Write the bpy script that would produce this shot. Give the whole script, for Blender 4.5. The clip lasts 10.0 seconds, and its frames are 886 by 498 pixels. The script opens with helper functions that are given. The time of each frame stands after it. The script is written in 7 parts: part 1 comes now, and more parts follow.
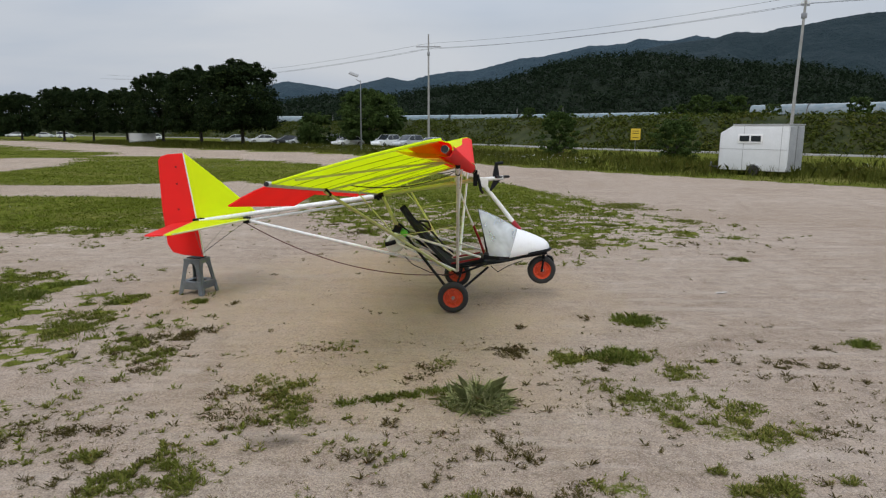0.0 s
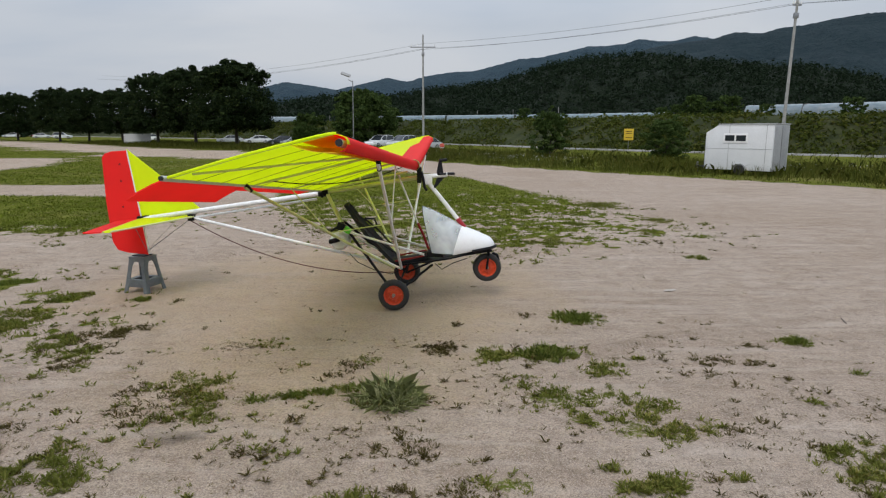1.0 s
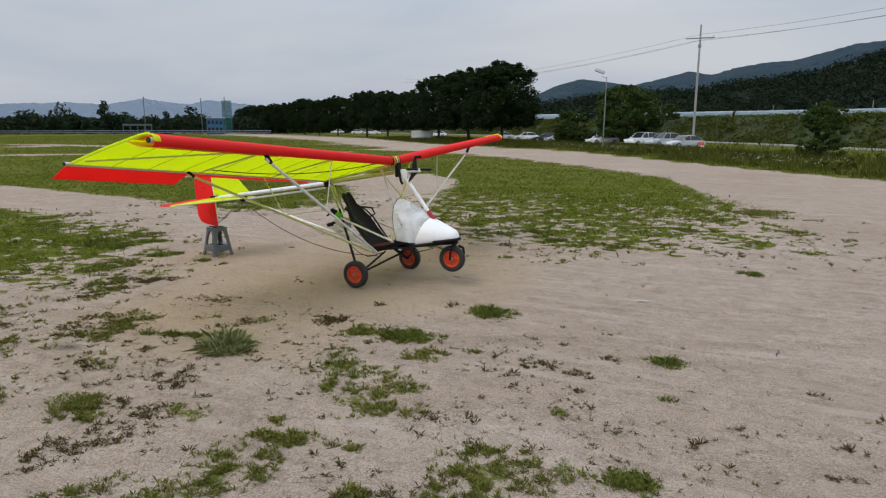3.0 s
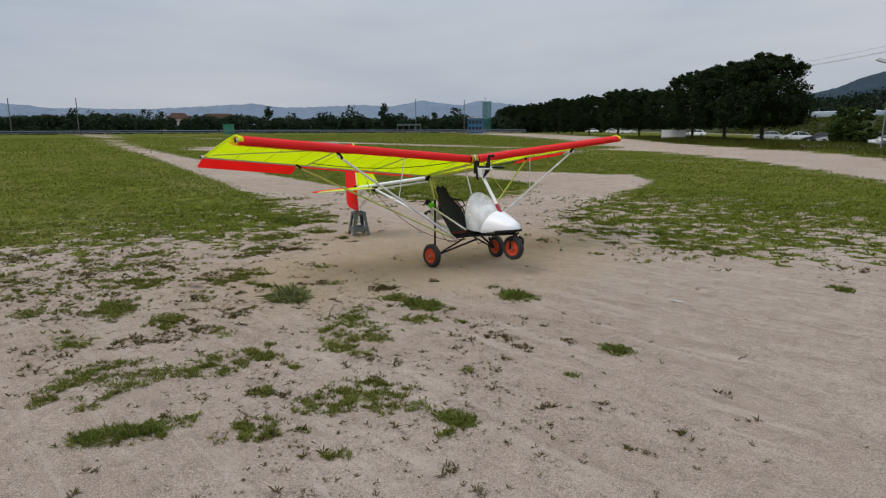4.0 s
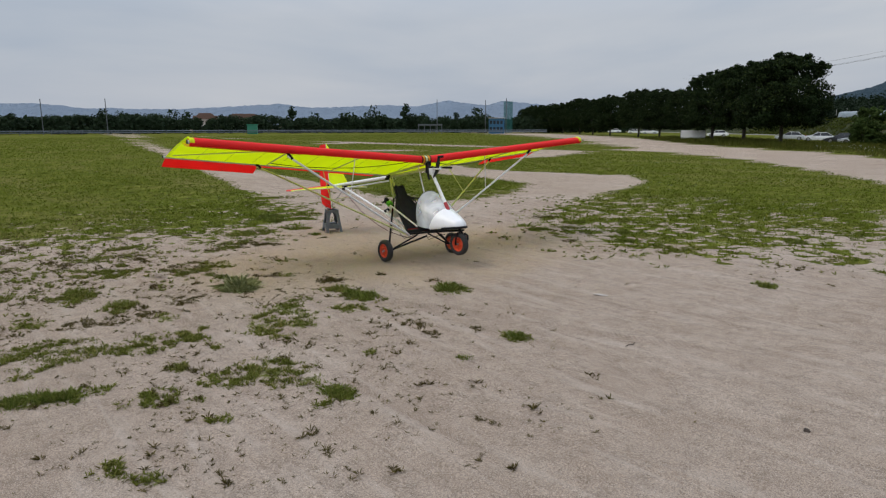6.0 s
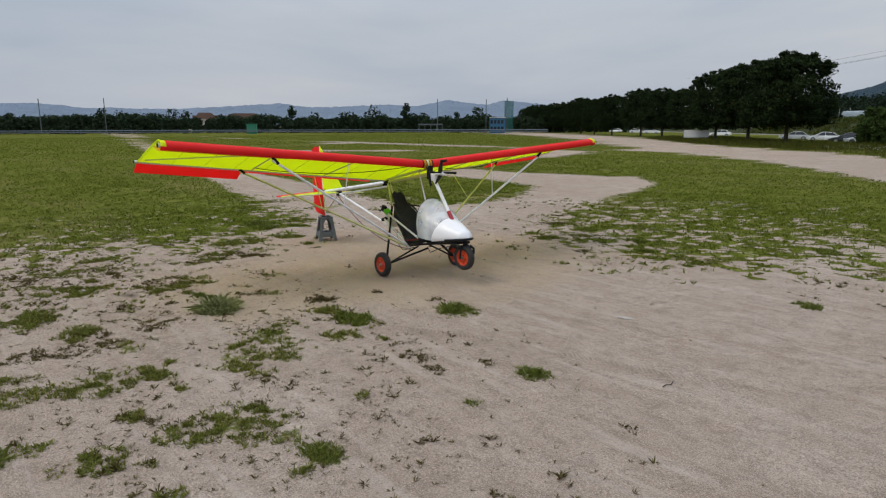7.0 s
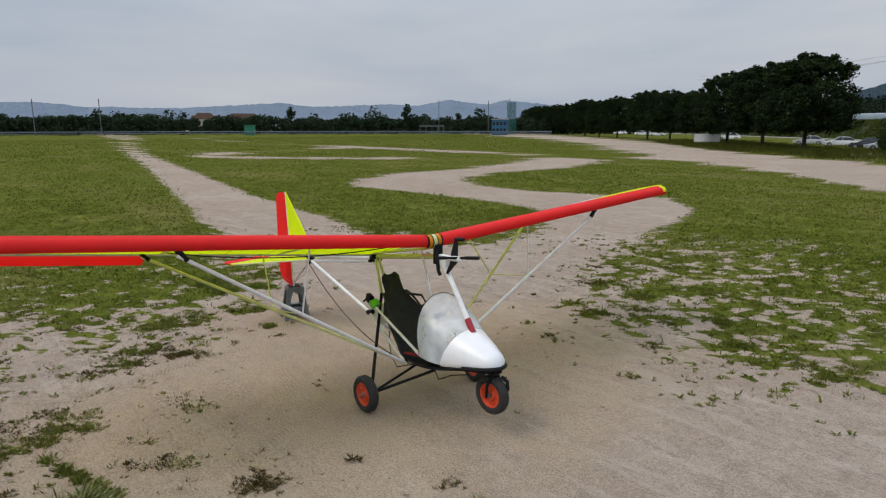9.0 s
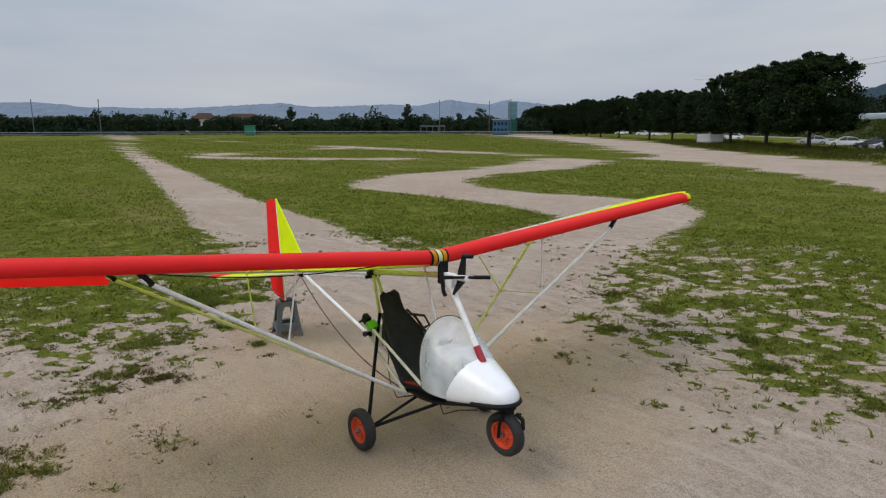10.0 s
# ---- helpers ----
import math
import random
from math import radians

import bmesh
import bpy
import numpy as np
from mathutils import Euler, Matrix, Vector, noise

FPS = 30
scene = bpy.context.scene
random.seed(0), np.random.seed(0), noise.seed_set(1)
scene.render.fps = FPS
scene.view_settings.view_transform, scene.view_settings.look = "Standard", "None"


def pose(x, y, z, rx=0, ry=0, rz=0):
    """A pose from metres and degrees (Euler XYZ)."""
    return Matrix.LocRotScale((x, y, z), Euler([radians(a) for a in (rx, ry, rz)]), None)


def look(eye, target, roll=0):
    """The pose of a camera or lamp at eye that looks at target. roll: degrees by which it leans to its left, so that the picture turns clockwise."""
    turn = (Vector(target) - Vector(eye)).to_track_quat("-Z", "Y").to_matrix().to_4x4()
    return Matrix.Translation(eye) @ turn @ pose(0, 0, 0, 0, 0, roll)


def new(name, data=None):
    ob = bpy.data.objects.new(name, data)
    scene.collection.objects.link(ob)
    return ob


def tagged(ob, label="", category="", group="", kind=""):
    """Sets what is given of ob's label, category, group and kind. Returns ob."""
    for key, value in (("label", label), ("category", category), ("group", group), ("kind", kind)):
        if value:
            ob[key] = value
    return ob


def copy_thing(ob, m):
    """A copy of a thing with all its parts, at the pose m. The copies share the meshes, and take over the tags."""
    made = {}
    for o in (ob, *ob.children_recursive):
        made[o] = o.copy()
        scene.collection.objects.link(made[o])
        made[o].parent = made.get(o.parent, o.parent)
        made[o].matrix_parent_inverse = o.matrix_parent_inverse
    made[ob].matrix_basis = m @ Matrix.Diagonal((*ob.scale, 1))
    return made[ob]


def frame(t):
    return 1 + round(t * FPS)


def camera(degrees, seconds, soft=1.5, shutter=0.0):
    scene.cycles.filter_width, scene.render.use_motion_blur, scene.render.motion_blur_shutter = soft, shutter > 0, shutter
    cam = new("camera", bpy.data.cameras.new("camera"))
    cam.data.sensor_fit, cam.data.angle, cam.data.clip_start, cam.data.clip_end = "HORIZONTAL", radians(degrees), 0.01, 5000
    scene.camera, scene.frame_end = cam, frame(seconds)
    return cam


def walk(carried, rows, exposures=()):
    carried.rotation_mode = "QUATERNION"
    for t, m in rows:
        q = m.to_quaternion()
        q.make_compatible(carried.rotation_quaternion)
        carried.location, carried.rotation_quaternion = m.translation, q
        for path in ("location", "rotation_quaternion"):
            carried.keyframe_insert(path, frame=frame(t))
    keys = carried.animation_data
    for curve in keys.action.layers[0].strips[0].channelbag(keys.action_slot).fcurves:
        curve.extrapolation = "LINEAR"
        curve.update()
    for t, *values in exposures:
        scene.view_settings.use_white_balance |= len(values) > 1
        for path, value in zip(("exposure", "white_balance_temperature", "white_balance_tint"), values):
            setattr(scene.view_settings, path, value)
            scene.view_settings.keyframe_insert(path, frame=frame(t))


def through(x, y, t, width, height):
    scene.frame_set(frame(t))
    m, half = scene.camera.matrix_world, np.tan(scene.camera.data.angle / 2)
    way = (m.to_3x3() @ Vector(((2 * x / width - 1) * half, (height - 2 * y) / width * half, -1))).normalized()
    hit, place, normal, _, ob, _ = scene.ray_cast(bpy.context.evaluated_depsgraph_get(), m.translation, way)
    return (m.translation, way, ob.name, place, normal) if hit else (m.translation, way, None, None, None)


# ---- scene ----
cam = camera(69.1, 10.0, 1.2)
# t, eye, target, roll
PATH = [
    (0, (1.304, -0.919, 2.394), (1.336, 1.047, 2.029), 0.1),
    (0.5, (1.497, -0.921, 2.368), (1.528, 1.045, 2.005), 0.1),
    (1, (2.081, -0.896, 2.343), (2.114, 1.07, 1.98), 0.07),
    (1.5, (2.934, -0.883, 2.331), (2.968, 1.084, 1.967), 0.07),
    (2, (3.964, -0.857, 2.343), (3.977, 1.109, 1.978), 0.08),
    (2.2, (4.43, -0.845, 2.347), (4.28, 1.115, 1.981), 0.11),
    (2.5, (5.21, -0.809, 2.361), (4.739, 1.1, 1.991), 0.11),
    (3, (6.628, -0.693, 2.381), (5.82, 1.098, 2.008), 0.07),
    (3.2, (7.245, -0.64, 2.405), (6.293, 1.079, 2.031), -0.03),
    (4.3, (10.478, 0.185, 2.44), (8.99, 1.467, 2.064), -0.07),
    (4.5, (10.781, 0.293, 2.439), (9.295, 1.577, 2.063), -0.07),
    (5, (11.156, 0.406, 2.464), (9.67, 1.69, 2.088), 0.0),
    (5.5, (11.236, 0.428, 2.47), (9.749, 1.712, 2.094), -0.03),
    (6.8, (10.486, 0.987, 2.498), (8.998, 2.269, 2.122), -0.07),
    (7, (10.244, 1.203, 2.501), (8.756, 2.485, 2.124), -0.07),
    (7.5, (9.497, 1.814, 2.512), (8.008, 3.096, 2.133), -0.03),
    (8, (8.66, 2.477, 2.538), (7.171, 3.758, 2.16), 0.03),
    (8.2, (8.335, 2.725, 2.625), (6.846, 4.005, 2.247), 0.06),
    (8.5, (7.917, 3.065, 2.849), (6.428, 4.346, 2.47), 0.06),
    (9, (7.174, 3.642, 3.115), (5.685, 4.922, 2.737), 0.03),
    (9.5, (6.661, 4.038, 3.132), (5.171, 5.318, 2.753), 0.0),
    (10, (6.527, 4.135, 3.13), (5.036, 5.414, 2.752), 0.0),
]
walk(cam, [(t, look(eye, target, roll)) for t, eye, target, roll in PATH], [(0, 0.07), (2.5, 0.06), (4.5, -0.05), (10, -0.03)])

# ---- world, sun, exposure ----
world = bpy.data.worlds.new("overcast")
scene.world = world
world.use_nodes = True
wn, wl = world.node_tree.nodes, world.node_tree.links
wn.clear()
SUN_EL, SUN_AZ = radians(52), radians(200)
sky = wn.new("ShaderNodeTexSky")
sky.sky_type = "NISHITA"
sky.sun_disc = False
sky.sun_elevation, sky.sun_rotation = SUN_EL, SUN_AZ
sky.air_density, sky.dust_density, sky.ozone_density = 1.5, 4.0, 1.0
skyb = wn.new("ShaderNodeVectorMath")
skyb.operation = "SCALE"
skyb.inputs["Scale"].default_value = 0.09
wl.new(sky.outputs[0], skyb.inputs[0])
tc = wn.new("ShaderNodeTexCoord")
mp = wn.new("ShaderNodeMapping")
mp.inputs["Scale"].default_value = (1.0, 1.0, 4.5)
wl.new(tc.outputs["Generated"], mp.inputs[0])
cn = wn.new("ShaderNodeTexNoise")
cn.inputs["Scale"].default_value = 1.7
cn.inputs["Detail"].default_value = 5.0
cn.inputs["Roughness"].default_value = 0.5
cn.inputs["Distortion"].default_value = 0.3
wl.new(mp.outputs[0], cn.inputs["Vector"])
cr = wn.new("ShaderNodeValToRGB")
cr.color_ramp.elements[0].position, cr.color_ramp.elements[0].color = 0.33, (0.435, 0.51, 0.63, 1)
cr.color_ramp.elements[1].position, cr.color_ramp.elements[1].color = 0.68, (0.635, 0.665, 0.725, 1)
wl.new(cn.outputs["Fac"], cr.inputs[0])
mixw = wn.new("ShaderNodeMix")
mixw.data_type = "RGBA"
mixw.inputs["Factor"].default_value = 0.86
wl.new(skyb.outputs[0], mixw.inputs["A"])
wl.new(cr.outputs[0], mixw.inputs["B"])
# an overcast sky is brighter overhead than at the horizon
sep = wn.new("ShaderNodeSeparateXYZ")
wl.new(tc.outputs["Generated"], sep.inputs[0])
up = wn.new("ShaderNodeMapRange")
up.inputs["From Min"].default_value, up.inputs["From Max"].default_value = 0.15, 0.85
up.inputs["To Min"].default_value, up.inputs["To Max"].default_value = 0.94, 2.35
wl.new(sep.outputs["Z"], up.inputs["Value"])
bg = wn.new("ShaderNodeBackground")
wl.new(up.outputs["Result"], bg.inputs["Strength"])
wl.new(mixw.outputs["Result"], bg.inputs[0])
wo = wn.new("ShaderNodeOutputWorld")
wl.new(bg.outputs[0], wo.inputs[0])

sun_data = bpy.data.lights.new("sun", "SUN")
sun_data.energy, sun_data.angle, sun_data.color = 1.0, radians(25), (1.0, 0.96, 0.9)
sun = new("sun", sun_data)
sun.matrix_world = look((0, 0, 30), (-math.sin(SUN_AZ) * math.cos(SUN_EL), -math.cos(SUN_AZ) * math.cos(SUN_EL), 30 - math.sin(SUN_EL)))
scene.view_settings.exposure = 0.0


# ---- materials ----
class Mat:
    """A node material with short ways to add nodes."""

    def __init__(self, name, rough=0.6, metal=0.0, spec=0.5):
        self.m = bpy.data.materials.new(name)
        self.m.use_nodes = True
        self.n, self.l = self.m.node_tree.nodes, self.m.node_tree.links
        self.b = self.n["Principled BSDF"]
        self.b.inputs["Roughness"].default_value = rough
        self.b.inputs["Metallic"].default_value = metal
        self.b.inputs["Specular IOR Level"].default_value = spec

    def put(self, sock, v):
        if hasattr(v, "links"):
            self.l.new(v, sock)
        else:
            sock.default_value = v if not (isinstance(v, tuple) and len(v) == 3 and sock.type == "RGBA") else (*v, 1)

    def coord(self, kind="Object"):
        return self.n.new("ShaderNodeTexCoord").outputs[kind]

    def position(self):
        return self.n.new("ShaderNodeNewGeometry").outputs["Position"]

    def noise(self, scale, detail=4, rough=0.55, vec=None, dist=0.0):
        x = self.n.new("ShaderNodeTexNoise")
        x.inputs["Scale"].default_value, x.inputs["Detail"].default_value = scale, detail
        x.inputs["Roughness"].default_value, x.inputs["Distortion"].default_value = rough, dist
        self.l.new(vec if vec is not None else self.position(), x.inputs["Vector"])
        return x.outputs["Fac"]

    def stretch(self, vec, scale, rot=(0, 0, 0)):
        x = self.n.new("ShaderNodeMapping")
        x.inputs["Scale"].default_value = scale
        x.inputs["Rotation"].default_value = rot
        self.l.new(vec, x.inputs[0])
        return x.outputs[0]

    def ramp(self, fac, *stops):
        x = self.n.new("ShaderNodeValToRGB")
        e = x.color_ramp.elements
        while len(e) < len(stops):
            e.new(0.5)
        for k, (p, c) in zip(e, stops):
            k.position, k.color = p, (*c, 1) if isinstance(c, tuple) else (c, c, c, 1)
        self.l.new(fac, x.inputs[0])
        return x.outputs[0]

    def mix(self, fac, a, b, mode="MIX"):
        x = self.n.new("ShaderNodeMix")
        x.data_type, x.blend_type = "RGBA", mode
        self.put(x.inputs["Factor"], fac)
        self.put(x.inputs["A"], a)
        self.put(x.inputs["B"], b)
        return x.outputs["Result"]

    def math(self, op, a, b=0.0, clamp=False):
        x = self.n.new("ShaderNodeMath")
        x.operation, x.use_clamp = op, clamp
        self.put(x.inputs[0], a)
        self.put(x.inputs[1], b)
        return x.outputs[0]

    def attr(self, name):
        x = self.n.new("ShaderNodeAttribute")
        x.attribute_name = name
        return x.outputs["Fac"]

    def island(self):
        return self.n.new("ShaderNodeNewGeometry").outputs["Random Per Island"]

    def bump(self, fac, strength=0.3, dist=0.01):
        x = self.n.new("ShaderNodeBump")
        x.inputs["Strength"].default_value, x.inputs["Distance"].default_value = strength, dist
        self.l.new(fac, x.inputs["Height"])
        self.l.new(x.outputs[0], self.b.inputs["Normal"])

    def color(self, c):
        self.put(self.b.inputs["Base Color"], c)
        return self

    def leafy(self, c, amount=0.35):
        """Lets light through thin leaves and cloth."""
        t = self.n.new("ShaderNodeBsdfTranslucent")
        self.put(t.inputs[0], c)
        x = self.n.new("ShaderNodeMixShader")
        x.inputs[0].default_value = amount
        self.l.new(self.b.outputs[0], x.inputs[1])
        self.l.new(t.outputs[0], x.inputs[2])
        self.l.new(x.outputs[0], self.n["Material Output"].inputs[0])


def plain(name, c, rough=0.5, metal=0.0, grain=0.12, scale=9.0, bump=0.0, spec=0.5):
    """A painted, plastic or metal surface with faint dirt at two scales."""
    a = Mat(name, rough, metal, spec)
    o = a.coord()
    f = a.math("MULTIPLY", a.noise(scale, 5, 0.6, o), a.noise(scale * 7, 3, 0.6, o))
    dark = tuple(v * (1 - 2.2 * grain) for v in c)
    a.color(a.ramp(f, (0.12, dark), (0.36, c)))
    a.put(a.b.inputs["Roughness"], a.math("ADD", a.math("MULTIPLY", f, -0.3), rough + 0.08))
    if bump:
        a.bump(a.noise(scale * 12, 3, 0.6, o), bump, 0.003)
    return a.m


def cloth(name, c, through=0.42):
    a = Mat(name, 0.55, 0, 0.3)
    o = a.coord()
    wr = a.noise(2.2, 4, 0.6, a.stretch(o, (1, 0.35, 1)))
    fine = a.noise(160, 2, 0.5, o)
    col = a.mix(0.25, c, a.ramp(a.noise(3.5, 5, 0.6, o), (0.3, tuple(v * 0.82 for v in c)), (0.65, c)))
    a.color(col)
    a.bump(a.math("ADD", a.math("MULTIPLY", fine, 0.08), wr), 0.25, 0.02)
    a.leafy(col, through)
    return a.m


def leaf_mat(name, c0, c1, c2, through=0.3, rough=0.55, scale=0.4, mottle=0.85):
    a = Mat(name, rough + 0.2, 0, 0.06)
    col = a.mix(a.ramp(a.noise(scale, 3), (0.38, 0.0), (0.62, 1.0)), a.ramp(a.island(), (0.0, c0), (0.5, c1), (1.0, c2)), c1)
    col = a.mix(1.0, col, a.ramp(a.noise(1.4, 5, 0.65), (0.34, mottle), (0.62, 1.08)), "MULTIPLY")
    a.color(col)
    a.leafy(col, through)
    return a.m


M_yellow = cloth("fluorescent_yellow_cloth", (0.88, 0.98, 0.020), 0.62)
M_red = cloth("fluorescent_red_cloth", (0.97, 0.050, 0.046), 0.58)
M_orange = cloth("orange_cloth", (0.98, 0.46, 0.025), 0.6)
M_amber = cloth("amber_cloth", (0.97, 0.76, 0.080), 0.5)
M_white = plain("white_gelcoat", (0.80, 0.80, 0.80), 0.28, grain=0.06)
M_tube = plain("white_painted_tube", (0.80, 0.80, 0.78), 0.35, grain=0.12)
M_alu = plain("dull_aluminium_tube", (0.60, 0.61, 0.57), 0.42, 0.25, 0.1)
M_limetube = plain("pale_lime_painted_tube", (0.62, 0.645, 0.27), 0.4, grain=0.12)
M_black = plain("black_painted_steel", (0.009, 0.009, 0.010), 0.6, grain=0.2, spec=0.18)
M_seat = plain("black_seat_fabric", (0.016, 0.017, 0.018), 0.9, grain=0.25, scale=14, bump=0.4)
M_strap = plain("black_webbing", (0.02, 0.02, 0.02), 0.85)
M_rubber = plain("dusty_black_rubber", (0.026, 0.024, 0.022), 0.75, grain=0.2, scale=20, bump=0.3)
M_rim = plain("orange_plastic_rim", (0.66, 0.068, 0.018), 0.4, grain=0.2, scale=16)
M_metal = plain("grey_steel", (0.35, 0.35, 0.35), 0.35, 0.9, 0.15)
M_redtape = plain("dark_red_tape", (0.35, 0.012, 0.02), 0.5)
M_green = plain("bright_green_plastic", (0.12, 0.55, 0.03), 0.4)
M_redseat = plain("dark_red_fabric", (0.28, 0.01, 0.012), 0.8)
M_tank = plain("milky_white_plastic", (0.80, 0.81, 0.72), 0.35, grain=0.08)
M_wire = plain("dark_red_wire", (0.09, 0.02, 0.016), 0.6)
M_cable = plain("steel_cable", (0.25, 0.25, 0.25), 0.4, 0.8)
M_stool = plain("grey_moulded_plastic", (0.128, 0.142, 0.145), 0.5, grain=0.15, scale=12)
M_dark = plain("dark_opening", (0.012, 0.012, 0.013), 0.8)


def film_mat():
    """A clouded clear plastic sheet."""
    a = Mat("clouded_clear_sheet", 0.12, 0, 0.5)
    o = a.coord()
    f = a.noise(2.6, 3, 0.5, o, 0.5)
    a.color((0.74, 0.78, 0.80))
    a.put(a.b.inputs["Alpha"], a.ramp(f, (0.30, 0.22), (0.70, 0.60)))
    a.put(a.b.inputs["Roughness"], a.ramp(a.noise(12, 4, 0.6, o), (0.3, 0.08), (0.7, 0.3)))
    a.bump(a.noise(4, 4, 0.6, o, 0.6), 0.35, 0.02)
    return a.m


M_film = film_mat()


# ---- mesh helpers ----
def to_mesh(name, bm, mat, smooth=True):
    me = bpy.data.meshes.new(name)
    bmesh.ops.recalc_face_normals(bm, faces=bm.faces)
    bm.to_mesh(me)
    bm.free()
    for m in (mat if isinstance(mat, (list, tuple)) else [mat]):
        me.materials.append(m)
    if smooth:
        me.shade_smooth()
        me.set_sharp_from_angle(angle=radians(38))
    return me


def part(name, bm, mat, parent=None, label="", smooth=True):
    """One mesh object from a bmesh, under a thing or part if one is given."""
    ob = new(name, to_mesh(name, bm, mat, smooth))
    if parent is not None:
        ob.parent = parent
    return tagged(ob, label)


def thing(name, m, label, category, group="", kind=""):
    ob = new(name)
    ob.matrix_basis = m
    return tagged(ob, label, category, group, kind)


def tube(bm, p, q, r, n=10, r2=None):
    p, q = Vector(p), Vector(q)
    d = q - p
    m = Matrix.Translation((p + q) / 2) @ d.to_track_quat("Z", "Y").to_matrix().to_4x4()
    bmesh.ops.create_cone(bm, cap_ends=True, segments=n, radius1=r, radius2=r if r2 is None else r2, depth=d.length, matrix=m)
    return bm


def tubes(r, *pairs, n=10):
    bm = bmesh.new()
    for p, q in pairs:
        tube(bm, p, q, r, n)
    return bm


def path_tube(bm, pts, r, n=7):
    """A tube along a line of points."""
    pts = [Vector(p) for p in pts]
    rings = []
    for i, p in enumerate(pts):
        d = (pts[min(i + 1, len(pts) - 1)] - pts[max(i - 1, 0)]).normalized()
        a = d.orthogonal().normalized() if i == 0 else (a - d * a.dot(d)).normalized()
        b = d.cross(a)
        rings.append([bm.verts.new(p + r * (math.cos(2 * math.pi * k / n) * a + math.sin(2 * math.pi * k / n) * b)) for k in range(n)])
    for s, e in zip(rings, rings[1:]):
        for k in range(n):
            bm.faces.new((s[k], s[(k + 1) % n], e[(k + 1) % n], e[k]))
    bm.faces.new(rings[0])
    bm.faces.new(rings[-1][::-1])
    return bm


def sag(p, q, drop, n=14):
    p, q = Vector(p), Vector(q)
    return [p.lerp(q, i / n) - Vector((0, 0, drop * 4 * (i / n) * (1 - i / n))) for i in range(n + 1)]


def box(bm, x0, y0, z0, x1, y1, z1, m=None, bev=0.0):
    mm = Matrix.Translation(((x0 + x1) / 2, (y0 + y1) / 2, (z0 + z1) / 2)) @ Matrix.Diagonal((x1 - x0, y1 - y0, z1 - z0, 1))
    r = bmesh.ops.create_cube(bm, size=1, matrix=(m @ mm) if m is not None else mm)
    if bev:
        es = list({e for v in r["verts"] for e in v.link_edges})
        bmesh.ops.bevel(bm, geom=es, offset=bev, segments=2, profile=0.7, affect="EDGES", clamp_overlap=True)
    return bm


def boxes(*bs, bev=0.0, m=None):
    bm = bmesh.new()
    for b in bs:
        box(bm, *b, m=m, bev=bev)
    return bm


def lathe(bm, profile, n=32, axis="Y", at=(0, 0, 0)):
    """Turns a profile of (radius, offset along the axis) round the axis; the profile is closed."""
    rings = []
    for k in range(n):
        a = 2 * math.pi * k / n
        c, s = math.cos(a), math.sin(a)
        ring = []
        for r, o in profile:
            co = {"Y": (r * c, o, r * s), "Z": (r * c, r * s, o), "X": (o, r * c, r * s)}[axis]
            ring.append(bm.verts.new(Vector(co) + Vector(at)))
        rings.append(ring)
    m = len(profile)
    for k in range(n):
        a, b = rings[k], rings[(k + 1) % n]
        for i in range(m):
            j = (i + 1) % m
            bm.faces.new((a[i], a[j], b[j], b[i]))
    return bm


def sheet(bm, f, nu, nv, thick=0.0):
    """A curved sheet from f(u, v), u and v from 0 to 1, with a thickness along its normals."""
    g = [[Vector(f(i / nu, j / nv)) for j in range(nv + 1)] for i in range(nu + 1)]
    vs = [[bm.verts.new(p) for p in row] for row in g]
    fs = [bm.faces.new((vs[i][j], vs[i + 1][j], vs[i + 1][j + 1], vs[i][j + 1])) for i in range(nu) for j in range(nv)]
    if thick:
        bmesh.ops.recalc_face_normals(bm, faces=fs)
        bmesh.ops.solidify(bm, geom=fs, thickness=thick)
    return bm


def slab(bm, pts, thick, axis=(0, 0, 1)):
    """A flat plate of an outline, with its thickness along an axis."""
    n = Vector(axis).normalized() * thick / 2
    a = [bm.verts.new(Vector(p) - n) for p in pts]
    b = [bm.verts.new(Vector(p) + n) for p in pts]
    bm.faces.new(a[::-1])
    bm.faces.new(b)
    for i in range(len(pts)):
        j = (i + 1) % len(pts)
        bm.faces.new((a[i], a[j], b[j], b[i]))
    return bm


def quads_mesh(name, co, mat, per=4):
    """A mesh of many loose faces with per corners each, from an array of corners."""
    co = np.ascontiguousarray(co, dtype=np.float32).reshape(-1, 3)
    n = len(co)
    me = bpy.data.meshes.new(name)
    me.vertices.add(n)
    me.vertices.foreach_set("co", co.ravel())
    me.loops.add(n)
    me.loops.foreach_set("vertex_index", np.arange(n, dtype=np.int32))
    me.polygons.add(n // per)
    me.polygons.foreach_set("loop_start", np.arange(0, n, per, dtype=np.int32))
    me.update(calc_edges=True)
    for m in (mat if isinstance(mat, (list, tuple)) else [mat]):
        me.materials.append(m)
    return me


# ---- plan of the ground: smooth noise and outlines ----
def vnoise(x, y, seed=0):
    """Smooth value noise, 0 to 1, on arrays."""
    xi, yi = np.floor(x).astype(np.int64), np.floor(y).astype(np.int64)
    fx, fy = x - xi, y - yi
    fx, fy = fx * fx * (3 - 2 * fx), fy * fy * (3 - 2 * fy)

    def h(a, b):
        n = (a * 374761393 + b * 668265263 + seed * 1274126177) & 0xFFFFFFFF
        n = ((n ^ (n >> 13)) * 1103515245) & 0xFFFFFFFF
        return ((n ^ (n >> 16)) & 0xFFFF) / 65535.0

    return (h(xi, yi) * (1 - fx) + h(xi + 1, yi) * fx) * (1 - fy) + (h(xi, yi + 1) * (1 - fx) + h(xi + 1, yi + 1) * fx) * fy


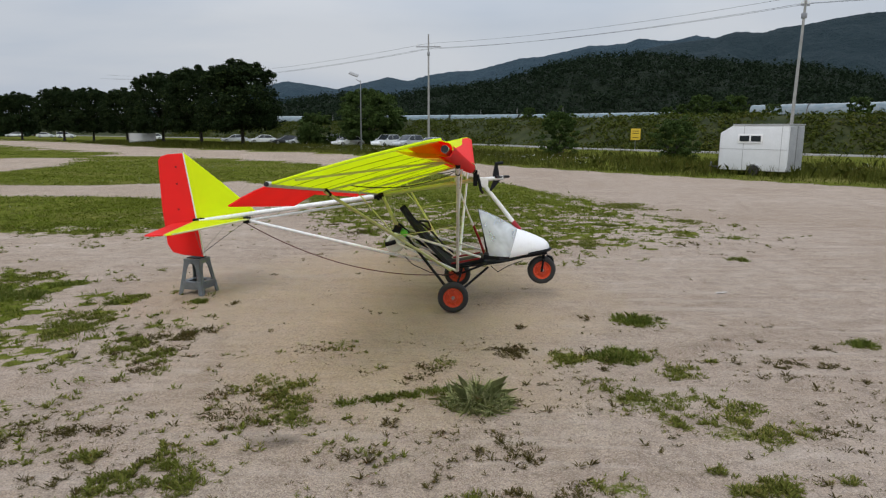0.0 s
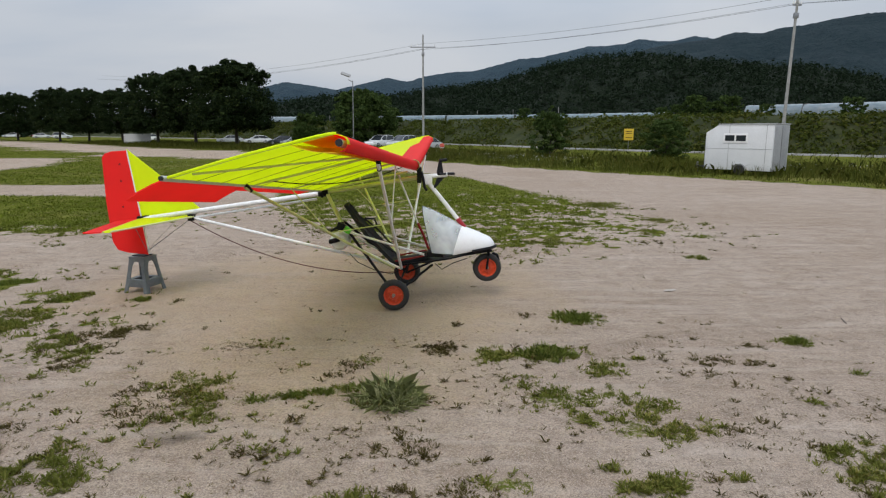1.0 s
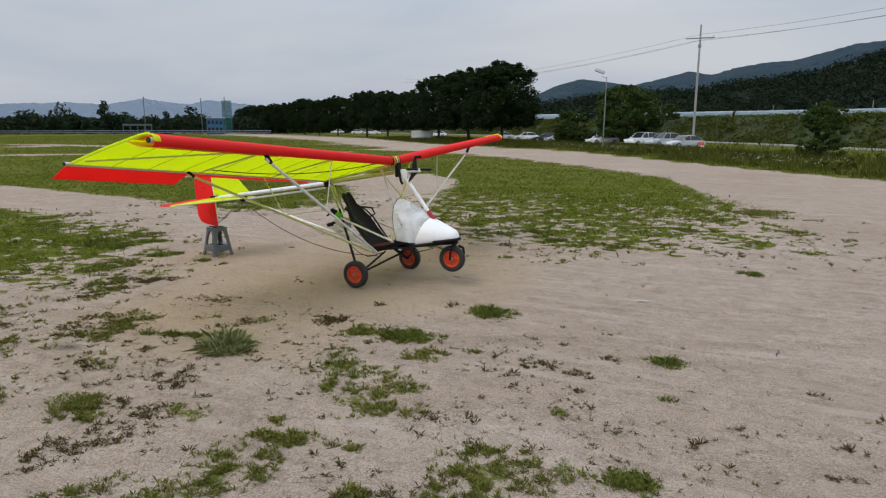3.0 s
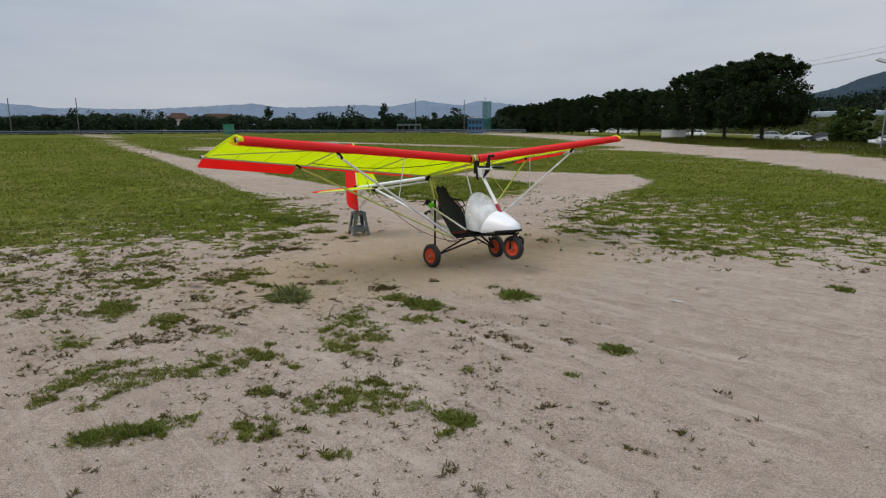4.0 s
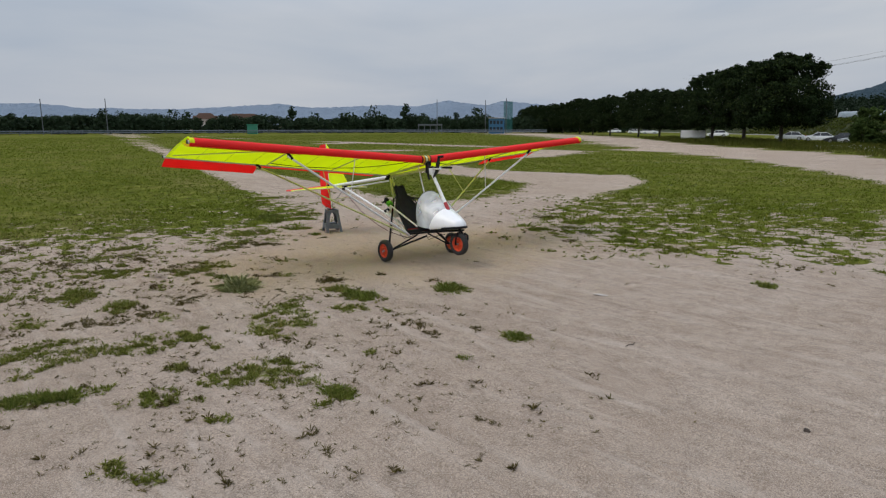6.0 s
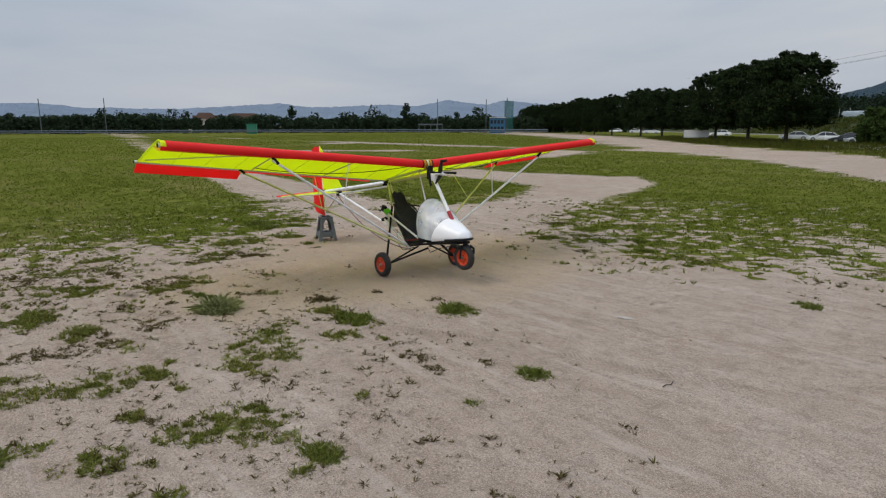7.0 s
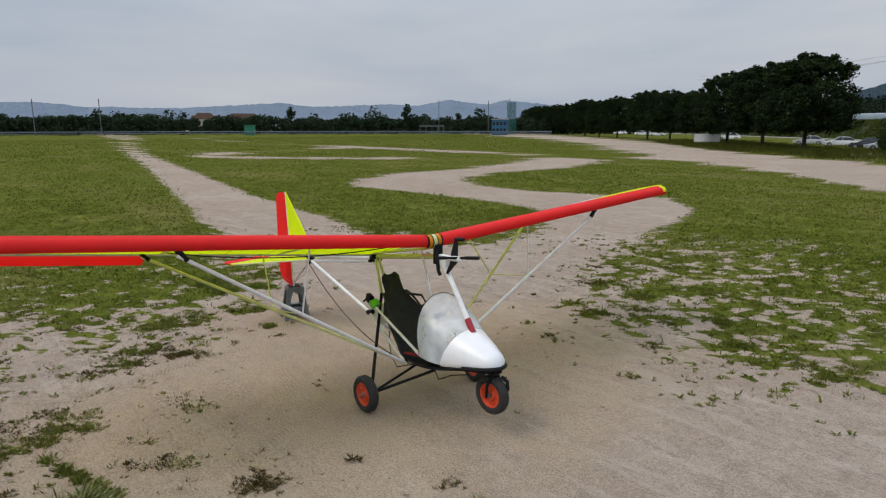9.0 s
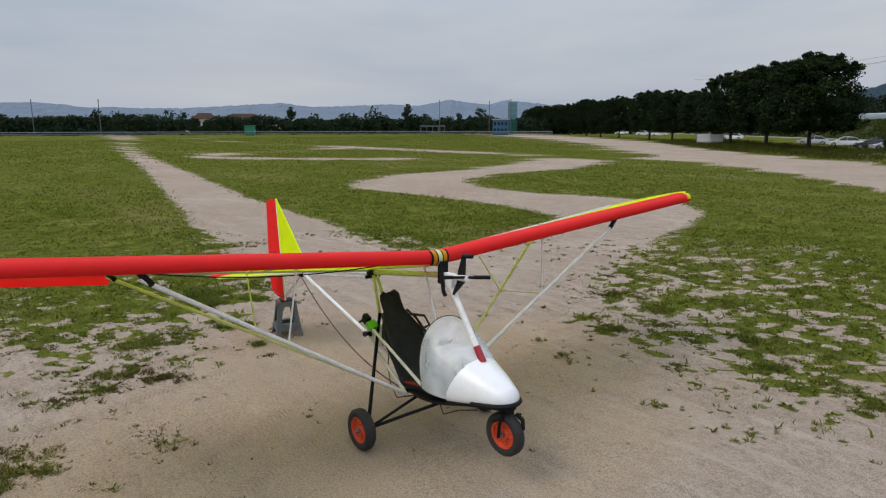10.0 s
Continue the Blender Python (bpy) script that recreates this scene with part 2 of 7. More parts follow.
def fbm(x, y, seed=0, octaves=4):
    s, a, t = 0.0, 1.0, 0.0
    for k in range(octaves):
        s = s + a * vnoise(x * 2 ** k, y * 2 ** k, seed + k)
        t += a
        a *= 0.55
    return s / t


def edge_distance(x, y, poly):
    """Distance to an outline, positive inside."""
    inside = np.zeros(x.shape, bool)
    best = np.full(x.shape, 1e9)
    for (x0, y0), (x1, y1) in zip(poly, poly[1:] + poly[:1]):
        hit = ((y0 > y) != (y1 > y)) & (x < (x1 - x0) * (y - y0) / (y1 - y0 + 1e-12) + x0)
        inside ^= hit
        dx, dy = x1 - x0, y1 - y0
        t = np.clip(((x - x0) * dx + (y - y0) * dy) / (dx * dx + dy * dy), 0, 1)
        best = np.minimum(best, np.hypot(x - x0 - t * dx, y - y0 - t * dy))
    return np.where(inside, best, -best)


def line_distance(x, y, pts):
    best = np.full(x.shape, 1e9)
    for (x0, y0), (x1, y1) in zip(pts, pts[1:]):
        dx, dy = x1 - x0, y1 - y0
        t = np.clip(((x - x0) * dx + (y - y0) * dy) / (dx * dx + dy * dy), 0, 1)
        best = np.minimum(best, np.hypot(x - x0 - t * dx, y - y0 - t * dy))
    return best


FIELD_WEST = [(-4.1, 7.7), (-4.3, 8.5), (-5.2, 9.4), (-8.8, 10.3), (-15.1, 11.6), (-23.9, 13.7), (-50.5, 19.8), (-85.5, 27.5), (-159.5, 46.1), (-340, 84), (-600, -100), (-60, -60), (-8, -12), (-6.1, 0.5), (-5.3, 2.6), (-4.8, 4.2), (-5.4, 4.9), (-4.5, 6.2)]
FIELD_MID = [(-5.1, 15.2), (-6.3, 14.0), (-9.7, 14.5), (-13.9, 15.2), (-21.4, 16.2), (-34.3, 18.9), (-55.0, 22.8), (-95.3, 31.3), (-156.0, 47.6), (-340, 96), (-340, 118), (-98.6, 51.0), (-75.5, 54.0), (-52.5, 54.2), (-42.9, 56.1), (-35.5, 52.8), (-31.4, 46.3), (-28.8, 39.8), (-27.2, 33.2), (-26.2, 27.5), (-23.6, 23.1), (-21.3, 21.8), (-14.4, 22.6), (-10.8, 22.4), (-7.8, 21.6), (-5.4, 17.9)]
FIELD_EAST = [(1.4, 12.8), (2.4, 12.6), (3.6, 12.2), (4.8, 12.2), (5.7, 13.4), (7.6, 14.0), (7.4, 16.4), (6.5, 21.3), (5.2, 25.7), (3.7, 31.6), (-2.1, 39.3), (-9.0, 47.0), (-19.2, 55.5), (-26.8, 57.8), (-34.5, 57.1), (-41.0, 56.4), (-37.6, 54.8), (-33.1, 55.1), (-28.6, 52.9), (-26.4, 50.1), (-24.3, 45.0), (-23.4, 39.0), (-23.2, 34.3), (-21.5, 29.9), (-18.0, 27.4), (-13.4, 27.2), (-9.4, 28.1), (-7.5, 29.2), (-4.6, 26.1), (-3.2, 21.6), (-2.4, 18.6), (-1.1, 16.1), (0.7, 13.6)]
FIELD_NORTH = [(-28.5, 60.0), (-29.2, 64.1), (-44.2, 77.6), (-64.8, 98.8), (-112.2, 132.8), (-262, 230), (-330, 150), (-340, 121), (-171.0, 64.9), (-99.1, 53.1), (-76.0, 56.5), (-52.8, 56.9), (-41.3, 59.0)]
VERGE = [(19.9, 25.9), (17.6, 28.9), (14.7, 31.9), (9.9, 37.3), (5.0, 43.9), (-1.5, 53.6), (-8.5, 64.0), (-20.0, 72.3), (-34.1, 83.9), (-62.9, 115.6), (-99.2, 145.3), (-154.5, 180.4), (-275.7, 268.2), (-300, 900), (900, 900), (900, -300), (60, -60), (34, -6)]
TRACKS = [[(-42.3, 40.8), (-49.5, 33.7), (-55.5, 28.1), (-61.6, 29.5), (-66.2, 35.4), (-66.7, 41.8), (-71.1, 53.7)], [(-170.5, 63.7), (-98.9, 52.0), (-75.8, 55.2), (-52.7, 55.6), (-40.8, 57.0), (-27.1, 59.0)]]
FIELDS = [FIELD_WEST, FIELD_MID, FIELD_EAST, FIELD_NORTH, VERGE]


def cover(x, y):
    """How far the ground is grown over, 0 to 1."""
    d = np.full(x.shape, -1e9)
    for f in FIELDS:
        d = np.maximum(d, edge_distance(x, y, f))
    far = np.clip((np.hypot(x - 3, y - 7) - 10) / 9, 0, 1)
    wob = (fbm(x * 0.35, y * 0.35, 5) - 0.5) * 2.6
    small = wob * 0.5 + (fbm(x * 1.6, y * 1.6, 13, 3) - 0.5) * 1.0
    # near the trodden earth the turf breaks up into clumps, farther off its edge is firm
    clump = np.clip((fbm(x * 4.6, y * 4.6, 3, 3) - 0.5) * 2.4 + 0.5, 0, 1)
    east = np.clip((x + 2.0) / 2.0, 0, 1)
    p = (0.38 + (d + wob * 0.8) / 4.0) * east + np.maximum(0.62 + (d + wob * 0.35) / 1.2, 0.46 * (1 + (d + wob * 0.5) / 3.6) * np.clip((9.2 - y) / 1.5, 0, 1)) * (1 - east)
    p = np.clip(p, 0, 0.79 + 0.16 * (1 - east))
    c = np.clip((p - clump) * 4 + 0.5, 0, 1) * np.clip(p / 0.15, 0, 1) * (1 - far) + np.clip((d + small * 0.3) / 0.7 + 0.6, 0, 1) * far
    bald = np.clip((fbm(x * 2.4, y * 2.4, 23) - 0.30) * 7, 0.25, 1)
    for k, w in zip(TRACKS, (1.0, 0.35)):
        c = c * np.clip((line_distance(x, y, k) - w) / 0.9 + small * 0.3, 0, 1)
    return c * np.maximum(1 - (1 - bald) * (1 - 0.85 * far), np.clip(d / (1.6 + 1.9 * east) - 0.2 * east, 0, 1))


# ---- ground ----
# x, y, half-width, half-depth of what grows on the bare earth, by the way it lies: green tufts, olive mats, brown sparse weeds
TUFTS_SOUTH = [(-4.61, 8.24, 0.41, 0.31), (1.72, 4.44, 0.3, 0.23), (3.3, 5.62, 0.36, 0.27), (3.91, 6.9, 0.36, 0.27), (7.03, 10.73, 0.26, 0.2), (6.15, 5.96, 0.22, 0.17), (5.64, 15.37, 0.22, 0.16)]
MATS_SOUTH = [(-5.22, 9.44, 0.41, 0.38), (-3.16, 6.85, 0.46, 0.59), (-3.09, 6.3, 0.26, 0.34), (-3.03, 8.07, 0.24, 0.31), (-1.41, 5.22, 0.11, 0.13), (0.29, 5.97, 0.19, 0.25), (-0.1, 4.78, 0.37, 0.34), (0.12, 4.23, 0.29, 0.28), (1.47, 5.42, 0.15, 0.19), (-1.23, 3.51, 0.08, 0.11), (-0.64, 3.4, 0.2, 0.22), (-0.94, 3.14, 0.17, 0.18), (-0.43, 3.17, 0.14, 0.16), (2.71, 5.58, 0.21, 0.27), (3.76, 5.16, 0.26, 0.23), (3.15, 4.49, 0.31, 0.38), (3.31, 4.08, 0.19, 0.25), (2.86, 4.74, 0.16, 0.14), (3.68, 4.54, 0.31, 0.2), (3.93, 4.18, 0.24, 0.24)]
MATS_SOUTH_MORE = [(3.92, 3.87, 0.23, 0.2), (4.28, 3.87, 0.16, 0.17), (3.31, 3.27, 0.07, 0.09), (-2.19, 3.17, 0.26, 0.34), (2.58, 3.06, 0.31, 0.15), (3.51, 3.05, 0.15, 0.12), (3.75, 3.06, 0.19, 0.12), (4.19, 3.11, 0.12, 0.09), (8.03, 15.87, 0.38, 0.49), (7.43, 19.46, 0.73, 0.94), (7.16, 13.82, 0.33, 0.43), (4.62, 12.35, 0.3, 0.39), (4.19, 12.55, 0.18, 0.24)]
WEEDS_SOUTH = [(-1.81, 6.18, 0.39, 0.33), (-1.65, 5.38, 0.26, 0.26), (-1.52, 6.65, 0.19, 0.25), (-1.44, 7.75, 0.12, 0.15), (1.13, 5.01, 0.17, 0.12), (0.95, 4.06, 0.09, 0.12), (-1.09, 4.21, 0.12, 0.15), (-1.95, 3.92, 0.14, 0.16), (-1.32, 3.18, 0.08, 0.08), (-1.55, 3.2, 0.08, 0.09), (1.26, 3.15, 0.1, 0.13), (1.91, 3.66, 0.17, 0.23), (1.98, 3.44, 0.17, 0.12), (0.65, 3.5, 0.08, 0.1), (2.28, 5.94, 0.19, 0.23), (4.61, 4.14, 0.07, 0.09), (4.48, 5.47, 0.09, 0.11), (5.12, 5.38, 0.11, 0.11), (5.06, 4.72, 0.1, 0.12), (5.46, 5.26, 0.1, 0.09), (4.18, 3.36, 0.08, 0.07), (1.83, 3.01, 0.23, 0.08)]
TUFTS_SLANT = [(6.2, 3.49, 0.13, 0.1), (6.23, 5.01, 0.07, 0.05)]
MATS_SLANT = [(1.93, 2.66, 0.16, 0.21), (3.47, 2.48, 0.36, 0.37), (3.3, 2.96, 0.18, 0.15), (5.4, 3.18, 0.27, 0.22), (5.45, 3.46, 0.12, 0.16), (5.87, 3.42, 0.12, 0.15), (5.43, 4.37, 0.07, 0.09)]
WEEDS_SLANT = [(2.81, 2.5, 0.18, 0.12), (-1.48, 4.0, 0.31, 0.24), (2.42, 2.83, 0.28, 0.36), (2.13, 2.09, 0.21, 0.27), (4.42, 3.32, 0.09, 0.11), (4.95, 3.56, 0.11, 0.11), (4.93, 2.94, 0.12, 0.14), (4.64, 2.68, 0.15, 0.07), (7.5, 4.16, 0.08, 0.09), (1.65, 3.48, 0.11, 0.14), (1.75, 3.77, 0.11, 0.15), (5.32, 5.28, 0.08, 0.09), (4.91, 4.73, 0.07, 0.1), (4.01, 3.33, 0.07, 0.08), (3.99, 3.12, 0.06, 0.08), (4.26, 2.79, 0.06, 0.06), (3.26, 7.07, 0.11, 0.14)]
TUFTS_EAST = [(4.5, 1.46, 0.31, 0.23), (4.41, 1.12, 0.2, 0.15), (6.07, 3.5, 0.16, 0.12), (-3.1, 7.83, 0.18, 0.13), (3.25, 12.65, 0.26, 0.2)]
MATS_EAST = [(5.16, 2.09, 0.23, 0.21), (5.44, 2.4, 0.1, 0.08), (3.25, 1.58, 0.48, 0.49), (3.38, 1.0, 0.11, 0.15), (1.66, 2.72, 0.23, 0.3), (0.56, 2.37, 0.37, 0.43), (1.72, 1.63, 0.28, 0.33), (3.72, 3.93, 0.32, 0.41), (5.09, 3.08, 0.34, 0.44), (5.24, 3.37, 0.17, 0.22), (5.69, 3.43, 0.14, 0.18), (6.29, 3.25, 0.1, 0.09), (4.23, 5.46, 0.09, 0.12), (4.54, 2.57, 0.12, 0.15), (5.97, 2.42, 0.1, 0.09), (6.23, 1.5, 0.11, 0.13), (6.59, 1.63, 0.16, 0.12), (-3.02, 3.96, 0.23, 0.3), (0.02, 1.51, 0.2, 0.26), (4.6, 1.87, 0.06, 0.08), (-2.06, 6.01, 0.29, 0.29), (-1.72, 5.68, 0.2, 0.26)]
MATS_EAST_MORE = [(-1.74, 5.01, 0.09, 0.12), (3.61, 12.02, 0.17, 0.12), (3.52, 13.62, 0.14, 0.13), (4.45, 12.25, 0.18, 0.13), (1.34, 13.15, 0.18, 0.22), (0.88, 12.44, 0.18, 0.18), (0.81, 13.85, 0.29, 0.25), (1.52, 15.05, 0.4, 0.39), (2.56, 15.03, 0.18, 0.24)]
WEEDS_EAST = [(4.88, 1.0, 0.12, 0.09), (2.17, 2.71, 0.41, 0.45), (4.95, 5.34, 0.21, 0.19), (5.64, 5.79, 0.1, 0.13), (6.49, 2.36, 0.1, 0.07), (6.9, 2.68, 0.11, 0.1), (7.38, 4.16, 0.07, 0.06), (7.16, 3.83, 0.06, 0.04), (7.89, 3.65, 0.06, 0.07), (7.66, 3.41, 0.06, 0.05), (7.07, 5.48, 0.07, 0.06), (8.07, 4.92, 0.07, 0.06), (-4.19, 2.18, 0.45, 0.56), (-2.1, 2.56, 0.41, 0.44), (-2.09, 1.88, 0.49, 0.42), (-0.43, 4.47, 0.45, 0.5), (0.02, 5.9, 0.21, 0.28), (1.31, 5.32, 0.19, 0.25), (2.14, 5.78, 0.23, 0.28), (4.47, 3.82, 0.16, 0.16), (-1.68, 6.45, 0.22, 0.21), (2.01, 12.64, 0.12, 0.11)]
WEEDS_EAST_MORE = [(2.47, 11.68, 0.16, 0.17), (-1.26, 15.3, 0.3, 0.21), (-0.33, 14.26, 0.37, 0.22), (-0.55, 6.63, 0.1, 0.07), (-0.68, 5.26, 0.12, 0.14), (-0.69, 5.64, 0.09, 0.08), (-3.84, 5.39, 0.32, 0.22), (0.56, 5.01, 0.1, 0.06), (0.85, 7.34, 0.06, 0.08)]
TUFTS_FIELD = [(0.99, 12.5, 0.18, 0.14), (2.06, 12.8, 0.13, 0.1), (0.89, 14.0, 0.2, 0.15), (2.50, 13.5, 0.27, 0.2), (5.83, 15.1, 0.2, 0.16), (-5.25, 8.34, 0.48, 0.36), (-4.4, 8.9, 0.3, 0.22), (-2.0, 7.9, 0.16, 0.12)]
TUFTS_STRIP = [(0.52, 4.46, 0.17, 0.06), (0.80, 4.52, 0.17, 0.07), (1.06, 4.60, 0.19, 0.075), (1.33, 4.70, 0.18, 0.08), (1.52, 4.76, 0.12, 0.07)]
TUFT_SETS = [(TUFTS_STRIP, 14), (TUFTS_SOUTH, -1), (TUFTS_SLANT, 24), (TUFTS_EAST, 49), (TUFTS_FIELD, 10)]
MAT_SETS = [(MATS_SOUTH, -1), (MATS_SOUTH_MORE, -1), (MATS_SLANT, 24), (MATS_EAST, 49), (MATS_EAST_MORE, 49)]
WEED_SETS = [(WEEDS_SOUTH, -1), (WEEDS_SLANT, 24), (WEEDS_EAST, 49), (WEEDS_EAST_MORE, 49)]


def spots(sets):
    """Each spot of some sets: x, y, half-width, half-depth and turn."""
    return [(x, y, a, b, radians(turn)) for group, turn in sets for x, y, a, b in group]


def inside(x, y, spot):
    """How far out of a spot's middle a place lies; 1 is its rim."""
    px, py, a, b, turn = spot
    c, s = math.cos(turn), math.sin(turn)
    dx, dy = x - px, y - py
    return np.hypot((dx * c + dy * s) / a, (dy * c - dx * s) / b)


def patch_cover(x, y):
    c = np.zeros(x.shape)
    rag = (fbm(x * 4, y * 4, 31, 3) - 0.5) * 1.6
    for sets, k in ((MAT_SETS, 0.75), (WEED_SETS, 0.4), (TUFT_SETS, 0.7)):
        for spot in spots(sets):
            near = (np.abs(x - spot[0]) < 2) & (np.abs(y - spot[1]) < 2)
            c[near] = np.maximum(c[near], k * np.clip(1.15 - inside(x[near], y[near], spot) + rag[near], 0, 1))
    return c


def steps(lo, hi, d, end_lo, end_hi, grow=1.12):
    mid = list(np.arange(lo, hi, d))
    a, s, up = mid[-1], d, []
    while a < end_hi:
        s *= grow
        a += s
        up.append(a)
    a, s, down = lo, d, []
    while a > end_lo:
        s *= grow
        a -= s
        down.append(a)
    return np.array(down[::-1] + mid + up)


def make_ground():
    xs, ys = steps(-9, 14, 0.08, -4800, 4800), steps(-0.5, 17, 0.08, -3000, 4800)
    gx, gy = np.meshgrid(xs, ys, indexing="ij")
    nx, ny = gx.shape
    near = np.clip(1 - (np.hypot(gx - 3, gy - 8) - 12) / 12, 0, 1)
    gz = near * ((fbm(gx * 0.9, gy * 0.9, 5) - 0.5) * 0.05 + (fbm(gx * 4, gy * 4, 9, 2) - 0.5) * 0.012)
    flat = np.minimum(np.hypot(gx - 1.57, gy - 7.31), np.hypot(gx - 1.69, gy - 8.87))
    flat = np.minimum(flat, np.hypot(gx + 2.3, gy - 8.47))
    gz = gz * np.clip(flat / 0.6 - 0.6, 0, 1)
    co = np.stack([gx, gy, gz], -1).reshape(-1, 3).astype(np.float32)
    i = np.arange(nx * ny).reshape(nx, ny)
    quads = np.stack([i[:-1, :-1], i[1:, :-1], i[1:, 1:], i[:-1, 1:]], -1).reshape(-1, 4)
    me = bpy.data.meshes.new("ground")
    me.from_pydata(co, [], quads)
    c = np.maximum(cover(gx, gy), 0.78 * patch_cover(gx, gy)).ravel().astype(np.float32)
    me.attributes.new("cover", "FLOAT", "POINT").data.foreach_set("value", c)
    # damp, trodden earth round the aeroplane
    rag = fbm(gx * 0.9, gy * 0.9, 41) - 0.5
    wet = 0.82 * np.clip(0.5 + edge_distance(gx, gy, DAMP) / 1.6 + rag * 1.5, 0, 1)
    wet = np.maximum(wet, np.clip(1.15 - np.hypot((gx - 1.7) / 2.0, (gy - 7.4) / 2.3) + rag * 1.2, 0, 1))
    me.attributes.new("damp", "FLOAT", "POINT").data.foreach_set("value", wet.ravel().astype(np.float32))
    dry = np.clip(0.5 - (gx + 0.3 * gy - 4.2 + (fbm(gx * 0.3, gy * 0.3, 51) - 0.5) * 5) / 9.0, 0, 1)
    me.attributes.new("dry", "FLOAT", "POINT").data.foreach_set("value", dry.ravel().astype(np.float32))
    soot = np.clip(1.2 - np.hypot((gx - 0.05) / 0.26, (gy - 3.78) / 0.12) + (fbm(gx * 9, gy * 9, 71, 3) - 0.5) * 1.6, 0, 1)
    me.attributes.new("soot", "FLOAT", "POINT").data.foreach_set("value", soot.ravel().astype(np.float32))
    me.shade_smooth()
    return me


# outline of the damp earth, and tyre marks from end to end
DAMP = [(-0.6, 4.4), (-1.0, 5.4), (-2.2, 6.8), (-3.0, 8.0), (-2.4, 10.2), (-0.4, 11.4), (1.2, 12.0), (2.5, 11.4), (3.3, 9.6), (3.2, 7.2), (2.4, 5.2), (0.9, 4.6)]
TYRE_MARKS = [((1.9, 5.5), (0.9, 7.4)), ((1.1, 5.5), (-0.1, 7.9)), ((-0.62, 3.5), (-1.4, 7.7)), ((-2.0, 4.2), (-2.4, 9.2)), ((3.4, 5.6), (8.6, 7.6)), ((3.2, 6.8), (8.4, 9.1))]


def tyre_mark(a, p, start, end):
    """Mask and tread height of one straight tyre mark."""
    (x0, y0), (x1, y1) = start, end
    n = math.hypot(x1 - x0, y1 - y0)
    dx, dy = (x1 - x0) / n, (y1 - y0) / n

    def along(vx, vy):
        d = a.n.new("ShaderNodeVectorMath")
        d.operation = "DOT_PRODUCT"
        a.l.new(p, d.inputs[0])
        d.inputs[1].default_value = (vx, vy, 0)
        return a.math("SUBTRACT", d.outputs["Value"], vx * x0 + vy * y0)

    u, v = along(-dy, dx), along(dx, dy)
    u = a.math("ADD", u, a.math("MULTIPLY", a.math("SUBTRACT", a.noise(0.5, 2, 0.5, p), 0.5), 0.35))
    w = a.math("ABSOLUTE", u)
    m = a.math("MULTIPLY", a.ramp(w, (0.075, 1.0), (0.115, 0.0)), a.ramp(a.math("DIVIDE", v, n), (0.0, 0.0), (0.15, 1.0), (0.85, 1.0), (1.0, 0.0)))
    m = a.math("MULTIPLY", m, a.ramp(a.noise(1.6, 4, 0.6, p), (0.38, 0.0), (0.54, 1.0)))
    tread = a.math("SINE", a.math("ADD", a.math("MULTIPLY", v, 110.0), a.math("MULTIPLY", w, 70.0)))
    return m, a.math("MULTIPLY", m, tread)


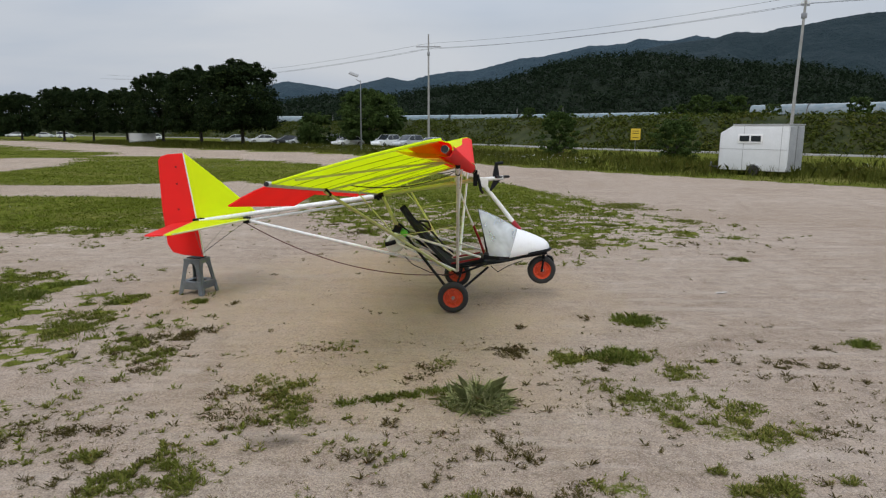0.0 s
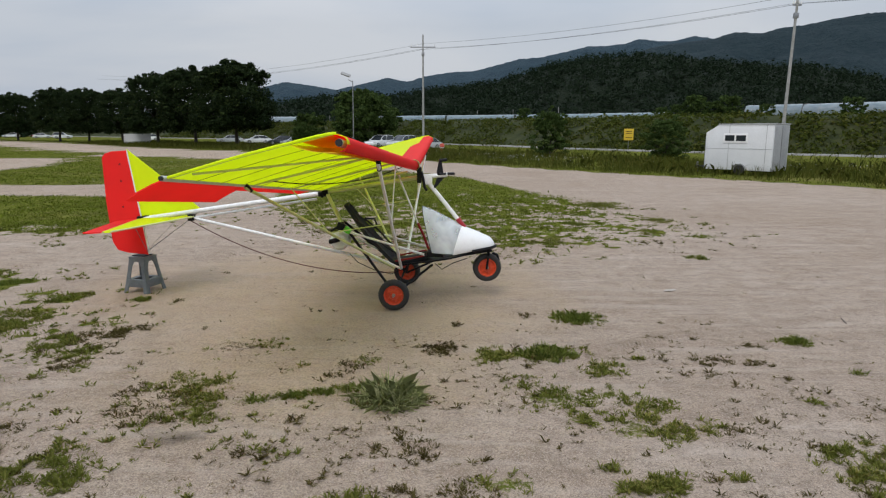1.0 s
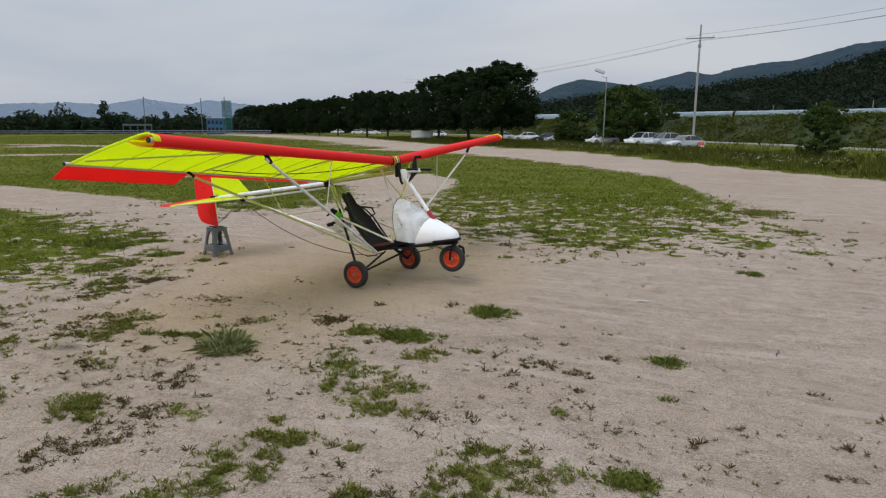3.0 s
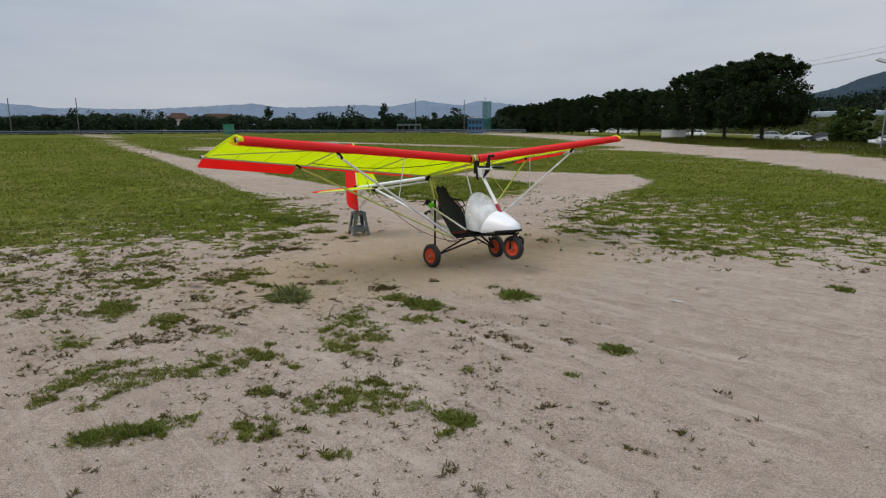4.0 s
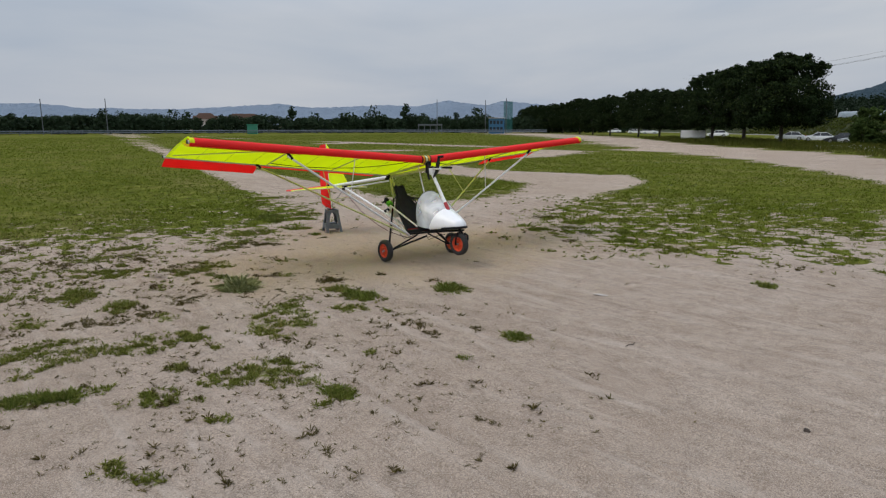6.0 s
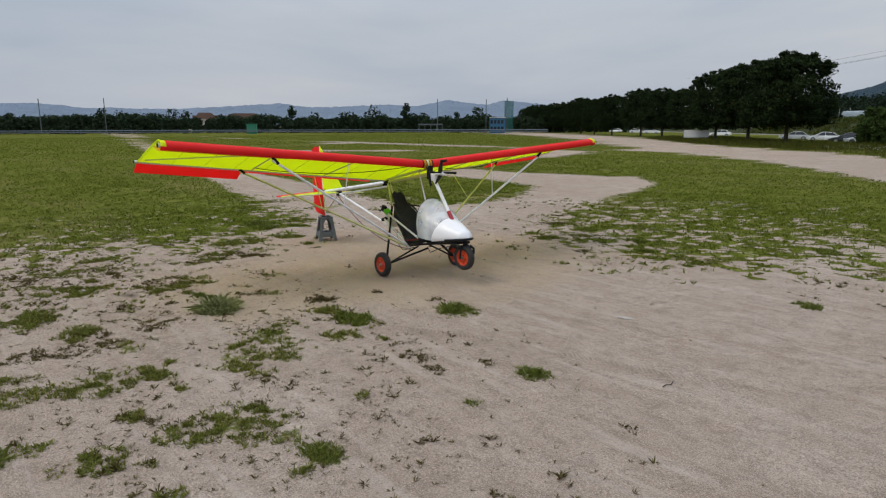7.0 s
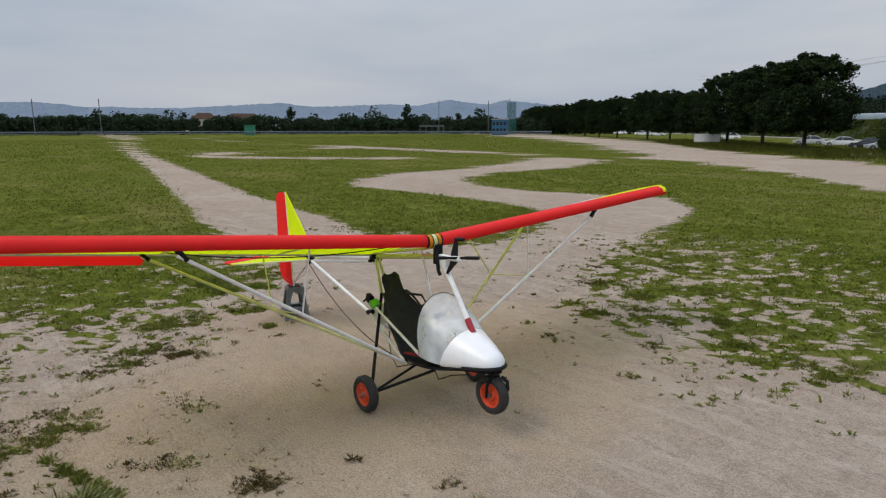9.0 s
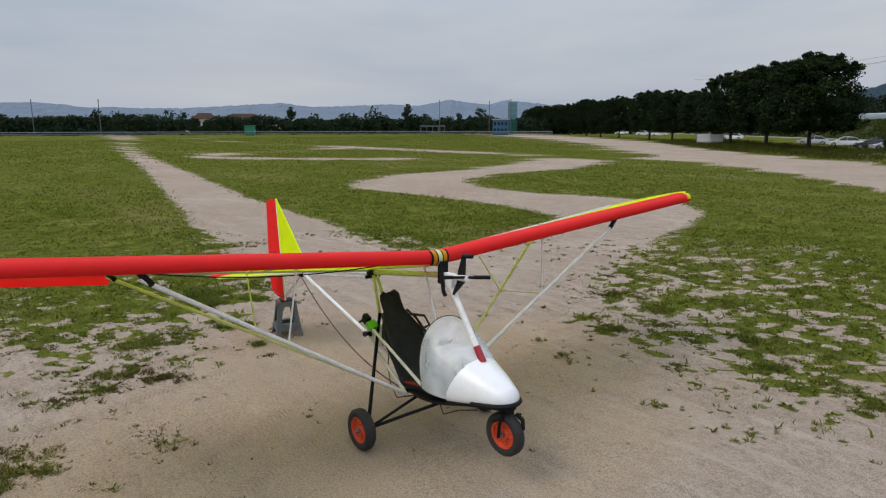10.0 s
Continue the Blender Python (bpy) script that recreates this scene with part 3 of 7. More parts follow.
def ground_mat():
    a = Mat("sandy_earth_and_grass", 1.0, 0, 0.0)
    p = a.position()
    big = a.noise(0.22, 5, 0.6, p, 0.6)
    mid = a.noise(1.7, 6, 0.62, p, 0.4)
    fine = a.noise(26, 6, 0.7, p)
    grit = a.noise(140, 2, 0.6, p)
    tracks = a.noise(1.0, 4, 0.6, a.stretch(p, (0.35, 5.0, 1), (0, 0, radians(28))), 0.5)
    dirt = a.ramp(big, (0.3, (0.300, 0.238, 0.182)), (0.55, (0.352, 0.288, 0.230)), (0.75, (0.405, 0.340, 0.278)))
    dirt = a.mix(a.ramp(mid, (0.40, 0.0), (0.68, 0.6)), dirt, (0.265, 0.205, 0.155))
    dirt = a.mix(a.ramp(tracks, (0.53, 0.0), (0.72, 0.40)), dirt, (0.215, 0.163, 0.122))
    clods = a.noise(5.5, 7, 0.7, p, 0.8)
    dirt = a.mix(1.0, dirt, a.ramp(clods, (0.36, 0.80), (0.50, 1.0), (0.66, 1.10)), "MULTIPLY")
    g1 = a.noise(48, 2, 0.6, p)
    g2 = a.noise(85, 3, 0.65, p)
    dirt = a.mix(1.0, dirt, a.ramp(g1, (0.30, 0.80), (0.50, 1.0), (0.68, 1.12)), "MULTIPLY")
    dirt = a.mix(1.0, dirt, a.ramp(g2, (0.30, 0.55), (0.50, 1.0), (0.70, 1.38)), "MULTIPLY")
    dirt = a.mix(a.ramp(fine, (0.52, 0.0), (0.66, 0.5)), dirt, (0.165, 0.122, 0.088))
    dirt = a.mix(a.ramp(grit, (0.60, 0.0), (0.66, 0.7)), dirt, (0.56, 0.50, 0.44))
    dirt = a.mix(1.0, dirt, a.ramp(a.attr("dry"), (0.0, (0.99, 0.98, 0.985)), (1.0, (1.01, 0.995, 0.985))), "MULTIPLY")
    crumbs = a.noise(38, 3, 0.6, p)
    dirt = a.mix(a.ramp(crumbs, (0.665, 0.0), (0.70, 0.8)), dirt, (0.075, 0.056, 0.040))
    marks, treads = None, None
    for q0, q1 in TYRE_MARKS:
        m, t = tyre_mark(a, p, q0, q1)
        marks = m if marks is None else a.math("MAXIMUM", marks, m)
        treads = t if treads is None else a.math("ADD", treads, t)
    pale = a.noise(1.0, 5, 0.65, a.stretch(p, (0.5, 4.0, 1), (0, 0, radians(-18))), 0.6)
    dirt = a.mix(a.ramp(pale, (0.52, 0.0), (0.72, 0.42)), dirt, (0.47, 0.405, 0.345))
    dirt = a.mix(a.math("MULTIPLY", marks, a.math("ADD", a.math("MULTIPLY", treads, 0.16), 0.18)), dirt, (0.18, 0.135, 0.10))
    dirt = a.mix(a.math("MULTIPLY", a.attr("soot"), 0.8), dirt, (0.05, 0.042, 0.036))
    dirt = a.mix(a.math("MULTIPLY", a.attr("damp"), a.ramp(a.noise(1.0, 5, 0.65, a.stretch(p, (0.7, 3.2, 1), (0, 0, radians(-20))), 0.5), (0.36, 0.42), (0.62, 0.88))), dirt, a.mix(1.0, (0.370, 0.286, 0.195), a.ramp(g1, (0.30, 0.7), (0.70, 1.25)), "MULTIPLY"))
    turf = a.ramp(a.noise(9, 6, 0.7, p), (0.30, (0.030, 0.040, 0.007)), (0.46, (0.068, 0.080, 0.013)), (0.58, (0.105, 0.112, 0.022)), (0.74, (0.190, 0.170, 0.052)))
    far = a.ramp(a.noise(0.5, 6, 0.7, p), (0.32, (0.046, 0.058, 0.008)), (0.5, (0.090, 0.100, 0.016)), (0.68, (0.165, 0.152, 0.042)))
    turf = a.mix(1.0, a.mix(0.5, turf, far), (1.00, 1.04, 0.88), "MULTIPLY")
    turf = a.mix(1.0, turf, a.ramp(a.noise(2.2, 5, 0.7, p), (0.34, 0.50), (0.5, 1.0), (0.66, 1.42)), "MULTIPLY")
    turf = a.mix(a.ramp(a.noise(4.5, 5, 0.7, p), (0.58, 0.0), (0.70, 0.55)), turf, (0.130, 0.108, 0.048))
    turf = a.mix(a.ramp(a.noise(0.09, 5, 0.6, a.stretch(p, (1, 2.4, 1), (0, 0, radians(20)))), (0.50, 0.0), (0.68, 0.55)), turf, (0.175, 0.150, 0.055))
    edge = a.math("ADD", a.attr("cover"), a.math("MULTIPLY", a.math("SUBTRACT", fine, 0.5), 1.1))
    edge = a.math("ADD", edge, a.math("MULTIPLY", a.math("SUBTRACT", a.noise(5, 5, 0.65, p), 0.5), 1.0))
    k = a.ramp(edge, (0.46, 0.0), (0.66, 0.98))
    a.color(a.mix(k, dirt, turf))
    a.bump(a.math("ADD", a.math("ADD", a.math("MULTIPLY", fine, 0.6), a.math("ADD", a.math("MULTIPLY", treads, 0.24), a.math("MULTIPLY", clods, 0.8))), a.math("ADD", a.math("MULTIPLY", grit, 0.25), mid)), 0.8, 0.035)
    return a.m


M_ground = ground_mat()
ground = new("ground", make_ground())
ground.data.materials.append(M_ground)
tagged(ground, "pale sandy bare earth with patchy green grass fields", "ground", kind="structure")

M_grass = leaf_mat("short_field_grass", (0.0700, 0.0980, 0.0100), (0.1340, 0.1690, 0.0180), (0.2500, 0.2500, 0.0460), 0.35, mottle=0.6)
M_tuft = leaf_mat("tuft_grass", (0.1050, 0.1450, 0.0260), (0.1850, 0.2300, 0.0440), (0.3500, 0.3350, 0.1050), 0.35, scale=2.0)
M_longtuft = leaf_mat("long_pale_grass", (0.1100, 0.1350, 0.0480), (0.3000, 0.3250, 0.1350), (0.6000, 0.5800, 0.3300), 0.35, scale=40.0)
M_weed = leaf_mat("dry_weeds", (0.0560, 0.0380, 0.0170), (0.1000, 0.0840, 0.0270), (0.1850, 0.1400, 0.0600), 0.3, scale=2.0)
M_mat = leaf_mat("olive_weed_mat", (0.0780, 0.0850, 0.0190), (0.1580, 0.1770, 0.0340), (0.2900, 0.2550, 0.0800), 0.3, scale=1.2)
M_verge = leaf_mat("tall_verge_weeds", (0.0370, 0.0479, 0.0079), (0.0696, 0.0810, 0.0129), (0.1483, 0.1251, 0.0297), 0.3)
M_flower = plain("white_daisy_petals", (0.62, 0.63, 0.56), 0.7)
M_clover = plain("greenish_white_clover", (0.44, 0.46, 0.36), 0.8)
rng = np.random.default_rng(7)


def blades(base, length, width, lean, bend=True):
    """Bent grass blades, three cornered or of two pieces, on base points."""
    n = len(base)
    a = rng.uniform(0, 2 * np.pi, n)
    side = np.stack([np.cos(a), np.sin(a), np.zeros(n)], 1)
    b = rng.uniform(0, 2 * np.pi, n)
    out = np.stack([np.cos(b), np.sin(b), np.zeros(n)], 1)
    up = np.array([0, 0, 1.0])
    l, w, k = length[:, None], width[:, None], lean[:, None]
    p0, p1 = base - side * w, base + side * w
    mid = base + up * l * 0.6 + out * l * k * 0.35
    tip = base + up * l * (1 - 0.35 * k) + out * l * k
    return np.stack([p0, p1, mid + side * w * 0.7, tip, mid - side * w * 0.7], 1)


def scatter(n, x0, x1, y0, y1, weight, per=5, spread=0.03):
    """Clumps of points thinned by a weight function."""
    x, y = rng.uniform(x0, x1, n), rng.uniform(y0, y1, n)
    keep = rng.uniform(0, 1, n) < weight(x, y)
    x, y = np.repeat(x[keep], per), np.repeat(y[keep], per)
    return np.stack([x + rng.normal(0, spread, len(x)), y + rng.normal(0, spread, len(x)), np.full(len(x), -0.01)], 1)


def stuff(name, co, mat, label, category, per=5):
    return tagged(new(name, quads_mesh(name, co, mat, per)), label, category, kind="stuff")


def cushions(n, ext, r0, r1, k, power=1.4):
    """Low leafy cushions of the field, thinned by its cover."""
    x, y = rng.uniform(ext[0], ext[1], n), rng.uniform(ext[2], ext[3], n)
    keep = rng.uniform(0, 1, n) < np.clip(cover(x, y), 0, 1) ** power * np.clip((fbm(x * 1.3, y * 1.3, 19, 4) - 0.30) * 4, 0.12, 1)
    x, y = x[keep], y[keep]
    r = r0 + (r1 - r0) * rng.uniform(0, 1, len(x)) ** 1.5
    return rosettes(x, y, r, k, 6, 50, 0.10)


def make_grass():
    sets = []
    for n, ext, per, lo, hi, w, spread in ((34000, (-10, 10, -1, 24), 4, 0.03, 0.08, 0.004, 0.04), (28000, (-30, 14, -6, 48), 3, 0.04, 0.10, 0.009, 0.08), (36000, (-75, 24, -5, 110), 2, 0.05, 0.12, 0.024, 0.2), (22000, (-150, -50, 5, 150), 2, 0.07, 0.15, 0.06, 0.5)):
        b = scatter(n, *ext, lambda x, y: np.clip(cover(x, y), 0, 1) ** 1.4, per, spread)
        m = len(b)
        sets.append(blades(b, rng.uniform(lo, hi, m), np.full(m, w) * rng.uniform(0.6, 1.3, m), rng.uniform(0.2, 1.0, m)))
    return np.concatenate(sets)


stuff("field_grass", make_grass(), M_grass, "short patchy green grass with dry blades over the field", "grass")

def weed_density(x, y):
    """Small weeds on the bare earth: many to the south and west, few on the wheel tracks to the east."""
    d = np.clip((fbm(x * 0.8, y * 0.8, 61) - 0.36) * 4, 0.10, 1) * np.clip(1.05 - (x - 5.4) / 3.2, 0.02, 1)
    d = d * np.clip((7.2 - y) / 2.5, 0.03, 1)
    north = np.clip((y - 10.2) / 2.5, 0, 1) * np.clip((9.5 - x) / 3, 0, 1) * np.clip((x + 3) / 2, 0, 1)
    return np.maximum(d, 0.5 * north * np.clip((fbm(x * 1.1, y * 1.1, 67) - 0.42) * 5, 0, 1)) * (1 - 0.8 * cover(x, y))


def rosettes(x, y, r, k, low, high, wide):
    """Star-shaped little plants: k leaves each, rising at low to high degrees from the middle."""
    x, y, r = np.repeat(x, k), np.repeat(y, k), np.repeat(r, k)
    n = len(x)
    a, e = rng.uniform(0, 2 * np.pi, n), np.radians(rng.uniform(low, high, n))
    l = (r * rng.uniform(0.45, 1.1, n))[:, None]
    out = np.stack([np.cos(a), np.sin(a), np.zeros(n)], 1)
    side = np.stack([-np.sin(a), np.cos(a), rng.uniform(-0.5, 0.5, n)], 1) * (wide * r * rng.uniform(0.6, 1.3, n))[:, None]
    up = np.array([0, 0, 1.0])
    base = np.stack([x, y, np.full(n, -0.004)], 1) + out * l * 0.06
    ce, se = np.cos(e)[:, None], np.sin(e)[:, None]
    mid = base + out * l * 0.5 * ce + up * l * 0.62 * se
    tip = base + out * l * ce + up * l * se * 0.85
    return np.stack([base - side * 0.5, base + side * 0.5, mid + side, tip, mid - side], 1)


def plants(n, x0, x1, y0, y1, weight, r0, r1, k, low, high, wide, group=1, spread=0.05):
    """Rosettes thinned by a weight function, in loose groups."""
    x, y = rng.uniform(x0, x1, n), rng.uniform(y0, y1, n)
    keep = rng.uniform(0, 1, n) < weight(x, y)
    g = rng.integers(1, group + 1, int(keep.sum()))
    x, y = np.repeat(x[keep], g), np.repeat(y[keep], g)
    m = len(x)
    r = r0 + (r1 - r0) * rng.uniform(0, 1, m) ** 1.8
    return rosettes(x + rng.normal(0, spread, m), y + rng.normal(0, spread, m), r, k, low, high, wide)


def west_clumps(x, y):
    """Small olive clumps, thick on the ground between the field and the walk's end."""
    return weed_density(x, y) * np.clip((1.4 - x) / 3, 0, 1) * np.clip((7.4 - y) / 2, 0, 1) * np.clip((fbm(x * 1.7, y * 1.7, 91) - 0.42) * 6, 0.04, 1)


stuff("small_clumps", plants(9000, -9, 5, -0.8, 8, lambda x, y: 0.75 * west_clumps(x, y), 0.03, 0.085, 16, 10, 70, 0.06, 6, 0.06), M_mat, "small olive and green clumps on bare sandy earth", "weeds")
stuff("weed_sprigs", np.concatenate([
    plants(36000, -9, 13, -0.8, 15, lambda x, y: 0.62 * weed_density(x, y), 0.015, 0.055, 8, 4, 55, 0.070, 3, 0.05),
    plants(8000, -9, 12, -0.8, 15, lambda x, y: 0.32 * weed_density(x, y), 0.03, 0.09, 14, 8, 62, 0.052, 4, 0.05)]),
    M_weed, "small brownish weed sprigs dotted over bare sandy earth", "weeds")


def edge_weight(x, y):
    """Green clumps thinning out from the field edges over the bare earth."""
    d = np.full(x.shape, -1e9)
    for f in FIELDS:
        d = np.maximum(d, edge_distance(x, y, f))
    return np.clip(1 - np.abs(d + 0.4) / 2.6, 0, 1) ** 1.5 * np.clip((fbm(x * 1.6, y * 1.6, 37) - 0.47) * 7, 0.02, 1)


stuff("field_cushions", np.concatenate([cushions(64000, (-9, 9, -1, 22), 0.022, 0.085, 7), cushions(46000, (-24, 13, -3, 36), 0.04, 0.12, 5), cushions(40000, (-50, 20, 4, 70), 0.07, 0.19, 4, 1.0)]), M_grass, "low leafy cushions of green and yellowish field plants", "grass")


def clover():
    """Small white clover heads over the field."""
    n = 11000
    x, y = rng.uniform(-45, 14, n), rng.uniform(0, 60, n)
    keep = rng.uniform(0, 1, n) < cover(x, y) ** 2 * np.clip((fbm(x * 0.25, y * 0.25, 87) - 0.44) * 4, 0.02, 1)
    b = np.stack([x[keep], y[keep], rng.uniform(0.03, 0.09, int(keep.sum()))], 1)
    s = rng.uniform(0.006, 0.013, len(b))[:, None]
    a, c = np.array([1.0, 0, 0]) * s, np.array([0, 0.5, 0.85]) * s
    return np.stack([b - a, b - c, b + a, b + c], 1)


stuff("clover_heads", clover(), M_clover, "small white clover heads dotted over the field", "flowers", 4)
stuff("edge_clumps", plants(9000, -10, 10, -1, 19, lambda x, y: 0.6 * edge_weight(x, y), 0.035, 0.10, 16, 12, 70, 0.06, 6, 0.09), M_mat, "olive green clumps thinning out at the edges of the grass", "grass")


def mat_plants(sets, dense, r0, r1, k, low, high, wide):
    """Ragged mats: little plants crowding towards the middle of each spot, broken by bare gaps."""
    xs, ys = [], []
    for spot in spots(sets):
        px, py, a, b, turn = spot
        n = int(dense * 4.8 * a * b) + 6
        u, v = rng.uniform(-1.35, 1.35, n) * a, rng.uniform(-1.35, 1.35, n) * b
        x, y = px + u * math.cos(turn) - v * math.sin(turn), py + u * math.sin(turn) + v * math.cos(turn)
        d = 1.2 - inside(x, y, spot) + (fbm(x * 3.2, y * 3.2, 43, 3) - 0.5) * 1.7
        keep = rng.uniform(0, 1, n) < np.clip(d, 0, 1) * np.clip((fbm(x * 8, y * 8, 47, 3) - 0.40) * 6, 0.05, 1)
        xs.append(x[keep])
        ys.append(y[keep])
    x, y = np.concatenate(xs), np.concatenate(ys)
    r = r0 + (r1 - r0) * rng.uniform(0, 1, len(x)) ** 1.6
    return rosettes(x, y, r, k, low, high, wide)


stuff("weed_mats", np.concatenate([mat_plants(MAT_SETS, 4200, 0.024, 0.075, 9, 8, 75, 0.068), mat_plants(TUFT_SETS, 1500, 0.025, 0.07, 12, 10, 75, 0.055)]), M_mat, "low ragged mats of olive weeds on bare earth", "weeds")
stuff("sparse_weeds", mat_plants(WEED_SETS, 2400, 0.02, 0.07, 9, 6, 65, 0.062), M_weed, "sparse brownish weeds in loose patches on bare earth", "weeds")


def grass_tuft(x, y, half, deep, turn, tall, label, rise=66, fine=1.0):
    """A ragged tuft: fine blades fanning out from many small bunches."""
    nb = int((10 + 330 * half * deep) * max(fine, 1.0))
    a, q = rng.uniform(0, 2 * np.pi, nb), rng.uniform(0, 1, nb) ** 0.6
    wob = 0.75 + 0.5 * vnoise(a * 1.4, a * 0 + x, 5)
    cx, cy = q * np.cos(a) * half * 0.85 * wob, q * np.sin(a) * deep * 0.85 * wob
    k = int(85 / fine)
    hb = tall * rng.uniform(0.45, 1.15, nb) * (1.15 - 0.45 * q)
    az, qq = np.arctan2(cy, cx), np.repeat(q, k)
    cx, cy, hb, az = np.repeat(cx, k), np.repeat(cy, k), np.repeat(hb, k), np.repeat(az, k)
    n = len(cx)
    b = np.stack([cx + rng.normal(0, 0.028, n), cy + rng.normal(0, 0.028, n), np.full(n, -0.015)], 1)
    az = az + rng.normal(0, 1.6, n)
    e = np.radians(np.clip(rng.normal(rise - 18 * qq, 24, n), 6, 90))
    l = (hb * (0.25 + 1.05 * rng.uniform(0, 1, n) ** 1.3))[:, None]
    out = np.stack([np.cos(az), np.sin(az), np.zeros(n)], 1)
    side = np.stack([-np.sin(az), np.cos(az), rng.uniform(-0.6, 0.6, n)], 1) * (fine * rng.uniform(0.0009, 0.0021, n))[:, None]
    up = np.array([0, 0, 1.0])
    ce, se = np.cos(e)[:, None], np.sin(e)[:, None]
    droop = rng.uniform(0.05, 0.4, n)[:, None]
    mid = b + l * (out * ce * 0.5 + up * se * 0.6)
    tip = b + l * (out * (ce + droop) + up * (se - 0.6 * droop))
    co = np.stack([b - side, b + side, mid + side * 0.8, tip, mid - side * 0.8], 1)
    ob = new("grass_tuft", quads_mesh("grass_tuft", co, M_tuft if fine == 1.0 else M_longtuft, 5))
    ob.matrix_basis = pose(x, y, 0, 0, 0, math.degrees(turn))
    return tagged(ob, label, "grass tuft", "grass tufts on the bare earth")


for tx, ty, ta, tb, turn in spots(TUFT_SETS):
    if abs(tx - 1.72) < 0.05:
        grass_tuft(tx, ty, 0.31, 0.26, turn, 0.25, "large tuft of long pale green grass on bare earth", 50, 2.6)
    else:
        grass_tuft(tx, ty, ta, tb, turn, 0.055 + 0.16 * ta, "ragged green grass tuft on bare sandy earth")

# ---- stones and litter on the bare earth ----
def lump(name, at, size, mat, label, category, seed, turn=0.0):
    """A small angular lump resting on the ground."""
    g = random.Random(seed)
    bm = bmesh.new()
    bmesh.ops.create_icosphere(bm, subdivisions=2, radius=1.0)
    for v in bm.verts:
        k = 1 + g.uniform(-0.18, 0.18)
        v.co = Vector((v.co.x * size[0] * k, v.co.y * size[1] * k, max(v.co.z, -0.5) * size[2] * k))
    ob = part(name, bm, mat, None, smooth=False)
    ob.matrix_basis = pose(at[0], at[1], size[2] * 0.4, 0, 0, turn)
    return tagged(ob, label, category)


M_stone = plain("pale_grey_stone", (0.42, 0.385, 0.345), 0.9, grain=0.15, scale=14, bump=0.5, spec=0.05)
M_clod = plain("dark_earth_clod", (0.06, 0.045, 0.035), 0.95, grain=0.2, scale=20, bump=0.5)
lump("flat_stone", (5.62, 8.36), (0.10, 0.045, 0.010), M_stone, "flat pale stone pressed into the bare earth", "stone", 3, 20)
lump("earth_clod", (9.35, 5.99), (0.028, 0.024, 0.022), M_clod, "small dark clod of earth on bare ground", "clod", 5)
twig = part("twig", path_tube(bmesh.new(), [(-0.07, 0, 0.008), (-0.02, 0.012, 0.016), (0.04, 0.0, 0.012), (0.075, 0.015, 0.03)], 0.006, 6), M_clod)
twig.matrix_basis = pose(7.2, 6.72, 0, 0, 0, 75)
tagged(twig, "short dark twig lying on bare earth", "twig")


# ---- the ultralight aeroplane: x forward, y to its port side, z up ----
PLANE = pose(1.631, 8.104, 0, -0.6, 0, -4.4)
plane = thing("ultralight_airplane", PLANE, "yellow and red fabric-winged ultralight airplane with its tail on a stool", "airplane")

LE0, LE1 = Vector((0.20, 0.0, 1.86)), Vector((0.085, 4.18, 2.205))
TE0, TE1 = Vector((-1.12, 0.0, 1.50)), Vector((-1.265, 4.2, 1.935))


def wing_line(a, s, b):
    """A point of the straight chord plane: a along the span, b along the chord."""
    p = LE0.lerp(LE1, a).lerp(TE0.lerp(TE1, a), b)
    return Vector((p.x, s * p.y * (1.0 if s < 0 else 1.018), p.z))


def camber(b):
    return 0.21 * math.sqrt(max(b, 0)) * (1 - b) * (1 - 0.25 * b)


def upper(a, s, b, billow=0.0):
    p = wing_line(a, s, b)
    return p + Vector((0, 0, 0.058 * (1 - b) ** 6 + 0.9 * camber(b) + billow))


RIBS = 9
M_ribtube = plain("dark_olive_rib_pocket", (0.40, 0.44, 0.05), 0.6)


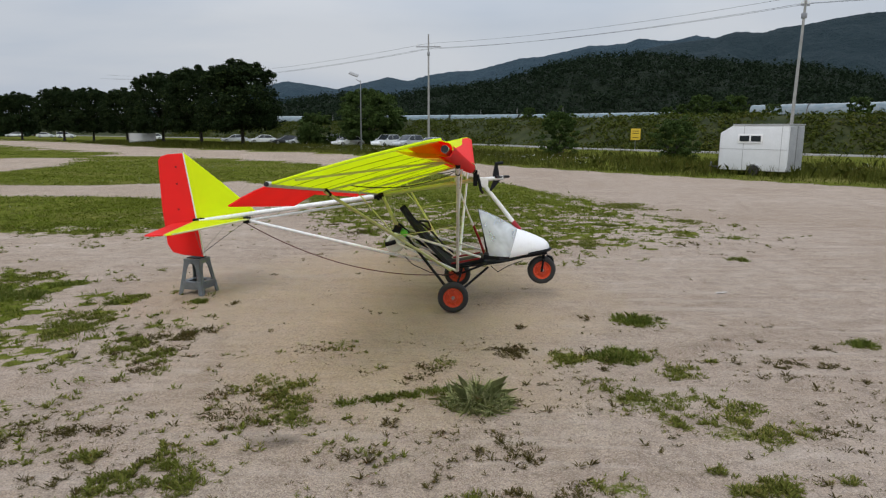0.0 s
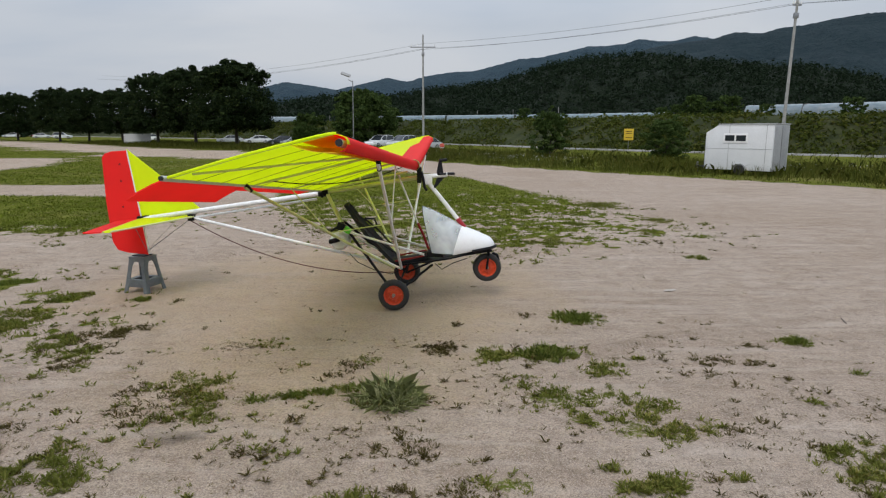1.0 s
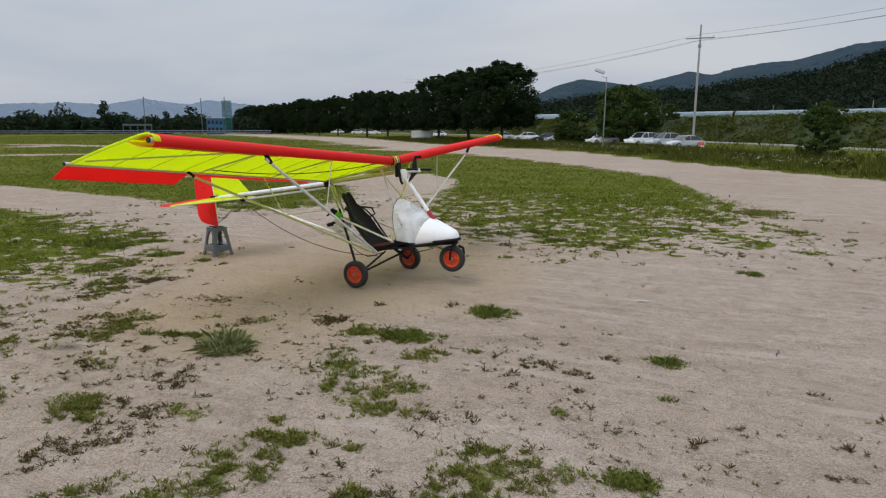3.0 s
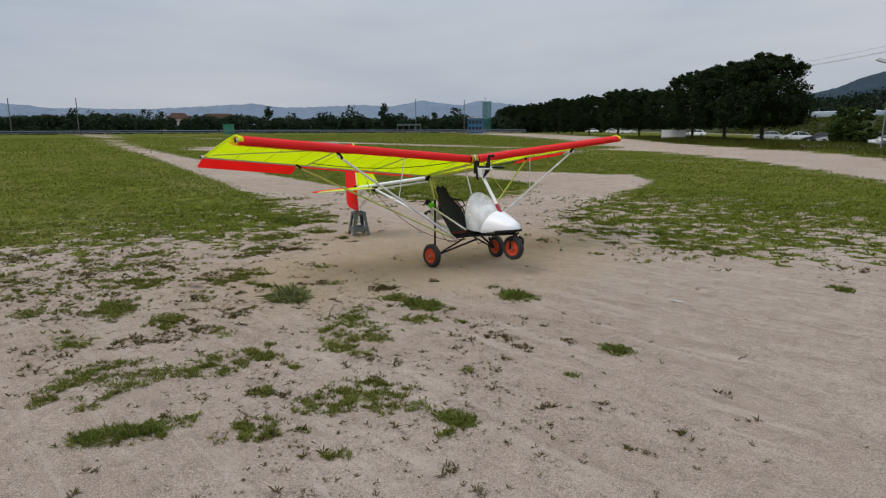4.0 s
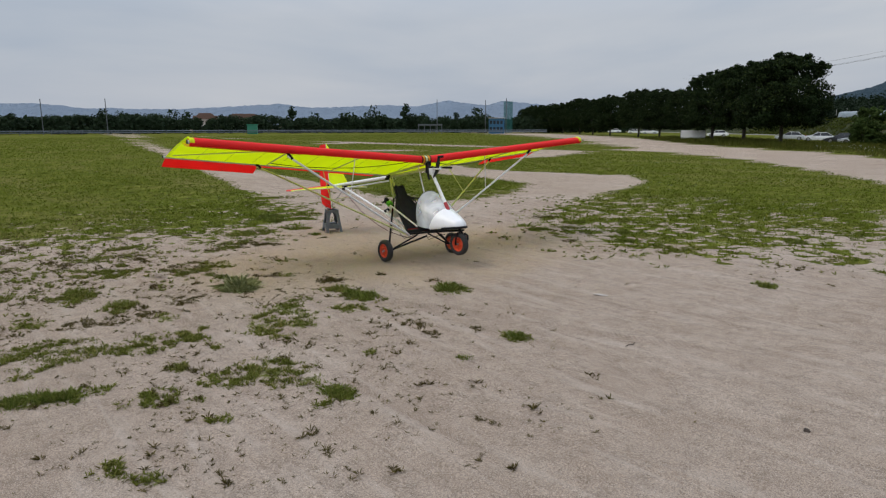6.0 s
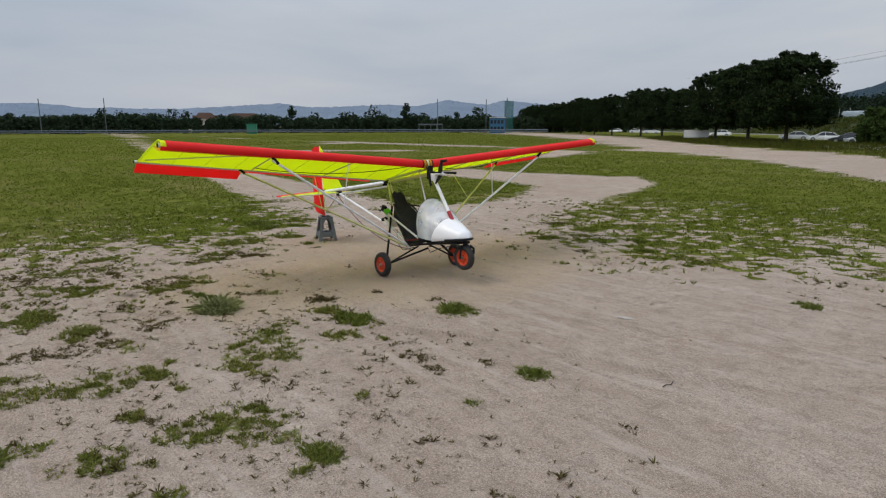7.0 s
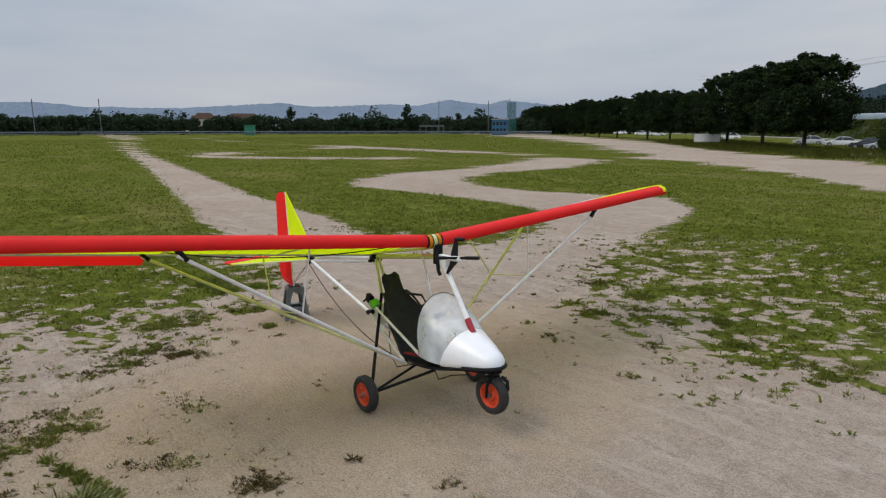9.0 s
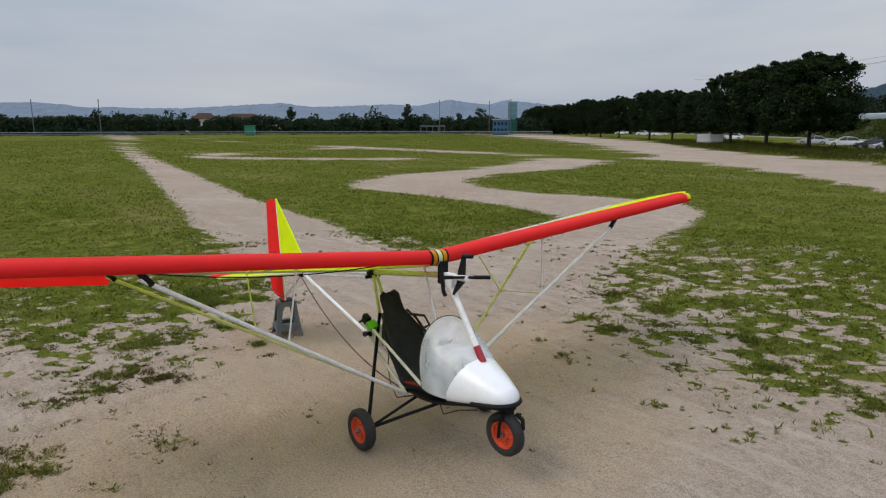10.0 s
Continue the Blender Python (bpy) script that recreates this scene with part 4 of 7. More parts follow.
def wing(side, s):
    lab = "yellow fabric wing with a red leading edge"

    def red_chord(a):
        """How far back the red reaches over the top: narrower towards the tip."""
        return 0.10 + 0.10 * min(max((0.68 - a) / 0.08, 0), 1)

    w = part(side, sheet(bmesh.new(), lambda a, b: upper(a, s, red_chord(a) + (1 - red_chord(a)) * b, -0.012 * math.sin(math.pi * ((a * RIBS) % 1.0)) * math.sin(math.pi * b)), 54, 14, 0.004), M_yellow, plane, lab)

    # red sleeve round the leading-edge tube
    def sleeve(a, c):
        ang = math.pi * (0.5 + 1.0 * min(c / 0.55, 1))
        if c < 0.55:
            base = wing_line(a, s, 0.0)
            rr = 0.066 * (1 - 0.10 * a)
            return base + Vector((-rr * math.cos(ang) * 1.0, 0, rr * math.sin(ang)))
        k = (c - 0.55) / 0.45
        p = wing_line(a, s, 0.07 * k) + Vector((0, 0, -0.066 * (1 - 0.1 * a) * (1 - k) - 0.01 * k))
        return p

    part("leading_edge", sheet(bmesh.new(), lambda a, c: sleeve(0.984 * a * (1 - 0.10 * max(c - 0.5, 0) / 0.5), c), 30, 16, 0.004), M_red, w, "taut red fabric leading edge")
    part("upper_leading_panel", sheet(bmesh.new(), lambda a, b: upper(0.984 * a, s, red_chord(0.984 * a) * b) if b > 0 else wing_line(0.984 * a, s, 0) + Vector((0, 0, 0.066 * (1 - 0.0984 * a))), 48, 6, 0.004), M_red, w, "red fabric upper panel")
    part("tip_lining", sheet(bmesh.new(), lambda a, b: upper(0.60 + 0.395 * a, s, 0.04 + 0.17 * b) - Vector((0, 0, 0.016)), 16, 8, 0.003), M_orange, w, "translucent orange fabric lining at the wing tip")
    part("tip_cap", sheet(bmesh.new(), lambda a, c: sleeve(0.984 + 0.018 * a, 0.30 * c), 3, 8, 0.004), M_yellow, w, "yellow fabric cap at the wing tip")
    part("tip_edge", sheet(bmesh.new(), lambda a, b: upper(0.984 + 0.018 * a, s, 0.2 * b), 3, 6, 0.004), M_yellow, w)
    part("sleeve_end", sheet(bmesh.new(), lambda a, c: sleeve(0.984 + 0.018 * a, 0.30 + 0.25 * c), 3, 6, 0.004), M_red, w)
    part("tip_rim", path_tube(bmesh.new(), [upper(1.0, s, 0.02 + 0.96 * i / 24) for i in range(25)], 0.011, 6), M_yellow, w, "yellow hem of the wing tip")
    # amber pocket below the leading edge, widest at the tip
    def pocket(a, b):
        k = 0.58 + 0.42 * a
        ch = 0.05 + 0.23 * a ** 1.1
        return wing_line(k, s, 0.03).lerp(upper(k, s, ch), b) + Vector((0, 0, -0.045 * (1 - b) - 0.014 - 0.02 * math.sin(math.pi * b)))

    part("tip_pocket", sheet(bmesh.new(), pocket, 14, 6, 0.003), M_amber, w, "translucent amber fabric pocket under the wing tip")
    part("leading_tube", tubes(0.03, (wing_line(-0.01, s, 0), wing_line(1.006, s, 0)), n=14), M_alu, w)
    # dark discs at both tube ends stand in for the shade inside
    part("tube_end", tubes(0.0285, (wing_line(1.0, s, 0), wing_line(1.009, s, 0)), n=12), M_dark, w)
    part("trailing_tube", tubes(0.022, (wing_line(0.0, s, 1.0), wing_line(1.01, s, 1.0)), n=12), M_alu, w)
    part("tube_end", tubes(0.018, (wing_line(1.0, s, 1.0), wing_line(1.014, s, 1.0)), n=12), M_dark, w)
    # battens under the skin
    for k in range(RIBS + 1):
        a = min(k / RIBS + 0.002, 0.998)
        part("rib", path_tube(bmesh.new(), [upper(a, s, 0.04 + 0.95 * i / 14) - Vector((0, 0, 0.012)) for i in range(15)], 0.0026, 6), M_ribtube if 0 < k < RIBS else M_limetube, w)
    # spar braces seen below the skin
    part("compression_tube", tubes(0.012, (wing_line(0.62, s, 0.01), wing_line(0.60, s, 0.99)), n=10), M_limetube, w)
    part("compression_tube", tubes(0.011, (wing_line(0.30, s, 0.01), wing_line(0.30, s, 0.99)), n=10), M_limetube, w)
    part("diagonal_tube", tubes(0.010, (wing_line(0.62, s, 0.02), wing_line(0.985, s, 0.86)), n=10), M_limetube, w)
    part("control_cable", path_tube(bmesh.new(), sag(wing_line(0.05, s, 0.15), wing_line(0.6, s, 0.85), 0.1), 0.006, 6), M_black, w)

    # control surfaces behind the trailing tube
    def flap(a0, a1, drop, ch, skew):
        def f(a, b):
            aa = a0 + (a1 - a0) * a
            p = wing_line(aa, s, 1.0)
            c = ch * (1 + skew * a)
            return p + Vector((-c * b, 0, -drop * b + 0.012 * math.sin(math.pi * b)))

        return sheet(bmesh.new(), f, 14, 3, 0.012)

    ail = part("aileron", flap(0.63, 1.0, 0.165 if s < 0 else 0.13, 0.33, 0.0), M_red, w, "red fabric aileron, drooping a little")
    part("hinge_tube", tubes(0.012, (wing_line(0.63, s, 1.012), wing_line(0.99, s, 1.012)), n=8), M_black, ail)
    part("flap", flap(0.06, 0.62, 0.04, 0.24, -0.1), M_red, w, "red fabric flap")
    return w


wing("starboard_wing", -1)
wing("port_wing", 1)

# striped band over the joint of the two leading edges
for k, (mat, w0) in enumerate(((M_black, 0.10), (M_orange, 0.078), (M_black, 0.036), (M_limetube, 0.022))):
    def band(a, c, w0=w0, k=k):
        v = (a - 0.5) * 2 * w0
        ang = math.pi * (0.42 + 0.95 * c)
        r = 0.074 + 0.002 * k
        z = 1.86 + abs(v) * 0.081
        return Vector((0.2 - r * math.cos(ang), v - 0.03, z + r * math.sin(ang)))

    part("joint_band", sheet(bmesh.new(), band, 6, 14, 0.001), mat, plane, "striped fabric band over the wing joint" if k == 1 else "")

# keel and tail boom
part("keel_tube", tubes(0.03, ((0.26, 0, 1.70), (-1.14, 0, 1.47)), n=14), M_limetube, plane, "pale lime keel tube")
part("keel_rail", tubes(0.014, ((0.1, 0.05, 1.77), (-1.1, 0.05, 1.52)), ((0.1, -0.05, 1.77), (-1.1, -0.05, 1.52)), n=8), M_limetube, plane)
part("tail_boom", tubes(0.034, ((-1.05, 0, 1.475), (-3.72, 0, 1.085)), n=16), M_tube, plane, "white tail boom tube")
part("boom_brace", tubes(0.016, ((-1.2, 0.05, 1.38), (-3.0, 0.03, 1.10)), n=10), M_tube, plane)
part("boom_sleeve", tubes(0.043, ((-1.02, 0, 1.479), (-1.16, 0, 1.459)), n=14), M_black, plane, "black boom coupling")
part("coupling_bolt", tubes(0.02, ((-1.09, -0.09, 1.43), (-1.09, 0.09, 1.43)), n=8), M_black, plane)
part("boom_strut", tubes(0.022, ((-3.0, 0, 1.10), (-0.08, 0, 0.45)), n=12), M_tube, plane, "white strut from the cockpit floor to the boom")
part("boom_clamp", boxes((-3.06, -0.05, 1.06, -2.98, 0.05, 1.15), bev=0.008), M_black, plane)

# fin and rudder
part("fin", slab(bmesh.new(), [(-2.86, 0, 1.215), (-3.35, 0, 1.63), (-3.905, 0, 2.07), (-3.88, 0, 1.95), (-3.755, 0, 1.12), (-3.3, 0, 1.165)], 0.014, (0, 1, 0)), M_yellow, plane, "yellow fabric fin", False)
rud = part("rudder", slab(bmesh.new(), [(-3.915, 0, 2.055), (-4.13, 0, 2.04), (-4.23, 0, 2.01), (-4.275, 0, 1.95), (-4.265, 0, 1.3), (-4.22, 0, 0.74), (-4.15, 0, 0.62), (-4.0, 0, 0.58), (-3.70, 0, 0.555), (-3.765, 0, 1.09)], 0.02, (0, 1, 0)), M_red, plane, "red fabric rudder", False)
part("rudder_post", tubes(0.013, ((-3.905, 0, 2.06), (-3.69, 0, 0.565)), n=8), M_tube, rud)
for z in (1.86, 1.62, 1.25):
    part("rudder_eyelet", tubes(0.012, ((-4.02, -0.013, z), (-4.02, 0.013, z)), n=8), M_dark, rud)
part("control_horn", boxes((-3.80, -0.07, 1.06, -3.74, 0.07, 1.12), (-3.72, -0.025, 1.05, -3.64, 0.025, 1.13), bev=0.008), M_black, plane)

# tailplane and elevator
for s in (-1, 1):
    st = part("stabiliser", slab(bmesh.new(), [(-2.98, 0.03 * s, 1.12), (-3.2, 0.3 * s, 1.105), (-3.68, 0.95 * s, 1.025), (-3.78, 0.97 * s, 1.02), (-3.78, 0.03 * s, 1.08)], 0.02), M_yellow, plane, "yellow fabric half of the tailplane", False)
    part("stabiliser_tube", tubes(0.012, ((-2.98, 0.03 * s, 1.12), (-3.68, 0.95 * s, 1.025)), ((-3.77, 0.03 * s, 1.08), (-3.77, 0.97 * s, 1.02)), n=8), M_limetube, st)
    part("elevator", slab(bmesh.new(), [(-3.79, 0.06 * s, 1.078), (-3.79, 0.97 * s, 1.018), (-3.94, 1.01 * s, 1.012), (-4.04, 0.97 * s, 1.008), (-4.03, 0.2 * s, 1.06)], 0.016), M_red, plane, "red fabric elevator half", False)
    part("tail_wire", tubes(0.0035, ((-3.05, 0, 1.08), (-3.72, 0.02 * s, 0.60)), n=5), M_cable, plane)
    part("tail_wire", tubes(0.003, ((-3.5, 0.68 * s, 1.06), (-3.72, 0.01 * s, 0.62)), n=5), M_cable, plane)

# lift struts with their small bracing tubes
for s in (-1, 1):
    f0, f1 = Vector((0.04, 0.27 * s, 0.46)), wing_line(0.64, s, 0.0) + Vector((0, 0, -0.10))
    r0, r1 = Vector((-0.06, 0.27 * s, 0.46)), wing_line(0.645, s, 0.99) + Vector((0, 0, -0.03))
    part("front_lift_strut", tubes(0.019, (f0, f1), n=12), M_tube, plane, "white front lift strut")
    part("strut_fitting", tubes(0.026, (f0.lerp(f1, 0.965), f1 + Vector((0, 0, 0.05))), n=10), M_black, plane)
    part("rear_lift_strut", tubes(0.017, (r0, r1), n=12), M_limetube, plane, "pale lime rear lift strut")
    part("strut_fitting", tubes(0.022, (r0.lerp(r1, 0.97), r1 + Vector((0, 0, 0.03))), n=10), M_black, plane)
    j = f0.lerp(f1, 0.52)
    k = r0.lerp(r1, 0.52)
    part("jury_strut", tubes(0.008, (j, wing_line(0.345, s, 0.02) + Vector((0, 0, -0.02))), n=8), M_tube, plane)
    part("jury_strut", tubes(0.008, (k, wing_line(0.345, s, 0.97)), n=8), M_limetube, plane)
    part("jury_strut", tubes(0.006, (j, k), n=8), M_limetube, plane)

# mast from the cowl to the wing joint
part("front_mast", tubes(0.029, ((0.88, 0, 1.03), (0.37, 0, 1.66)), n=16), M_tube, plane, "white inclined front mast tube")
part("mast_boot", tubes(0.0335, ((0.905, 0, 1.0), (0.805, 0, 1.125)), n=14), M_redtape, plane, "dark red boot at the mast foot")
part("mast_plate", boxes((0.33, -0.03, 1.60, 0.45, 0.03, 1.74), bev=0.008), M_tube, plane)
part("root_tube", tubes(0.03, ((0.28, 0, 1.70), (0.66, 0, 1.735)), n=14), M_tube, plane, "white tube ahead of the wing joint")
part("root_fitting", boxes((0.24, -0.045, 1.62, 0.30, 0.045, 1.84), bev=0.012), M_black, plane)
part("root_hook", path_tube(bmesh.new(), [(0.30, -0.04, 1.78), (0.33, -0.05, 1.66), (0.35, -0.05, 1.56), (0.38, -0.045, 1.52)], 0.02, 8), M_black, plane)
# stopped propeller mount on the root tube
prop = part("propeller_mount", slab(bmesh.new(), [(0.47, -0.03, 1.56), (0.49, -0.03, 1.55), (0.61, 0.0, 1.69), (0.595, 0.02, 1.80), (0.57, 0.04, 1.95), (0.545, 0.03, 1.95), (0.515, 0.0, 1.78), (0.515, -0.01, 1.68)], 0.022, (0.35, -0.9, 0.1)), M_black, plane, "black propeller mount with a cross bar", False)
part("cross_bar", tubes(0.014, ((0.55, -0.20, 1.755), (0.74, 0.20, 1.74)), n=10), M_black, prop)
part("grip", tubes(0.019, ((0.67, 0.06, 1.746), (0.74, 0.20, 1.74)), n=12), M_black, prop)
part("grip", tubes(0.018, ((0.55, -0.20, 1.755), (0.585, -0.12, 1.752)), n=12), M_black, prop)
part("top_roller", tubes(0.021, ((0.55, 0.02, 1.93), (0.65, 0.06, 1.94)), n=12), M_black, prop)

# A-frame behind the seat
for s in (-1, 1):
    part("cabane_tube", tubes(0.019, ((-1.04, 0.02 * s, 1.47), (-0.82, 0.06 * s, 1.0)), n=10), M_limetube, plane, "pale lime tube behind the seat")
    part("side_rail", tubes(0.016, ((-0.78, 0.24 * s, 0.98), (0.36, 0.30 * s, 0.66)), n=10), M_tube, plane, "white cockpit side rail")
    part("lower_rail", tubes(0.017, ((-0.80, 0.24 * s, 0.83), (0.04, 0.27 * s, 0.45)), n=10), M_tube, plane)

# undercarriage
for s in (-1, 1):
    part("gear_leg", tubes(0.019, ((0.0, 0.70 * s, 0.20), (-0.82, 0.07 * s, 1.06)), n=10), M_black, plane, "black rear undercarriage leg")
    part("gear_leg", tubes(0.017, ((0.0, 0.70 * s, 0.19), (0.46, 0.16 * s, 0.49)), n=10), M_black, plane)
    part("gear_leg", tubes(0.015, ((0.0, 0.66 * s, 0.2), (0.1, 0.12 * s, 0.46)), n=10), M_black, plane)
for s in (-1, 1):
    part("axle", tubes(0.012, ((0, 0.66 * s, 0.19), (0, 0.84 * s, 0.19)), n=10), M_metal, plane)


def wheel(at, r, name, label, turn=0.0):
    w = new(name)
    w.parent = plane
    w.matrix_basis = pose(*at, 0, 0, turn)
    tagged(w, label)
    k = r / 0.19
    ty = [(0.118, 0.030), (0.125, 0.044), (0.150, 0.050), (0.172, 0.046), (0.184, 0.034), (0.190, 0.014), (0.190, -0.014), (0.184, -0.034), (0.172, -0.046), (0.150, -0.050), (0.125, -0.044), (0.118, -0.030)]
    part("tyre", lathe(bmesh.new(), [(a * k, o * k) for a, o in ty], 44), M_rubber, w, "dusty black rubber tyre")
    bm = bmesh.new()
    for t in range(36):
        m = pose(0, 0, 0, 0, t * 10, 0)
        for sd in (-1, 1):
            box(bm, 0.1835 * k, sd * 0.018 * k - 0.010 * k, -0.007 * k, 0.1905 * k, sd * 0.018 * k + 0.010 * k, 0.007 * k, m @ pose(0, 0, 0, 0, 3 * sd, 0))
    part("tread", bm, M_rubber, w, smooth=False)
    rim = [(0.02, 0.030), (0.05, 0.034), (0.060, 0.018), (0.095, 0.014), (0.108, 0.036), (0.122, 0.038), (0.122, -0.038), (0.108, -0.036), (0.095, -0.014), (0.060, -0.018), (0.05, -0.034), (0.02, -0.030)]
    rm = part("rim", lathe(bmesh.new(), [(a * k, o * k) for a, o in rim], 36), M_rim, w, "orange plastic wheel rim")
    one = to_mesh("spoke", boxes((0.055 * k, -0.028 * k, -0.008 * k, 0.105 * k, 0.028 * k, 0.008 * k), bev=0.004), M_rim)
    for t in range(5):
        sp = new("spoke", one)
        sp.parent = rm
        sp.matrix_basis = pose(0, 0, 0, 0, t * 72, 0)
    part("hub", lathe(bmesh.new(), [(0.001, 0.052), (0.022, 0.050), (0.024, 0.03), (0.024, -0.03), (0.022, -0.050), (0.001, -0.052)], 16), M_metal, rm, "steel hub")
    return w


wheel((0, -0.77, 0.203), 0.203, "main_wheel", "main wheel with orange rim resting on the earth", 3)
wheel((0, 0.77, 0.203), 0.203, "main_wheel", "main wheel with orange rim resting on the earth", -3)
wheel((1.225, 0.0, 0.435), 0.20, "nose_wheel", "nose wheel with orange rim hanging off the ground", 8)
part("nose_fork", path_tube(path_tube(bmesh.new(), [(1.22, -0.075, 0.42), (1.235, -0.08, 0.54), (1.25, -0.06, 0.63), (1.255, 0, 0.66), (1.25, 0.06, 0.63), (1.235, 0.08, 0.54), (1.22, 0.075, 0.42)], 0.015, 8), [(1.25, 0, 0.65), (1.22, 0, 0.72)], 0.026, 10), M_black, plane, "black nose wheel fork")
part("steering_arm", tubes(0.011, ((1.24, -0.17, 0.60), (1.24, 0.17, 0.58)), n=8), M_black, plane)
part("steering_damper", path_tube(bmesh.new(), [(1.30, 0.06, 0.63), (1.37, 0.07, 0.60), (1.39, 0.06, 0.53), (1.36, 0.06, 0.49)], 0.02, 8), M_black, plane)

# cockpit: floor, nose cowl, windshield
part("floor_pan", sheet(bmesh.new(), lambda a, b: (0.02 + 1.27 * a, (b - 0.5) * 2 * (0.24 + 0.12 * math.sin(math.pi * min(a * 1.3, 1))) * (1 - 0.75 * max(a - 0.55, 0) / 0.45), 0.50 + 0.20 * a ** 0.8 - 0.02 * math.cos((b - 0.5) * math.pi)), 14, 6, 0.02), M_black, plane, "black cockpit floor")
part("floor_tube", tubes(0.017, ((-0.08, -0.2, 0.47), (1.2, -0.05, 0.67)), ((-0.08, 0.2, 0.47), (1.2, 0.05, 0.67)), ((-0.02, -0.28, 0.46), (-0.02, 0.28, 0.46)), n=10), M_black, plane)


def cowl(a, c):
    """Nose shell: a from the windshield joint to the tip, c round from starboard to port."""
    k = 1 - a
    th = math.pi * (c * 1.16 - 0.08)
    tip = math.sqrt(max(1 - (max(a - 0.84, 0) / 0.16) ** 2, 0.0004))
    hw = (0.085 + 0.235 * k ** 0.75) * tip
    bot = 0.755 - 0.08 * k
    hh = (0.07 + (0.355 - 0.07) * k ** 0.85) * tip
    lean = 0.11 * math.sin(max(th, 0) if th < math.pi else 0) * k
    x = 0.755 + 0.575 * a + lean
    y = -hw * math.cos(th) * (1.0 if 0 < th < math.pi else 0.97)
    z = bot + hh * (math.sin(th) ** 0.92 if 0 < th < math.pi else -0.25 * abs(math.sin(th)))
    return Vector((x, y, z))


part("nose_cowl", sheet(bmesh.new(), cowl, 34, 26, 0.006), M_white, plane, "glossy white fibreglass nose cowl")
lip = [cowl(0.45 + 0.55 * i / 22, 0.069) + Vector((0.008, 0, -0.012)) for i in range(23)]
part("nose_lip", path_tube(bmesh.new(), lip + [Vector((p.x, -p.y, p.z)) for p in lip[-2::-1]], 0.021, 8), M_black, plane, "black rubber lip round the nose")


def screen(a, c):
    """Windshield: a from its rear arch to the cowl, c round from starboard to port."""
    th = math.pi * c
    y = -math.cos(th)
    u = max(math.sin(th), 0) ** 0.75
    rear = Vector((0.47 - 0.155 * u, 0.385 * y, 0.70 + 0.60 * u))
    front = Vector((0.765 + 0.11 * math.sin(th), 0.315 * y, 0.672 + 0.352 * max(math.sin(th), 0) ** 0.92))
    p = rear.lerp(front, a)
    return p + Vector((0, 0.03 * y, 0.02 * u)) * math.sin(math.pi * a)


ws = part("windshield", sheet(bmesh.new(), screen, 12, 28, 0.003), M_film, plane, "wrinkled clear plastic windshield")
part("windshield_rim", path_tube(bmesh.new(), [screen(0.0, i / 24) for i in range(25)], 0.0045, 6), M_dark, ws)
for k, (a0, c0, n) in enumerate(((0.45, 0.30, 5), (0.36, 0.26, 6), (0.62, 0.62, 5))):
    bm = bmesh.new()
    for i in range(n):
        p, q = screen(a0 + 0.012 * i, c0 + 0.018 * i), screen(a0 + 0.012 * i, c0 + 0.018 * i + 0.011)
        o = screen(a0 + 0.03 + 0.012 * i, c0 + 0.018 * i)
        nrm = (q - p).cross(o - p).normalized() * 0.006
        if nrm.z < 0:
            nrm = -nrm
        slab(bm, [p + nrm, q + nrm, q + (o - p) * 0.8 + nrm, o + nrm], 0.001, nrm)
    part("protective_film_print", bm, plain("grey_blue_print_%d" % k, (0.25, 0.30, 0.38), 0.6), ws, "faded bars of print on the sheet", False)
part("instrument_box", boxes((0.40, -0.33, 0.63, 0.62, -0.12, 0.70), bev=0.01), M_black, plane)
part("hanging_tube", path_tube(bmesh.new(), [(-0.02, -0.02, 1.74), (0.02, -0.02, 1.62), (0.09, -0.02, 1.45), (0.17, -0.02, 1.25), (0.25, -0.02, 1.05)], 0.013, 8), M_tube, plane, "thin bent white tube under the keel")
part("control_stick", path_tube(bmesh.new(), [(0.25, -0.02, 1.06), (0.33, -0.02, 0.88), (0.43, -0.02, 0.60)], 0.017, 8), M_redseat, plane, "dark red control stick")
part("pedal_tube", path_tube(bmesh.new(), [(0.47, -0.10, 0.62), (0.42, -0.10, 0.80), (0.40, -0.10, 0.92), (0.44, -0.08, 0.95)], 0.009, 8), M_black, plane)
part("pedal_tube", path_tube(bmesh.new(), [(0.47, 0.14, 0.62), (0.42, 0.14, 0.80), (0.40, 0.14, 0.92), (0.44, 0.12, 0.95)], 0.009, 8), M_black, plane)


# seat
def seat_back(a, b):
    w = 0.245 * (1 - 0.60 * min(max(a - 0.50, 0) / 0.28, 1) - 0.04 * math.sin(a * math.pi * 2)) * (1 if a < 0.93 else math.sqrt(max(1 - ((a - 0.93) / 0.075) ** 2, 0.2)))
    y = (b - 0.5) * 2 * w
    x = -0.10 - 0.66 * a - 0.05 * math.sin(a * math.pi) + 0.05 * (abs(b - 0.5) * 2) ** 2
    return Vector((x, y, 0.53 + 0.78 * a ** 0.95))


seat = part("seat", sheet(bmesh.new(), seat_back, 28, 10, 0.045), M_seat, plane, "black fabric bucket seat, reclined")
part("seat_cushion", sheet(bmesh.new(), lambda a, b: Vector((-0.12 + 0.50 * a, (b - 0.5) * 0.44, 0.535 + 0.10 * a ** 2 + 0.02 * math.sin(b * math.pi))), 8, 8, 0.06), M_seat, seat)
part("seat_edge", sheet(bmesh.new(), lambda a, b: Vector((-0.05 + 0.40 * a, -0.245 + 0.03 * b, 0.56 + 0.08 * a)), 6, 2, 0.02), M_redseat, seat, "dark red seat edging")
